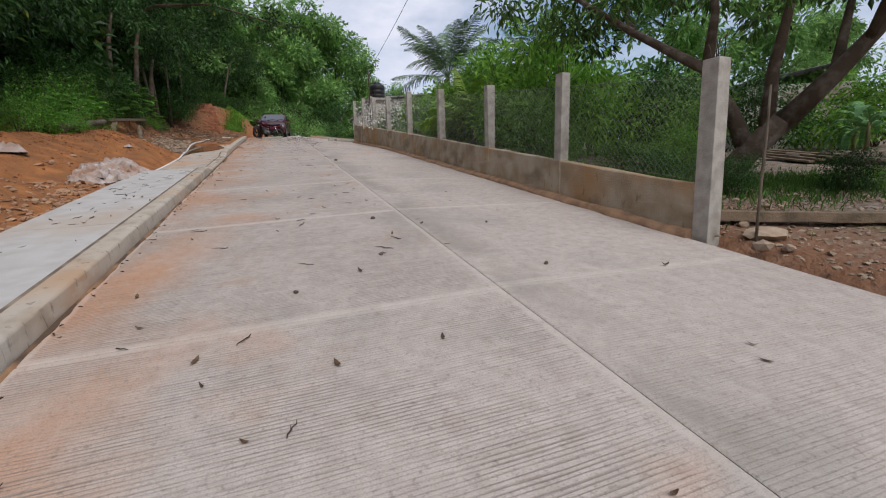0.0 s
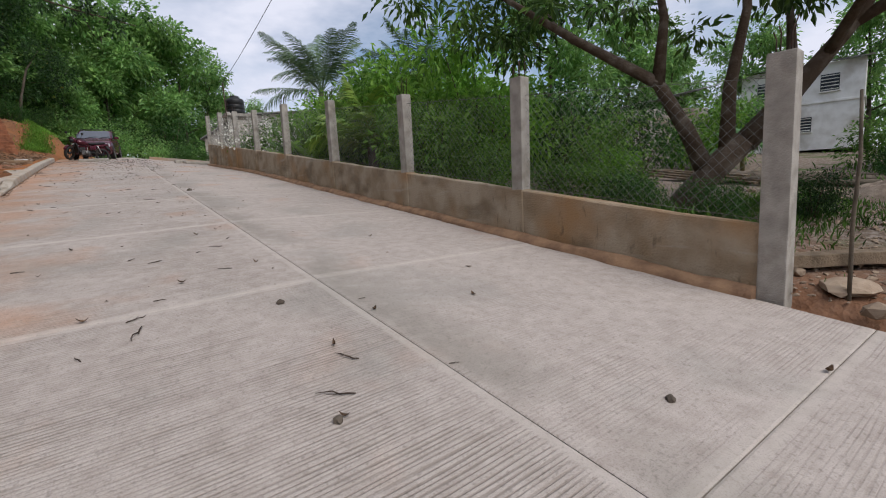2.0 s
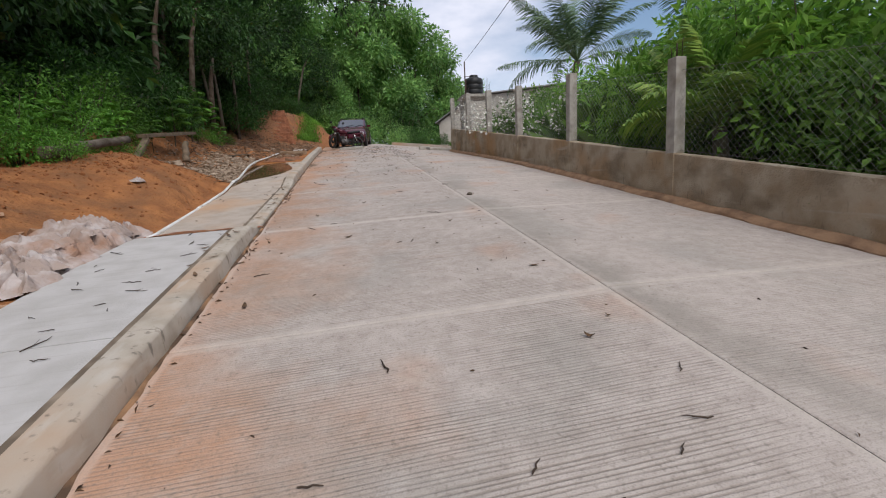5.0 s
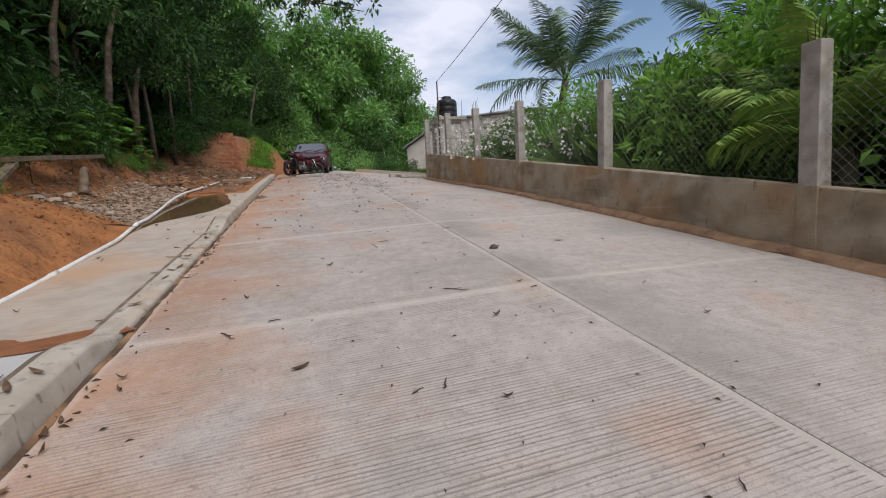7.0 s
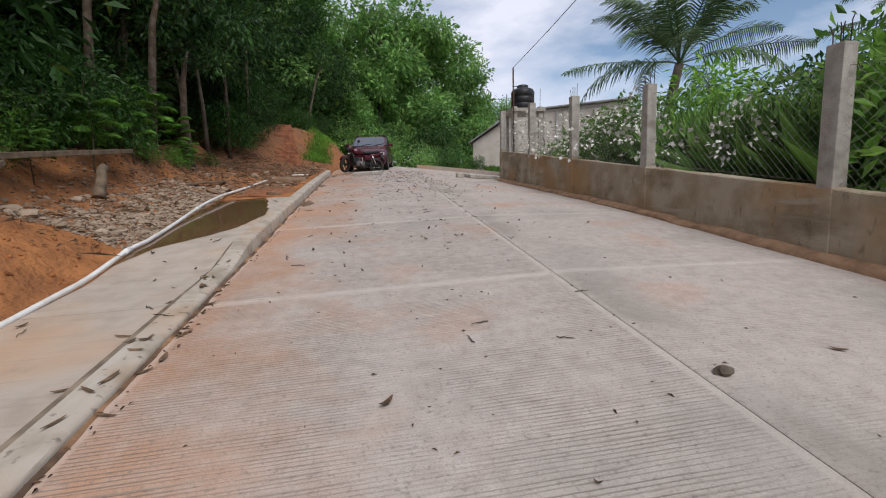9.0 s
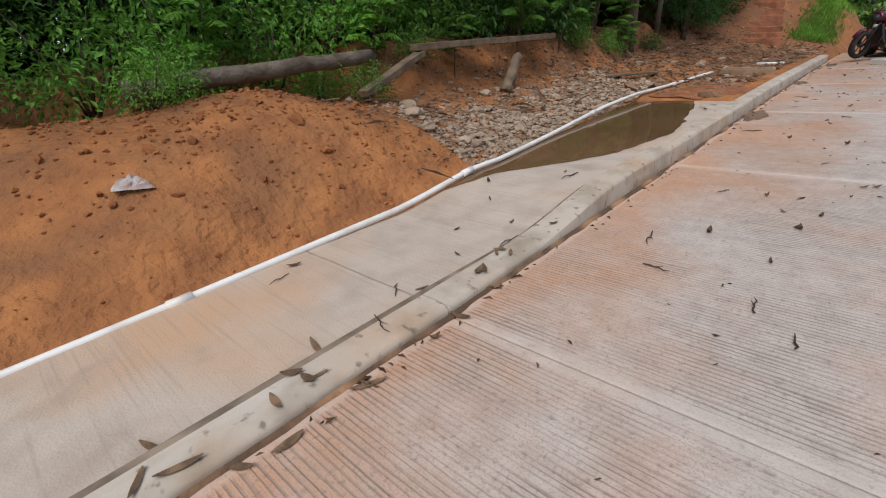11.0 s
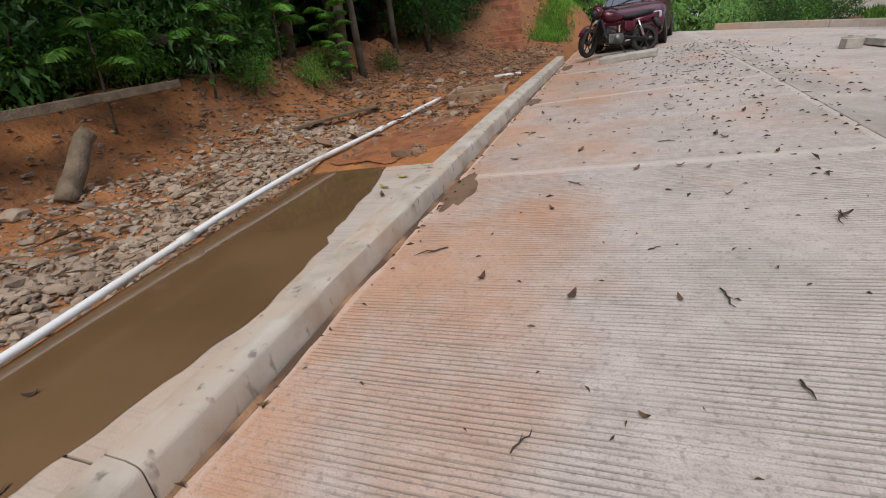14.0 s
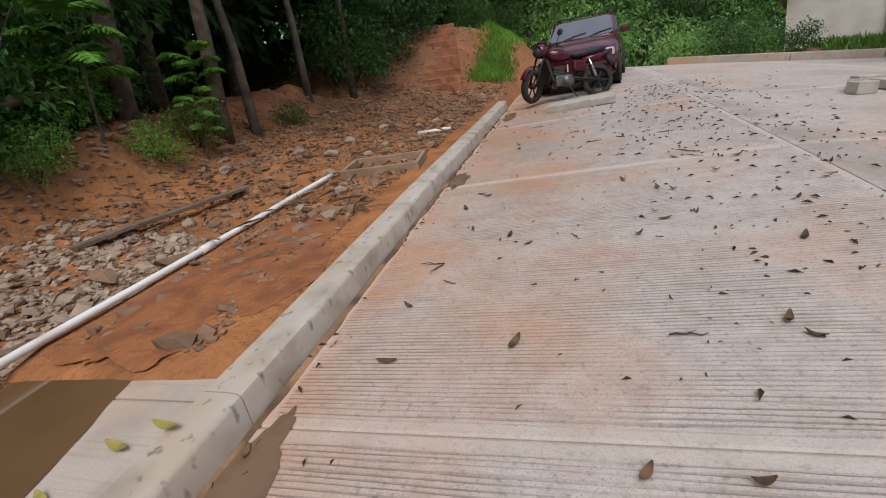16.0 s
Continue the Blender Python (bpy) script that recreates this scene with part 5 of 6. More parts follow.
DAMP = mat("damp_concrete", (0.12, 0.068, 0.036), 0.6, (0.18, 0.11, 0.065), 5.0, 6.0, (0.4, 0.6), spec=0.5)
CEMENT = mat("cement_patch", (0.36, 0.325, 0.28), 0.9, (0.31, 0.28, 0.24), 8.0, 6.0, (0.4, 0.6), 0.4, 60.0)
patch("mud_patch", -2.05, 11.6, 0.72, 0.34, zstrip, 0.03, MUD, 3.0, "wet red mud washed over the side strip")
patch("mud_patch", -2.15, 22.45, 0.52, 0.95, land_z, 0.03, MUD, 5.0, "wet red mud at the puddle's end")
patch("mud_patch", -2.45, 22.0, 0.3, 0.55, land_z, 0.035, MUD, 8.0, "wet red mud at the puddle's end")
patch("mud_patch", -2.35, 21.6, 0.45, 0.2, lambda x, y: max(zstrip(x, y) if y < 21.53 else -9.0, land_z(x, y)), 0.02, MUD, 12.0, "wet red mud over the strip's end")
patch("damp_stain", -1.12, 20.85, 0.12, 0.45, road_z, 0.0, DAMP, 11.0, "wet stain on the road at the kerb joint", "stain")
patch("damp_stain", -1.12, 24.7, 0.1, 0.3, road_z, 0.0, DAMP, 13.0, "wet stain on the road beside the kerb", "stain")
patch("damp_stain", -1.05, 28.9, 0.12, 0.5, road_z, 0.0, DAMP, 14.0, "wet stain on the road beside the kerb", "stain")

# planks and logs on the bank


def plank(w, t, L, seed, material=TIMBER):
    bm = box((w, L, t), (0, 0, 0), 0.008)
    bmesh.ops.subdivide_edges(bm, edges=[e for e in bm.edges if abs(e.verts[0].co.y - e.verts[1].co.y) > L * 0.6], cuts=8)
    for v in bm.verts:
        v.co.x += 0.03 * noise.noise((v.co.y * 1.1, seed, 0))
        v.co.z += 0.02 * noise.noise((v.co.y * 1.4, 0, seed))
    return part("plank", bm, material)


def between(ob, a, b):
    """Lays a long thing (along its y) from a to b."""
    a, b = Vector(a), Vector(b)
    ob.matrix_basis = Matrix.Translation((a + b) / 2) @ (b - a).to_track_quat("Y", "Z").to_matrix().to_4x4()
    return ob


def log(r, L, seed, material=LOGWOOD):
    n = 9
    return part("log", tube([(0.05 * noise.noise((i * 0.6, seed, 0)), L * (i / n - 0.5), 0.05 * noise.noise((0, i * 0.6, seed))) for i in range(n + 1)], [r * (1.1 - 0.25 * i / n) for i in range(n + 1)], 10), material)


tagged(between(plank(0.24, 0.09, 3.5, 1), (-5.0, 18.1, 3.32), (-4.85, 21.5, 3.73)), "long grey weathered plank lying along the bank", "plank")
tagged(between(log(0.10, 2.9, 2), (-5.15, 14.5, 2.72), (-5.0, 17.2, 3.16)), "grey barked log lying along the bank", "log")
tagged(between(plank(0.15, 0.08, 1.35, 3), (-4.75, 16.95, 2.70), (-4.95, 18.15, 3.24)), "grey plank leaning against the log", "plank")
tagged(between(log(0.095, 0.75, 4, TIMBER), (-4.62, 19.85, 2.72), (-4.72, 20.3, 3.32)), "short timber stub leaning from the gravel", "log")
tagged(between(plank(0.12, 0.04, 1.9, 5), (-4.1, 22.6, land_z(-4.1, 22.6) + 0.05), (-3.75, 24.5, land_z(-3.75, 24.5) + 0.07)), "thin brown board lying on the rubble", "plank")
tagged(between(log(0.07, 2.3, 6, PALE_BARK), (-5.6, 22.0, 4.35), (-5.8, 24.4, 4.55)), "bare fallen branch at the forest's foot", "log")
tagged(between(log(0.08, 3.0, 8), (-6.4, 10.5, land_z(-6.4, 10.5) + 0.1), (-6.2, 13.4, land_z(-6.2, 13.4) + 0.12)), "grey log at the back of the red soil", "log")
# stair cut in the red bank
STEP = mat("cut_clay", (0.36, 0.15, 0.08), 0.95, (0.22, 0.095, 0.055), 4.0, 8.0, (0.4, 0.65), 0.8, 25.0)
stair = tagged(new("earth_stairs"), "steps cut into the red clay bank", "stairs", kind="structure")
for k in range(11):
    sx, sy = -3.4 - 0.07 * k, 33.0 + 0.36 * k
    bm = box((1.15 - 0.03 * k, 0.42, 0.34), (0, 0.16, -0.05), 0.03)
    bmesh.ops.subdivide_edges(bm, edges=[e for e in bm.edges if abs(e.verts[0].co.x - e.verts[1].co.x) > 0.5], cuts=6)
    for v in bm.verts:
        v.co += Vector((0, 0.07, 0.03)) * noise.noise(v.co * 4 + Vector((k * 3.0, 0, 0)))
    part("step", bm, STEP, stair).matrix_basis = Matrix.Translation((sx, sy, land_z(sx, sy) + 0.06)) @ Matrix.Rotation(radians(12), 4, "Z")
# crumpled sacks
SACK = mat("paper_sack", (0.38, 0.30, 0.26), 0.9, (0.50, 0.44, 0.42), 5.0, 6.0, (0.45, 0.62), 0.6, 30.0, third=(0.33, 0.18, 0.11), third_scale=2.0, third_mix=(0.5, 0.68))


def sack(seed):
    """A crumpled sack: a lens of folded sheet with creases."""
    n = 19
    v, f = [], []
    for j in range(n):
        for i in range(n):
            a, b = 2 * i / (n - 1) - 1, 2 * j / (n - 1) - 1
            e = max(abs(a), abs(b))
            x = a * 0.30 + 0.09 * noise.noise((a * 1.6, b * 1.6, seed))
            y = b * 0.22 + 0.09 * noise.noise((a * 1.6 + 7, b * 1.6, seed))
            fold = abs(noise.noise((a * 2.2 + seed, b * 3.4, seed))) + 0.5 * abs(noise.noise((a * 5.5, b * 4.5, seed + 2)))
            v.append((x, y, 0.17 * (1 - e**3) * (0.55 + 0.9 * fold) - 0.03 * e))
    for j in range(n - 1):
        for i in range(n - 1):
            f.append((j * n + i, j * n + i + 1, (j + 1) * n + i + 1, (j + 1) * n + i))
    ob = new("cement_sack", mesh_of("cement_sack", v, f, SACK))
    return tagged(ob, "crumpled empty cement sack dumped beside the strip", "sack", "sacks on the soil")


q = random.Random(3)
for i in range(30):
    u = i / 29
    y = 9.4 + 2.6 * u + q.uniform(-0.2, 0.2)
    x = -2.86 - 0.5 * q.random()
    lift = 0.17 * math.exp(-(((x + 3.1) / 0.2) ** 2)) * math.exp(-(((y - 10.9) / 0.8) ** 2))
    rest(sack(i * 1.7), x, y, land_z(x, y) - 0.02 + lift, q.uniform(0, 6.28), q.uniform(-0.3, 0.3), q.uniform(-0.3, 0.3)).scale = (q.uniform(0.7, 1.1),) * 3
rest(sack(31.0), -4.6, 9.9, land_z(-4.6, 9.9), 0.4)
rest(sack(37.0), -3.6, 14.0, land_z(-3.6, 14.0), 1.4).scale = (0.4, 0.4, 0.4)

# ---- stones: loose gravel as one mass, the larger ones by themselves ----


def stones(name, count, place, size, material, label, seed, flat=0.5):
    """Many small angular stones in one mesh."""
    bm = bmesh.new()
    bmesh.ops.create_icosphere(bm, subdivisions=1, radius=1)
    base = np.array([v.co[:] for v in bm.verts])
    tri = np.array([[v.index for v in f.verts] for f in bm.faces])
    bm.free()
    g = np.random.default_rng(seed)
    V, F = [], []
    k = 0
    while k < count:
        x, y = place(g)
        s = size * math.exp(g.normal(0, 0.45))
        sh = base * (1 + g.normal(0, 0.22, (len(base), 1))) * np.array([s, s * g.uniform(0.55, 1), s * flat * g.uniform(0.6, 1.3)])
        a, b = g.uniform(0, 6.28), g.normal(0, 0.3)
        rot = np.array(Matrix.Rotation(a, 3, "Z") @ Matrix.Rotation(b, 3, "X"))
        V.append(sh @ rot.T + np.array([x, y, land_z(x, y) + s * 0.15]))
        F.append(tri + len(base) * k)
        k += 1
    ob = new(name, mesh_of(name, np.concatenate(V).tolist(), np.concatenate(F).tolist(), material))
    return tagged(ob, label, "gravel", kind="stuff")


def bed(g):
    y = g.uniform(16.8, 23.2)
    return pipe_x(y) - 0.1 - abs(g.normal(0, 0.85)) - 0.1 * g.random(), y


def rubble(g):
    y = g.uniform(21.5, 33)
    x = -1.75 - g.random() ** 1.2 * 4.2
    if y < 24.9 and abs(x - pipe_x(y)) < 0.09:
        x -= 0.22
    return x, y


def low_bed(g):
    y = g.uniform(0.5, 11.5)
    return -2.75 - abs(g.normal(0, 0.5)), y


def yard(g):
    return 4.95 + abs(g.normal(0, 4.5)), g.uniform(-4, 4.5) if g.random() < 0.8 else g.uniform(2.5, 5)


PEBBLE = mat("dark_pebble", (0.14, 0.115, 0.09), 0.9, (0.09, 0.07, 0.055), 9.0, 5.0, (0.4, 0.6), 0.4, 60.0)
BROWNSTONE = mat("brown_stone", (0.35, 0.225, 0.145), 0.95, (0.24, 0.135, 0.08), 4.0, 6.0, (0.35, 0.65), 0.4, 40.0, jitter=0.5)
stones("gravel_bed", 6800, bed, 0.026, STONE, "grey-brown slaty stones heaped beside the pipe", 1)
stones("rubble", 4200, rubble, 0.034, BROWNSTONE, "brown rubble and clods on the bared earth", 2)
stones("gravel_edge", 900, low_bed, 0.04, BROWNSTONE, "broken brown stones along the strip's edge", 3)
stones("yard_gravel", 5200, yard, 0.024, STONE, "small stones strewn over the yard's earth", 4)


def heap(g):
    a = g.uniform(0, 1)
    return (g.normal(-4.3, 0.8), g.normal(15.2, 1.2)) if a < 0.5 else (g.normal(-5.6, 1.0), g.normal(11.5, 1.8))


CLOD = mat("red_clod", (0.36, 0.14, 0.05), 0.95, (0.24, 0.09, 0.035), 5.0, 6.0, (0.4, 0.65), 0.6, 30.0, jitter=0.25)
stones("bank_clods", 1700, lambda g: (g.uniform(-6.5, -1.5), g.uniform(31.0, 42.0)), 0.03, BROWNSTONE, "red clods and rubble on the bank by the steps", 9, 0.7)
stones("soil_clods", 2600, heap, 0.015, CLOD, "clods of loose red soil on the heaps", 5, 0.7)
q = random.Random(77)
shapes = []
for k in range(6):
    sm = lump("stone", 0.052, 60 + k * 2.3, STONE, 0.5, 1)
    shapes.append(sm.data)
    bpy.data.objects.remove(sm)
for k in range(230):
    y = q.uniform(16.9, 21.6)
    x = pipe_x(y) - 0.14 - abs(q.gauss(0, 0.75))
    sm = new("stone", shapes[k % 6])
    s = q.uniform(0.4, 1.15)
    sm.matrix_basis = Matrix.Translation((x, y, land_z(x, y) + 0.035 * s)) @ Matrix.Rotation(q.uniform(0, 6.28), 4, "Z") @ Matrix.Rotation(q.uniform(-0.4, 0.4), 4, "X") @ Matrix.Diagonal((s, s, s, 1))
    tagged(sm, "flat grey-brown stone on the gravel bed", "stone", "stones of the gravel bed")
for i, (x, y, s) in enumerate(((-3.13, 18.15, 0.12), (-4.76, 19.5, 0.15), (-2.95, 19.8, 0.1), (-4.3, 17.3, 0.2), (-3.9, 17.0, 0.17), (-3.55, 16.9, 0.15), (-3.1, 17.2, 0.11), (-4.2, 18.6, 0.12), (-3.4, 20.6, 0.11), (-2.3, 24.2, 0.13), (-2.0, 23.4, 0.12), (-2.5, 23.7, 0.1), (-3.3, 25.9, 0.15), (-2.9, 27.0, 0.16), (-3.6, 27.2, 0.18), (-4.0, 26.2, 0.14), (-4.4, 25.0, 0.17), (-3.4, 28.3, 0.16), (-2.4, 28.5, 0.14), (5.25, 2.9, 0.14), (5.6, 2.5, 0.1), (5.2, 1.7, 0.1), (6.3, 1.4, 0.09), (7.5, 0.6, 0.1), (-3.2, 22.2, 0.12), (-3.7, 23.5, 0.13), (-2.75, 26.0, 0.12))):
    s *= 0.72
    r = lump("rock", s, i * 1.3, STONE)
    rest(r, x, y, land_z(x, y) + s * 0.25, i * 1.1)
    tagged(r, "rough grey-brown field stone half sunk in earth", "stone", "larger stones")
for i, (x, y, s) in enumerate(((2.03, 12.8, 0.055), (1.2, 3.0, 0.03), (0.35, 2.3, 0.025), (1.45, 4.6, 0.035), (2.6, 2.2, 0.03))):
    r = lump("pebble", s, 40 + i, PEBBLE)
    rest(r, x, y, road_z(x, y) + s * 0.3, i)
    tagged(r, "small dark stone lying on the road", "stone", "pebbles on the road")

# ---- fallen leaves and twigs ----
DRYLEAF = mat("dry_leaf", (0.13, 0.075, 0.04), 0.85, (0.06, 0.038, 0.024), 20.0, 4.0, (0.4, 0.6), jitter=0.5)
YELLEAF = mat("yellow_leaf", (0.36, 0.30, 0.07), 0.7, (0.2, 0.16, 0.05), 20.0)
PALELEAF = mat("pale_dry_leaf", (0.27, 0.17, 0.10), 0.85, (0.16, 0.095, 0.055), 20.0, 4.0, (0.4, 0.6), jitter=0.5)
DRYTWIG = mat("dry_twig", (0.25, 0.175, 0.115), 0.9, (0.14, 0.095, 0.065), 20.0, jitter=0.3)
TWIG = mat("dead_twig", (0.07, 0.048, 0.034), 0.9, (0.035, 0.025, 0.02), 20.0)


def fallen_leaf(L, W, curl, material, nm="fallen_leaf"):
    v, f = [], []
    n = 7
    for i in range(n):
        u = i / (n - 1)
        w = W * 0.5 * math.sin(math.pi * (0.04 + 0.92 * u)) ** 0.8
        z = curl * L * (2 * u - 1) ** 2 + 0.004
        v += [((u - 0.5) * L, -w, z + curl * w * 1.3), ((u - 0.5) * L, 0, z), ((u - 0.5) * L, w, z + curl * w * 0.8)]
    for i in range(n - 1):
        for s in (0, 1):
            f.append((i * 3 + s, i * 3 + s + 1, i * 3 + s + 4, i * 3 + s + 3))
    return mesh_of(nm, v, f, material, True)


leafs = [fallen_leaf(0.07, 0.026, 0.25, DRYLEAF), fallen_leaf(0.055, 0.026, 0.4, DRYLEAF), fallen_leaf(0.085, 0.028, 0.12, DRYLEAF), fallen_leaf(0.045, 0.016, 0.5, DRYLEAF), fallen_leaf(0.11, 0.032, 0.15, YELLEAF)]


def twig_mesh(L, seed):
    q = random.Random(seed)
    pts = [(L * (i / 5 - 0.5), q.uniform(-0.06, 0.06) * L, 0.006 + q.uniform(0, 0.03) * L) for i in range(6)]
    bm = tube(pts, [0.0035, 0.0045, 0.0042, 0.0036, 0.003, 0.0015], 5)
    if seed % 2:
        tube([pts[2], (pts[2][0] + 0.3 * L, pts[2][1] + 0.12 * L, 0.015)], [0.0028, 0.0012], 4, bm)
    me = bpy.data.meshes.new("twig")
    bm.to_mesh(me)
    bm.free()
    me.materials.append(TWIG)
    return me


twigs = [twig_mesh(0.15, 1), twig_mesh(0.12, 2), twig_mesh(0.2, 3), twig_mesh(0.09, 4)]
q = random.Random(9)


def surface(x, y):
    if x < KERB - 0.23:
        return zstrip(x, y)
    if x < KERB:
        return kerb_top(x, y)
    return road_z(x, y)


def drop(me, nm, x, y, label, cat, group, s=1.0):
    ob = new(nm, me)
    ob.matrix_basis = Matrix.Translation((x, y, surface(x, y) + 0.003)) @ Matrix.Rotation(0.125, 4, "X") @ Matrix.Rotation(q.uniform(0, 6.28), 4, "Z") @ Matrix.Diagonal((s, s, s, 1))
    return tagged(ob, label, cat, group)


for i in range(230):
    u = q.random()
    if u < 0.16:
        x, y = q.uniform(-1.1, 3.8), q.uniform(-0.5, 13)
    elif u < 0.86:
        y = 16 + 14 * q.random() ** 0.9
        x = q.gauss(0.9, 1.0) if q.random() < 0.7 else q.uniform(-1.0, 4.0)
        x = min(max(x, -1.1), 4.2)
    elif u < 0.93:
        x, y = q.uniform(-2.5, -1.5), q.uniform(5, 21)
    else:
        x, y = KERB + 0.05 + 0.05 * q.random(), q.uniform(2, 26)
    drop(leafs[i % 4], "fallen_leaf", x, y, "dry curled brown leaf lying on the concrete", "leaf", "fallen leaves", q.uniform(0.7, 1.4))
for x, y in ((-1.75, 20.7), (-1.68, 20.95), (-1.45, 21.0)):
    drop(leafs[4], "fallen_leaf", x, y, "yellowed leaf lying by the kerb", "leaf", "fallen leaves", 1.3)
for i in range(80):
    u = q.random()
    y = q.uniform(0, 13) if u < 0.3 else q.uniform(10, 30)
    x = q.uniform(-1.0, 2.2) if u < 0.85 else q.uniform(-2.4, -1.4)
    if x < -1.25 and y > 21:
        y -= 10
    drop(twigs[i % 4], "twig", x, y, "short dead twig lying on the concrete", "twig", "twigs on the road", q.uniform(0.7, 1.2))
for x, y, s in ((0.1, 7.65, 1.3), (0.0, 1.6, 1.0), (0.55, 4.9, 1.0), (-1.15, 4.6, 1.0), (-0.6, 15.75, 1.0), (-0.1, 15.6, 1.0)):
    drop(twigs[1 if s > 1.2 else 0], "twig", x, y, "short dead twig lying on the concrete", "twig", "twigs on the road", s)


BARKBIT = mat("bark_scrap", (0.20, 0.125, 0.075), 0.9, (0.10, 0.065, 0.04), 14.0, 6.0, (0.4, 0.6), 0.5, 60.0, jitter=0.3)
scraps = [fallen_leaf(0.19, 0.06, 0.1, BARKBIT, "bark_scrap"), fallen_leaf(0.13, 0.06, 0.16, BARKBIT, "bark_scrap"), fallen_leaf(0.24, 0.05, 0.07, BARKBIT, "bark_scrap")]
for i in range(34):
    y = q.uniform(11.9, 15.9) if i < 26 else q.uniform(9.0, 11.5)
    x = KERB - q.choice((-0.06, 0.04, 0.1, 0.16, 0.3)) + q.uniform(-0.03, 0.03)
    drop(scraps[i % 3], "bark_scrap", x, y, "curled scrap of dry bark lying along the low kerb", "bark", "bark scraps", q.uniform(0.35, 0.75))
for i in range(42):
    x, y = q.uniform(-2.5, -1.6), q.uniform(4.0, 10.6)
    drop(twigs[i % 4], "twig", x, y, "short dead twig lying on the concrete", "twig", "twigs on the strip", q.uniform(0.5, 1.1))


def litter(name, count, place, label, seed, size):
    g = np.random.default_rng(seed)
    P = np.array([(lambda p: (p[0], p[1], surface(*p) + 0.006))(place(g)) for k in range(count)])
    O = g.normal(0, 1, (count, 3)) * np.array([1, 1, 0.12])
    me = leaves_mesh(name, P, O, size, DRYLEAF, aspect=0.28, fold=0.5, droop=0.0, spread=0.25)
    return tagged(new(name, me), label, "leaf litter", kind="stuff")


def along(g):
    y = 5 + 26 * g.random() ** 0.6
    return min(max(g.normal(0.9, 1.3), -1.15), 4.3), y


def crest(g):
    return min(max(g.normal(1.6, 0.6), -1.1), 4.3), 20.5 + 9.5 * g.random() ** 0.8


def gutter(g):
    return KERB + 0.03 + abs(g.normal(0, 0.05)), g.uniform(-1, 30)


litter("leaf_litter", 650, along, "scraps of brown leaf scattered over the road", 3, 0.035)
litter("leaf_litter", 480, crest, "scraps of brown leaf along the middle joint", 4, 0.06)
litter("leaf_litter", 300, gutter, "scraps of leaf and soil along the kerb's foot", 5, 0.05)

g5 = np.random.default_rng(15)
lp = np.column_stack([-1.7 - 4.6 * g5.random(4200), g5.uniform(16.0, 34.0, 4200)])
lp = lp[(lp[:, 0] < -2.95) | (lp[:, 1] > 22.5)]
P = np.array([(x, y, land_z(x, y) + 0.03) for x, y in lp])
O = g5.normal(0, 1, (len(P), 3)) * np.array([1, 1, 0.15])
tagged(new("leaf_litter", leaves_mesh("leaf_litter", P, O, 0.075, PALELEAF, aspect=0.42, fold=0.5, droop=0.0, spread=0.3)), "dry leaves strewn over the bank and rubble", "leaf litter", kind="stuff")
tagged(new("twig_litter", leaves_mesh("twig_litter", P[:650] + np.array([0, 0, 0.02]), O[:650], 0.36, DRYTWIG, aspect=0.035, fold=0.03, droop=0.0, spread=0.2)), "dead twigs strewn over the bank", "twigs", kind="stuff")

# ---- grass and small plants ----


def grass(name, count, place, h, material, label, seed, zf=land_z, aspect=0.09):
    g = np.random.default_rng(seed)
    P = np.array([(lambda p: (p[0], p[1], zf(*p) - 0.02))(place(g)) for k in range(count)])
    O = g.normal(0, 0.35, (count, 3)) + np.array([0, 0, 1.3])
    me = leaves_mesh(name, P, O, h, material, aspect=aspect, fold=0.2, droop=-0.2, spread=0.5)
    return tagged(new(name, me), label, "grass", kind="stuff")


grass("grass", 5200, lambda g: (g.normal(9.2, 1.6), g.normal(3.9, 0.7)), 0.13, GRASS, "low green grass in the yard beside the fence", 1)
grass("grass", 4200, lambda g: (g.uniform(14, 21), g.normal(0.6, 1.6)), 0.3, GRASS, "low green grass before the banana grove", 2)
grass("grass", 5000, lambda g: (g.uniform(5.15, 6.3), g.uniform(3.5, 26)), 0.4, GRASS, "grass growing along the fence", 3)
grass("grass", 5000, lambda g: (g.normal(-2.2, 0.3), g.uniform(33.6, 40.0)), 0.2, LEAF_BRIGHT, "bright grass strip on the red bank", 4)
grass("grass", 3000, lambda g: (g.uniform(7.2, 15), g.uniform(35.6, 37.4)), 0.34, GRASS, "tall grass behind the far kerb", 5)
grass("grass", 4200, lambda g: (g.uniform(-6.5, 5), g.normal(46.0, 0.8)), 0.5, GRASS, "grass below the trees at the road's end", 6)
bn = tagged(bush("shrub", 2.0, 1.9, 24, LEAF_NEAR, 0.125, 400, "bright broad-leaved shrub hanging over the logs on the bank", droop=0.15, aspect=0.52), group="shrubs over the logs")
placed(bn, -6.0, 17.3, 0.4, 0.7)
for i, (x, y, s) in enumerate(((-5.9, 14.3, 0.62), (-6.1, 15.3, 0.75), (-5.85, 16.3, 0.66), (-6.1, 18.3, 0.78), (-5.9, 19.3, 0.6), (-6.3, 20.4, 0.6), (-6.7, 16.8, 0.8), (-6.7, 18.9, 0.8), (-5.35, 16.7, 0.28), (-5.3, 18.4, 0.3), (-5.25, 15.0, 0.34), (-6.0, 21.9, 0.5), (-6.1, 24.2, 0.5), (-6.6, 12.6, 0.5))):
    repeat(bn, x, y, i * 1.3, s)
for i, (x, y, s) in enumerate(((-5.3, 33.6, 0.9), (-5.8, 32.2, 0.9), (-5.2, 35.4, 0.9), (-6.2, 34.6, 1.2), (-5.0, 37.2, 0.8), (-3.6, 39.4, 0.6), (-2.4, 40.6, 0.6))):
    repeat(bb, x, y, i * 1.7, s)
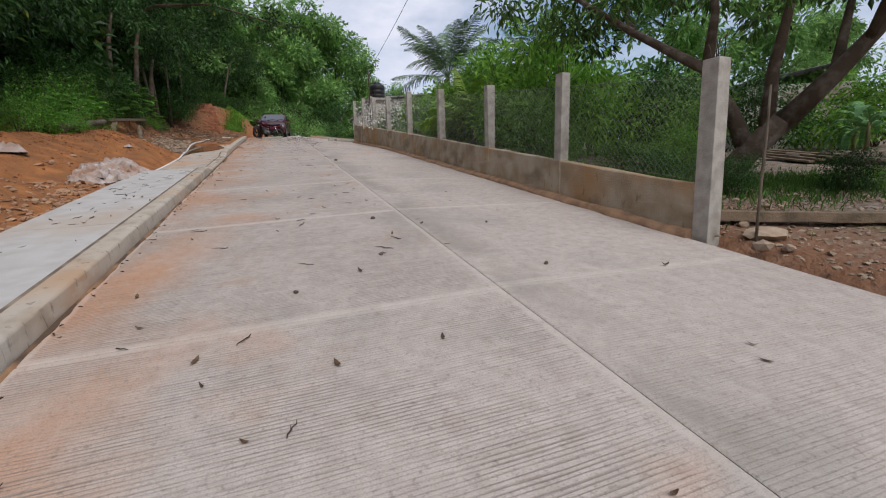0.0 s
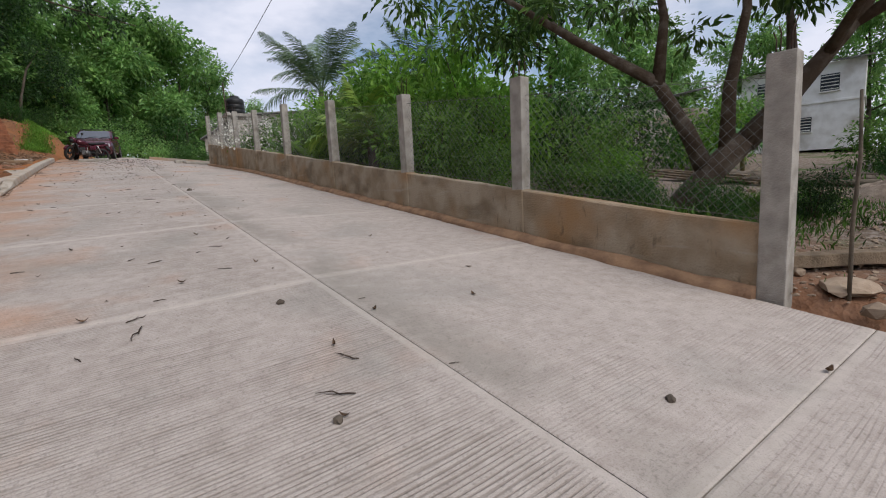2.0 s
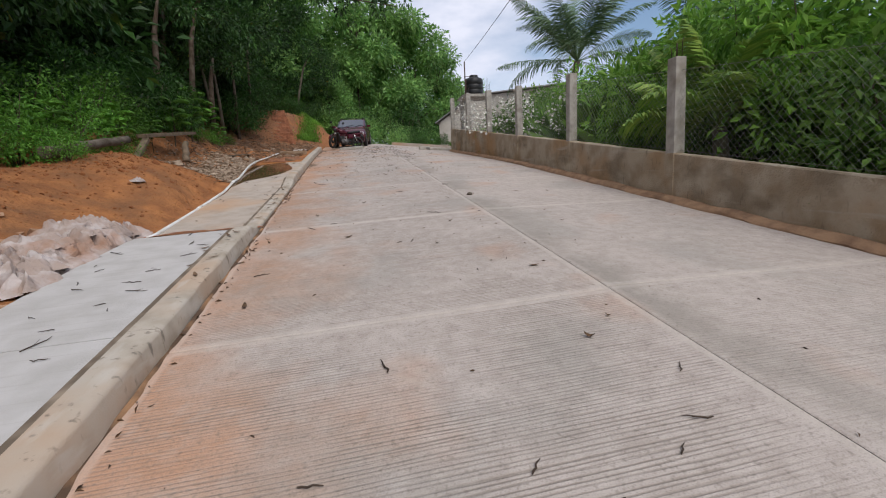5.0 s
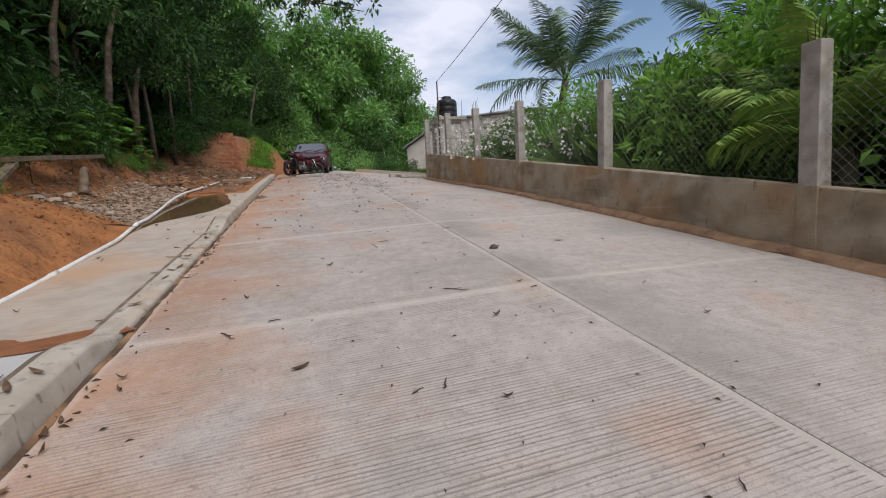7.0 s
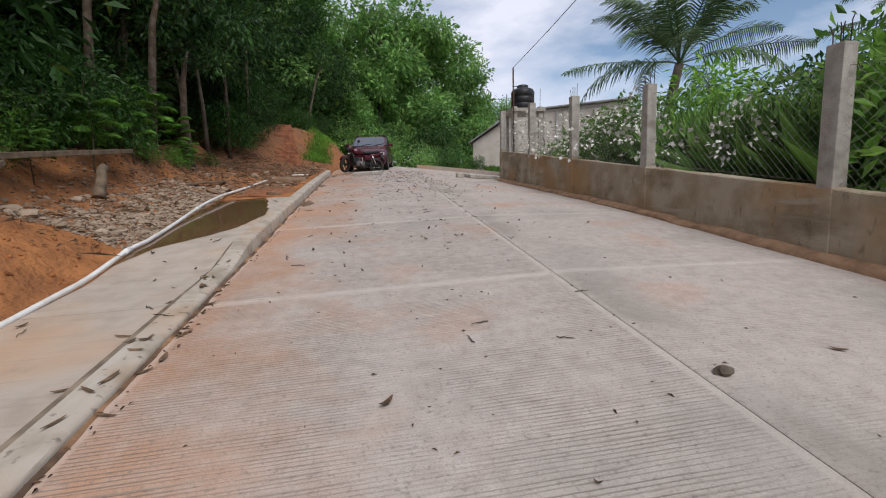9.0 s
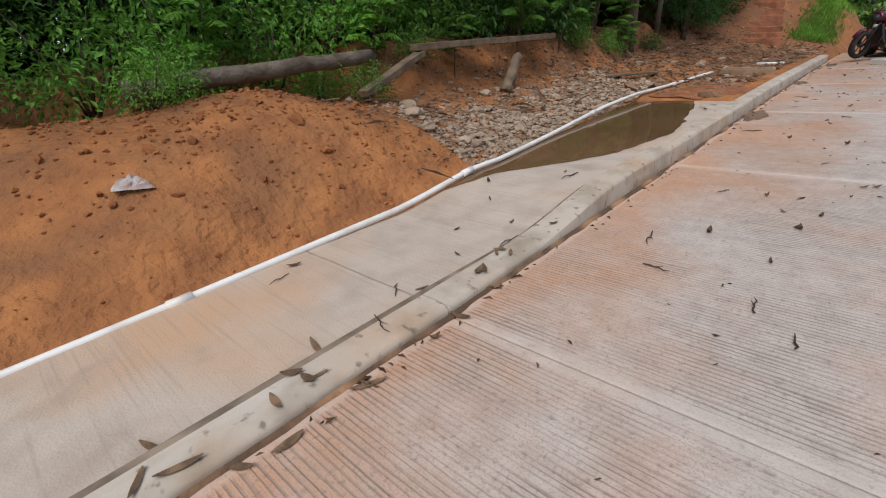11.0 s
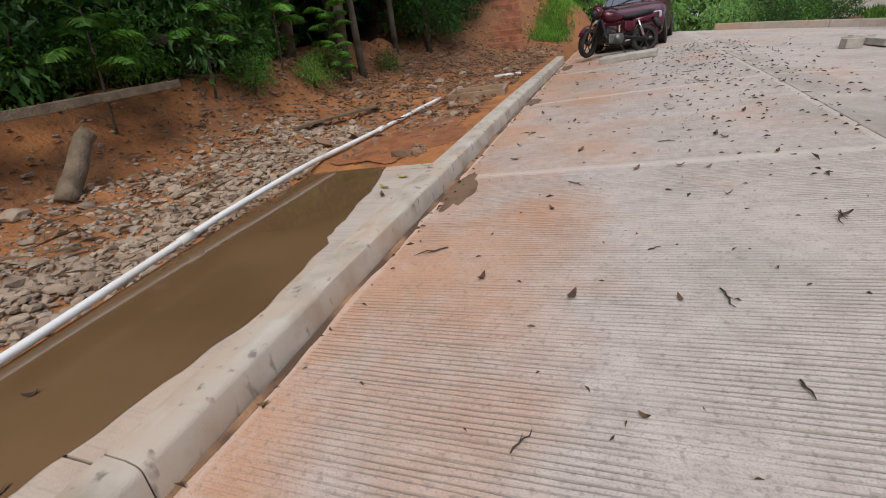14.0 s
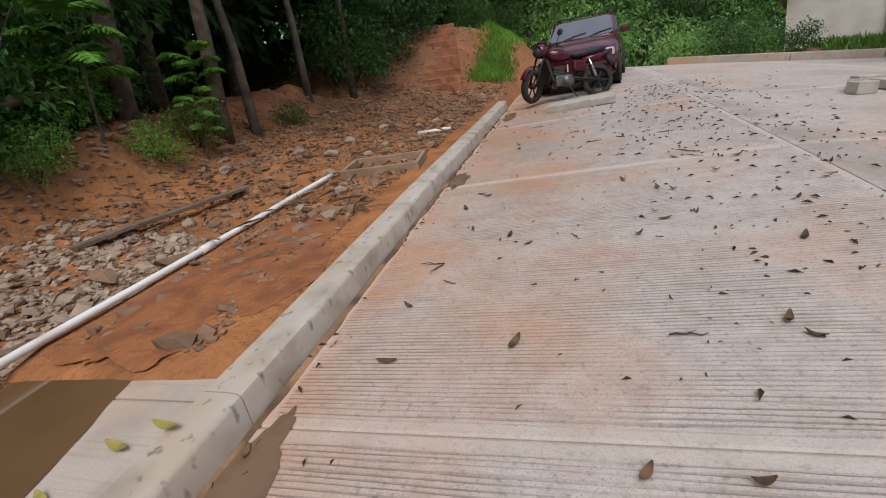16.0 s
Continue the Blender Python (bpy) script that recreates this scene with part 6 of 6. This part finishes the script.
grass("cane_grass", 3800, lambda g: (g.uniform(6.5, 8.0), g.uniform(15.4, 20.5)), 1.5, LEAF_BUSH, "tall cane grass behind the fence", 8, aspect=0.04)


def sapling(h, seed, leaf):
    """A thin sapling with feather leaves."""
    t = new("sapling")
    q = random.Random(seed)
    part("stem", tube([(0, 0, -0.1), (0.05, 0.02, h * 0.5), (0.0, 0.08, h)], [0.02, 0.014, 0.006], 6), PALE_BARK, t)
    shape = frond_mesh("leaf_spray", 0.75, leaf, 0.5, 0.16, seed)
    for i in range(10):
        ob = part("leaf_spray", shape, leaf, t)
        ob.matrix_basis = Matrix.Translation((0.02, 0.04, h * (0.45 + 0.055 * i))) @ Matrix.Rotation(i * 2.4, 4, "Z") @ Matrix.Rotation(q.uniform(-0.3, 0.3), 4, "Y") @ Matrix.Diagonal((0.9, 1.6, 1, 1))
    return tagged(t, "thin sapling with feathery leaves on the bank", "sapling", "saplings on the bank")


sa = sapling(1.5, 61, LEAF_NEAR)
placed(sa, -5.15, 22.4)
for i, (x, y, s) in enumerate(((-5.2, 20.9, 1.0), (-5.35, 24.2, 1.1), (-5.3, 17.6, 0.8), (-5.5, 26.2, 0.9), (-5.2, 19.2, 0.6), (-5.6, 15.4, 0.8), (-5.0, 25.4, 0.6))):
    repeat(sa, x, y, i * 1.1, s)
for i, (x, y, s) in enumerate(((-5.25, 23.3, 0.34), (-5.1, 24.7, 0.3), (-5.0, 17.2, 0.3), (-5.3, 25.6, 0.36), (-5.6, 21.2, 0.4), (-4.9, 14.6, 0.3), (-5.7, 13.2, 0.5), (-5.4, 28.4, 0.3))):
    repeat(bn, x, y, i * 0.9, s)
# bare trunks at the forest's edge
for i, (x, y, h, lx) in enumerate(((-5.5, 26.4, 3.5, 0.3), (-5.6, 27.4, 4.0, -0.3), (-5.8, 25.0, 4.5, 0.5), (-5.9, 30.0, 4.5, -0.2), (-5.6, 31.8, 5.0, 0.1), (-5.2, 33.6, 5.0, 0.25), (-6.3, 23.0, 4.5, 0.4), (-3.4, 41.0, 5.0, 1.2))):
    tk = new("thin_tree")
    part("trunk", tube([(0, 0, -0.2), (lx * 0.3, 0.05, h * 0.4), (lx * 0.7, -0.05, h * 0.75), (lx * 1.3, 0, h)], [0.15, 0.11, 0.09, 0.04] if i in (0, 2, 6) else [0.10, 0.075, 0.06, 0.03], 8), PALE_BARK if i % 2 else BARK, tk)
    P, O = crown_points([(lx * 1.3 + math.cos(k * 2.1) * 0.8, math.sin(k * 2.1) * 0.8, h + 0.4 * (k % 3) - 0.3, 0.7, 0.7) for k in range(7)], 230, 0.3)
    part("crown", leaves_mesh("crown", P, O, 0.18, LEAF_FOREST), LEAF_FOREST, tk)
    tagged(placed(tk, x, y), "slender tree with a bare pale trunk on the bank", "tree", "slender trees")
repeat(bb, 5.3, 37.6, 0.3, 0.65), repeat(ba, 6.5, 36.6, 1.2, 0.5), repeat(fs, 4.2, 39.5, 2.0, 0.8)
# tree whose long limb hangs over the road
ov = new("overhanging_tree")
part("trunk", tube([(-7.8, 27.5, land_z(-7.8, 27.5) - 0.2), (-7.5, 27.3, 6.5), (-7.0, 27.0, 9.0), (-6.6, 26.8, 11.5)], [0.2, 0.16, 0.13, 0.05], 9), BARK, ov)
reach = [Vector(p) for p in ((-7.1, 27.05, 8.6), (-4.6, 25.6, 9.6), (-2.0, 24.4, 9.5), (0.4, 23.6, 8.7), (2.3, 23.2, 8.3))]
part("limb", tube(reach, [0.09, 0.07, 0.05, 0.03, 0.012], 7), BARK, ov)
bl = []
for k in range(26):
    u = 0.6 + 3.4 * k / 25
    p = reach[int(u)].lerp(reach[min(int(u) + 1, 4)], u - int(u))
    bl.append((p.x + 0.5 * math.sin(k * 2.3), p.y + 0.6 * math.cos(k * 1.7), p.z + 0.25 * math.sin(k * 3.1) + (0.5 if u < 2 else 0), 0.75 - 0.13 * u, 0.7))
for k in range(12):
    bl.append((-6.6 + 1.6 * math.sin(k * 2.4), 26.8 + 1.6 * math.cos(k * 2.4), 9.8 + 0.25 * k, 0.9, 0.75))
P, O = crown_points(bl, 330, 0.2)
part("crown", leaves_mesh("crown", P, O, 0.2, LEAF_FOREST, droop=0.6), LEAF_FOREST, ov)
tagged(ov, "forest tree with a long leafy limb over the road", "tree")
# white flowers in the bushes by the fence
P, O = crown_points([(5.9 + 0.9 * math.sin(k * 1.9), 17.0 + 0.62 * k, wall_top(17.0 + 0.62 * k) + 0.55 + 0.3 * math.sin(k * 2.7), 0.45, 0.9) for k in range(14)], 620, 0.8)
fl = tagged(new("white_flowers", leaves_mesh("white_flowers", P, O, 0.085, PETAL, aspect=0.9)), "clusters of small white flowers on the fence bushes", "flowers", kind="stuff")

# ---- buildings and the water tank ----
PLASTER = mat("white_plaster", (0.74, 0.74, 0.72), 0.9, (0.60, 0.59, 0.56), 2.0, 8.0, (0.4, 0.7), 0.2, 30.0, third=(0.40, 0.36, 0.31), third_scale=0.6, third_mix=(0.55, 0.75))
CREAM = mat("cream_wall", (0.55, 0.51, 0.46), 0.9, (0.44, 0.40, 0.35), 1.5, 8.0, (0.4, 0.7), 0.25, 30.0, third=(0.26, 0.20, 0.16), third_scale=0.7, third_mix=(0.52, 0.7))
TIN = mat("tin_roof", (0.33, 0.33, 0.34), 0.5, (0.24, 0.20, 0.17), 3.0, 8.0, (0.45, 0.7), metal=0.4)
DARKWIN = mat("dark_window", (0.05, 0.06, 0.075), 0.15, (0.03, 0.035, 0.04), 4.0)
TANK = mat("black_tank", (0.014, 0.014, 0.016), 0.4, (0.03, 0.03, 0.03), 6.0)


def house(w, d, h1, h2, label, wallmat, rise=0.9):
    """A two-storey house with a ledge, windows and a corrugated lean roof; front towards -y."""
    t = new("house")
    part("wall", box((w, d, h1 + h2), (0, 0, (h1 + h2) / 2 - 0.3), 0.02), wallmat, t)
    part("ledge", box((w + 0.16, d + 0.16, 0.14), (0, 0, h1 - 0.3), 0.02), wallmat, t)
    bm = bmesh.new()
    n = 40
    lo, hi = [], []
    for i in range(n + 1):
        x = -w / 2 - 0.35 + (w + 0.7) * i / n
        z = h1 + h2 - 0.28 + 0.03 * (i % 2)
        lo.append(bm.verts.new((x, -d / 2 - 0.5, z)))
        hi.append(bm.verts.new((x, d / 2 + 0.4, z + rise)))
    for i in range(n):
        bm.faces.new((lo[i], lo[i + 1], hi[i + 1], hi[i]))
    bmesh.ops.solidify(bm, geom=bm.faces[:], thickness=0.03)
    part("roof", bm, TIN, t)
    for x, z, a, b in ((-w * 0.28, h1 + h2 * 0.35, 0.9, 1.0), (w * 0.24, h1 + h2 * 0.35, 0.9, 1.0), (w * 0.05, h1 * 0.45, 0.8, 0.9)):
        win = part("window", box((a, 0.05, b), (x, -d / 2 - 0.012, z), 0.01), DARKWIN, t)
        for k in range(5):
            part("louvre", box((a - 0.06, 0.03, 0.05), (x, -d / 2 - 0.05, z - b * 0.4 + b * 0.2 * k), 0.004, None, Matrix.Rotation(0.5, 4, "X")), wallmat, win)
        part("window_sill", box((a + 0.14, 0.14, 0.06), (x, -d / 2 - 0.06, z - b / 2 - 0.03), 0.008), wallmat, t)
    return tagged(t, label, "house")


h = house(6.2, 5.0, 2.9, 2.3, "two-storey white plastered house with a tin roof behind the yard", PLASTER)
h.matrix_basis = Matrix.Translation((39.0, 11.5, land_z(39.0, 11.5) + 0.3)) @ Matrix.Rotation(radians(-80), 4, "Z")
h = house(6.0, 4.0, 2.0, 0.6, "low grey house with a tin roof among the trees", CREAM)
h.matrix_basis = Matrix.Translation((21.5, 13.8, 1.9)) @ Matrix.Rotation(radians(-118), 4, "Z")


def bend_house():
    """A cream-walled shed at the bend, with pilasters and a sloping roof line."""
    t = new("shed")
    bm = bmesh.new()
    a = [bm.verts.new(p) for p in ((0, 0, -0.6), (9, 0, -0.6), (9, 0, 3.6), (2.6, 0, 3.3), (0, 0, 1.7))]
    b = [bm.verts.new((v.co.x, 4.0, v.co.z)) for v in a]
    bm.faces.new(a[::-1])
    bm.faces.new(b)
    for k in range(5):
        bm.faces.new((a[k], a[(k + 1) % 5], b[(k + 1) % 5], b[k]))
    part("wall", bm, CREAM, t)
    for x in (2.5, 4.4, 5.5, 7.2):
        part("pilaster", box((0.26, 0.1, 3.9), (x, -0.045, 1.32), 0.01), CREAM, t)
    for x in (3.55, 5.0):
        part("downpipe", tube([(x, -0.07, -0.4), (x, -0.07, 3.2)], 0.05, 8), TIN, t)
    rf = part("roof", box((3.4, 4.6, 0.06), (1.2, 2.0, 2.56), 0.01, None, Matrix.Rotation(-0.555, 4, "Y")), TIN, t)
    part("roof_slab", box((6.8, 4.6, 0.08), (5.95, 2.0, 3.55), 0.01, None, Matrix.Rotation(-0.047, 4, "Y")), TIN, t)
    part("plinth", box((9.0, 0.08, 0.5), (4.5, -0.035, -0.2), 0.02), mat("rusty_plinth", (0.30, 0.17, 0.10), 0.95, (0.4, 0.3, 0.22), 2.0, 8.0, (0.4, 0.65), 0.4, 25.0), t)
    return tagged(t, "cream walled shed with a sloping roof behind the far kerb", "shed")


bh = bend_house()
bh.matrix_basis = Matrix.Translation((6.8, 38.2, 4.05)) @ Matrix.Rotation(radians(-22), 4, "Z")
# far kerb round the bend
fk = tagged(new("kerb_bend"), "pale concrete kerb round the outside of the bend", "kerb", kind="structure")
arc = [Vector((3.2, 37.2, 0)), Vector((4.4, 36.2, 0)), Vector((5.8, 35.0, 0)), Vector((7.4, 34.1, 0)), Vector((9.4, 33.5, 0)), Vector((12, 33.2, 0)), Vector((15, 33.0, 0))]
for a, b in zip(arc, arc[1:]):
    m = (a + b) / 2
    L = (b - a).length
    k = part("kerb_stone", box((L + 0.02, 0.2, 0.42), (0, 0, 0), 0.02), CONC_WALK, fk)
    za, zb = road_z(a.x, a.y), road_z(b.x, b.y)
    k.matrix_basis = Matrix.Translation((m.x, m.y, (za + zb) / 2 + 0.0)) @ Matrix.Rotation(math.atan2(b.y - a.y, b.x - a.x), 4, "Z") @ Matrix.Rotation(-math.atan2(zb - za, L), 4, "Y")
# tank on its tower beside the fence
tw = new("tank_tower")
for x, y in ((-0.6, -0.6), (0.6, -0.6), (0.6, 0.6), (-0.6, 0.6)):
    part("column", box((0.2, 0.2, 3.4), (x, y, 1.4), 0.015), CONC_POST, tw)
    part("rebar", tube([(x, y, 3.0), (x + 0.02, y, 3.9)], 0.01, 5), STEEL, tw)
part("deck", box((1.6, 1.6, 0.15), (0, 0, 2.95), 0.015), CONC_POST, tw)
part("infill_wall", box((1.0, 0.12, 2.9), (0, -0.55, 1.2), 0.01), CREAM, tw)
tagged(tw, "concrete tower with bare rebar that carries the tank", "tower")
TZ = 3.45
tw.matrix_basis = Matrix.Translation((7.5, 31.2, TZ - 0.1))
tk = new("water_tank")
part("barrel", lathe([(0.001, 0), (0.5, 0), (0.53, 0.04), (0.53, 0.28), (0.515, 0.3), (0.53, 0.32), (0.53, 0.56), (0.515, 0.58), (0.53, 0.6), (0.53, 0.82), (0.47, 0.93), (0.25, 1.02), (0.24, 1.03)], 32), TANK, tk)
part("lid", lathe([(0.25, 1.0), (0.26, 1.1), (0.2, 1.14), (0.001, 1.15)], 24), TANK, tk)
tk.matrix_basis = Matrix.Translation((7.5, 31.2, TZ + 2.93))
tagged(tk, "black ribbed plastic water tank on a concrete tower", "water tank")
pl = new("utility_pole")
part("pole", tube([(0, 0, -0.3), (0, 0, 4.6)], 0.035, 8), STEEL, pl)
part("arm", tube([(-0.05, 0, 3.8), (0.3, 0, 3.82)], 0.015, 6), STEEL, pl)
pl.matrix_basis = Matrix.Translation((6.75, 30.3, TZ))
tagged(pl, "thin steel pole that carries the overhead cable", "pole")
CABLE = mat("cable_black", (0.02, 0.02, 0.02), 0.6, (0.03, 0.03, 0.03), 9.0)
cb = part("overhead_cable", tube([(6.75 + (4.4 - 6.75) * u, 30.3 - 36.0 * u, 8.05 + 1.9 * u - 1.9 * 4 * u * (1 - u) * 0.35) for u in [i / 14 for i in range(15)]], 0.012, 5), CABLE)
tagged(cb, "thin black overhead cable sagging above the road", "cable")


def pavilion():
    """A small open roof on concrete posts with a white panel."""
    t = new("pavilion")
    for x, y in ((-1.4, -1), (1.4, -1), (1.4, 1), (-1.4, 1)):
        part("post", box((0.16, 0.16, 2.3), (x, y, 1.05), 0.012), PLASTER, t)
    part("roof", box((3.4, 2.6, 0.1), (0, 0, 2.25), 0.02), TIN, t)
    part("panel", box((2.2, 0.05, 0.9), (0.1, -1.04, 1.6), 0.01), PLASTER, t)
    return tagged(t, "small open shelter with white posts behind the bushes", "shelter")


pv = pavilion()
pv.matrix_basis = Matrix.Translation((13.6, 16.2, 2.6)) @ Matrix.Rotation(radians(-50), 4, "Z")

# ---- the yard's loose things ----
for i, (a, b, r) in enumerate((((13.6, 6.4), (15.2, 2.6), 0.11), ((13.2, 5.6), (14.4, 2.2), 0.09), ((14.4, 6.6), (15.8, 3.6), 0.12), ((12.9, 6.8), (13.8, 4.4), 0.10), ((14.0, 5.2), (15.5, 2.0), 0.07))):
    za, zb = land_z(*a), land_z(*b)
    lg = log(r, math.dist(a, b), 20 + i, PALE_BARK if i % 2 else LOGWOOD)
    tagged(between(lg, (*a, za + r + 0.02), (*b, zb + r + 0.02)), "long grey felled log lying in the yard", "log", "logs in the yard")
for i in range(7):
    x, y = 12.6 + 0.12 * i, 7.2 - 0.15 * i
    pk = plank(0.2, 0.05, 2.6, 50 + i)
    tagged(between(pk, (x, y - 1.2, land_z(x, y - 1.2) + 0.08 + 0.055 * (i % 4)), (x + 0.6, y + 1.2, land_z(x + 0.6, y + 1.2) + 0.1 + 0.055 * (i % 4))), "grey board of a stack in the yard", "plank", "boards in the yard")
tagged(between(plank(0.22, 0.12, 2.4, 71), (5.4, 2.75, land_z(5.4, 2.75) + 0.1), (7.4, 1.6, land_z(7.4, 1.6) + 0.1)), "old brown beam lying beside the first post", "plank")
fs = lump("flat_stone", 0.26, 77, STONE, 0.3)
tagged(rest(fs, 5.45, 2.1, land_z(5.45, 2.1) + 0.05), "flat pale broken slab beside the first post", "stone")
st = new("tree_stump")
part("bole", tube([(0, 0, -0.1), (0.02, 0, 0.5), (0, 0.03, 0.95)], [0.42, 0.36, 0.34], 14), mat("red_wood", (0.24, 0.10, 0.06), 0.9, (0.14, 0.06, 0.04), 5.0, 8.0, (0.4, 0.65), 0.7, 20.0), st)
for k in range(4):
    part("shoot", tube([(0.3 * math.cos(k * 1.7), 0.3 * math.sin(k * 1.7), 0.6), (0.45 * math.cos(k * 1.7), 0.45 * math.sin(k * 1.7), 1.5), (0.4 * math.cos(k * 1.9), 0.4 * math.sin(k * 1.9), 2.0)], [0.06, 0.045, 0.02], 6), PALE_BARK, st)
tagged(placed(st, 17.4, 1.2), "reddish tree stump with bare shoots in the yard", "stump")
hp = patch("soil_mound", 12.2, 2.9, 1.0, 0.8, land_z, 0.3, mat("grey_earth", (0.30, 0.24, 0.19), 0.95, (0.20, 0.155, 0.12), 6.0, 8.0, (0.4, 0.6), 0.8, 25.0), 31.0, "low heap of grey-brown earth in the yard", "earth heap")
for x, y, h, r in ((5.2, 2.05, 1.7, 0.016), (5.35, -0.2, 1.75, 0.019)):
    sk = part("stake", tube([(0, 0, -0.2), (0.03, 0.02, h * 0.4), (0.02, 0.0, h * 0.7), (0.06, 0.03, h)], [r, r, r * 0.9, r * 0.7], 7), PALE_BARK)
    tagged(placed(sk, x, y), "thin crooked wooden stake standing at the yard's edge", "stake", "stakes")
for x, y, s in ((9.1, -2.7, 0.8), (9.9, -3.4, 1.0), (9.0, -3.8, 0.9)):
    repeat(bb, x, y, x * 2.0, s)
ys = repeat(sa, 14.5, -0.3, 0.5, 0.9)
tagged(ys, "bright green weed standing in the yard", "weed", "weeds")
for i, (x, y, s) in enumerate(((7.2, 3.9, 0.28), (6.3, 4.6, 0.3), (8.8, 3.2, 0.3), (13.8, -2.2, 0.35), (11.8, -3.0, 0.4), (16.5, 3.5, 0.35))):
    repeat(bb, x, y, i, s)
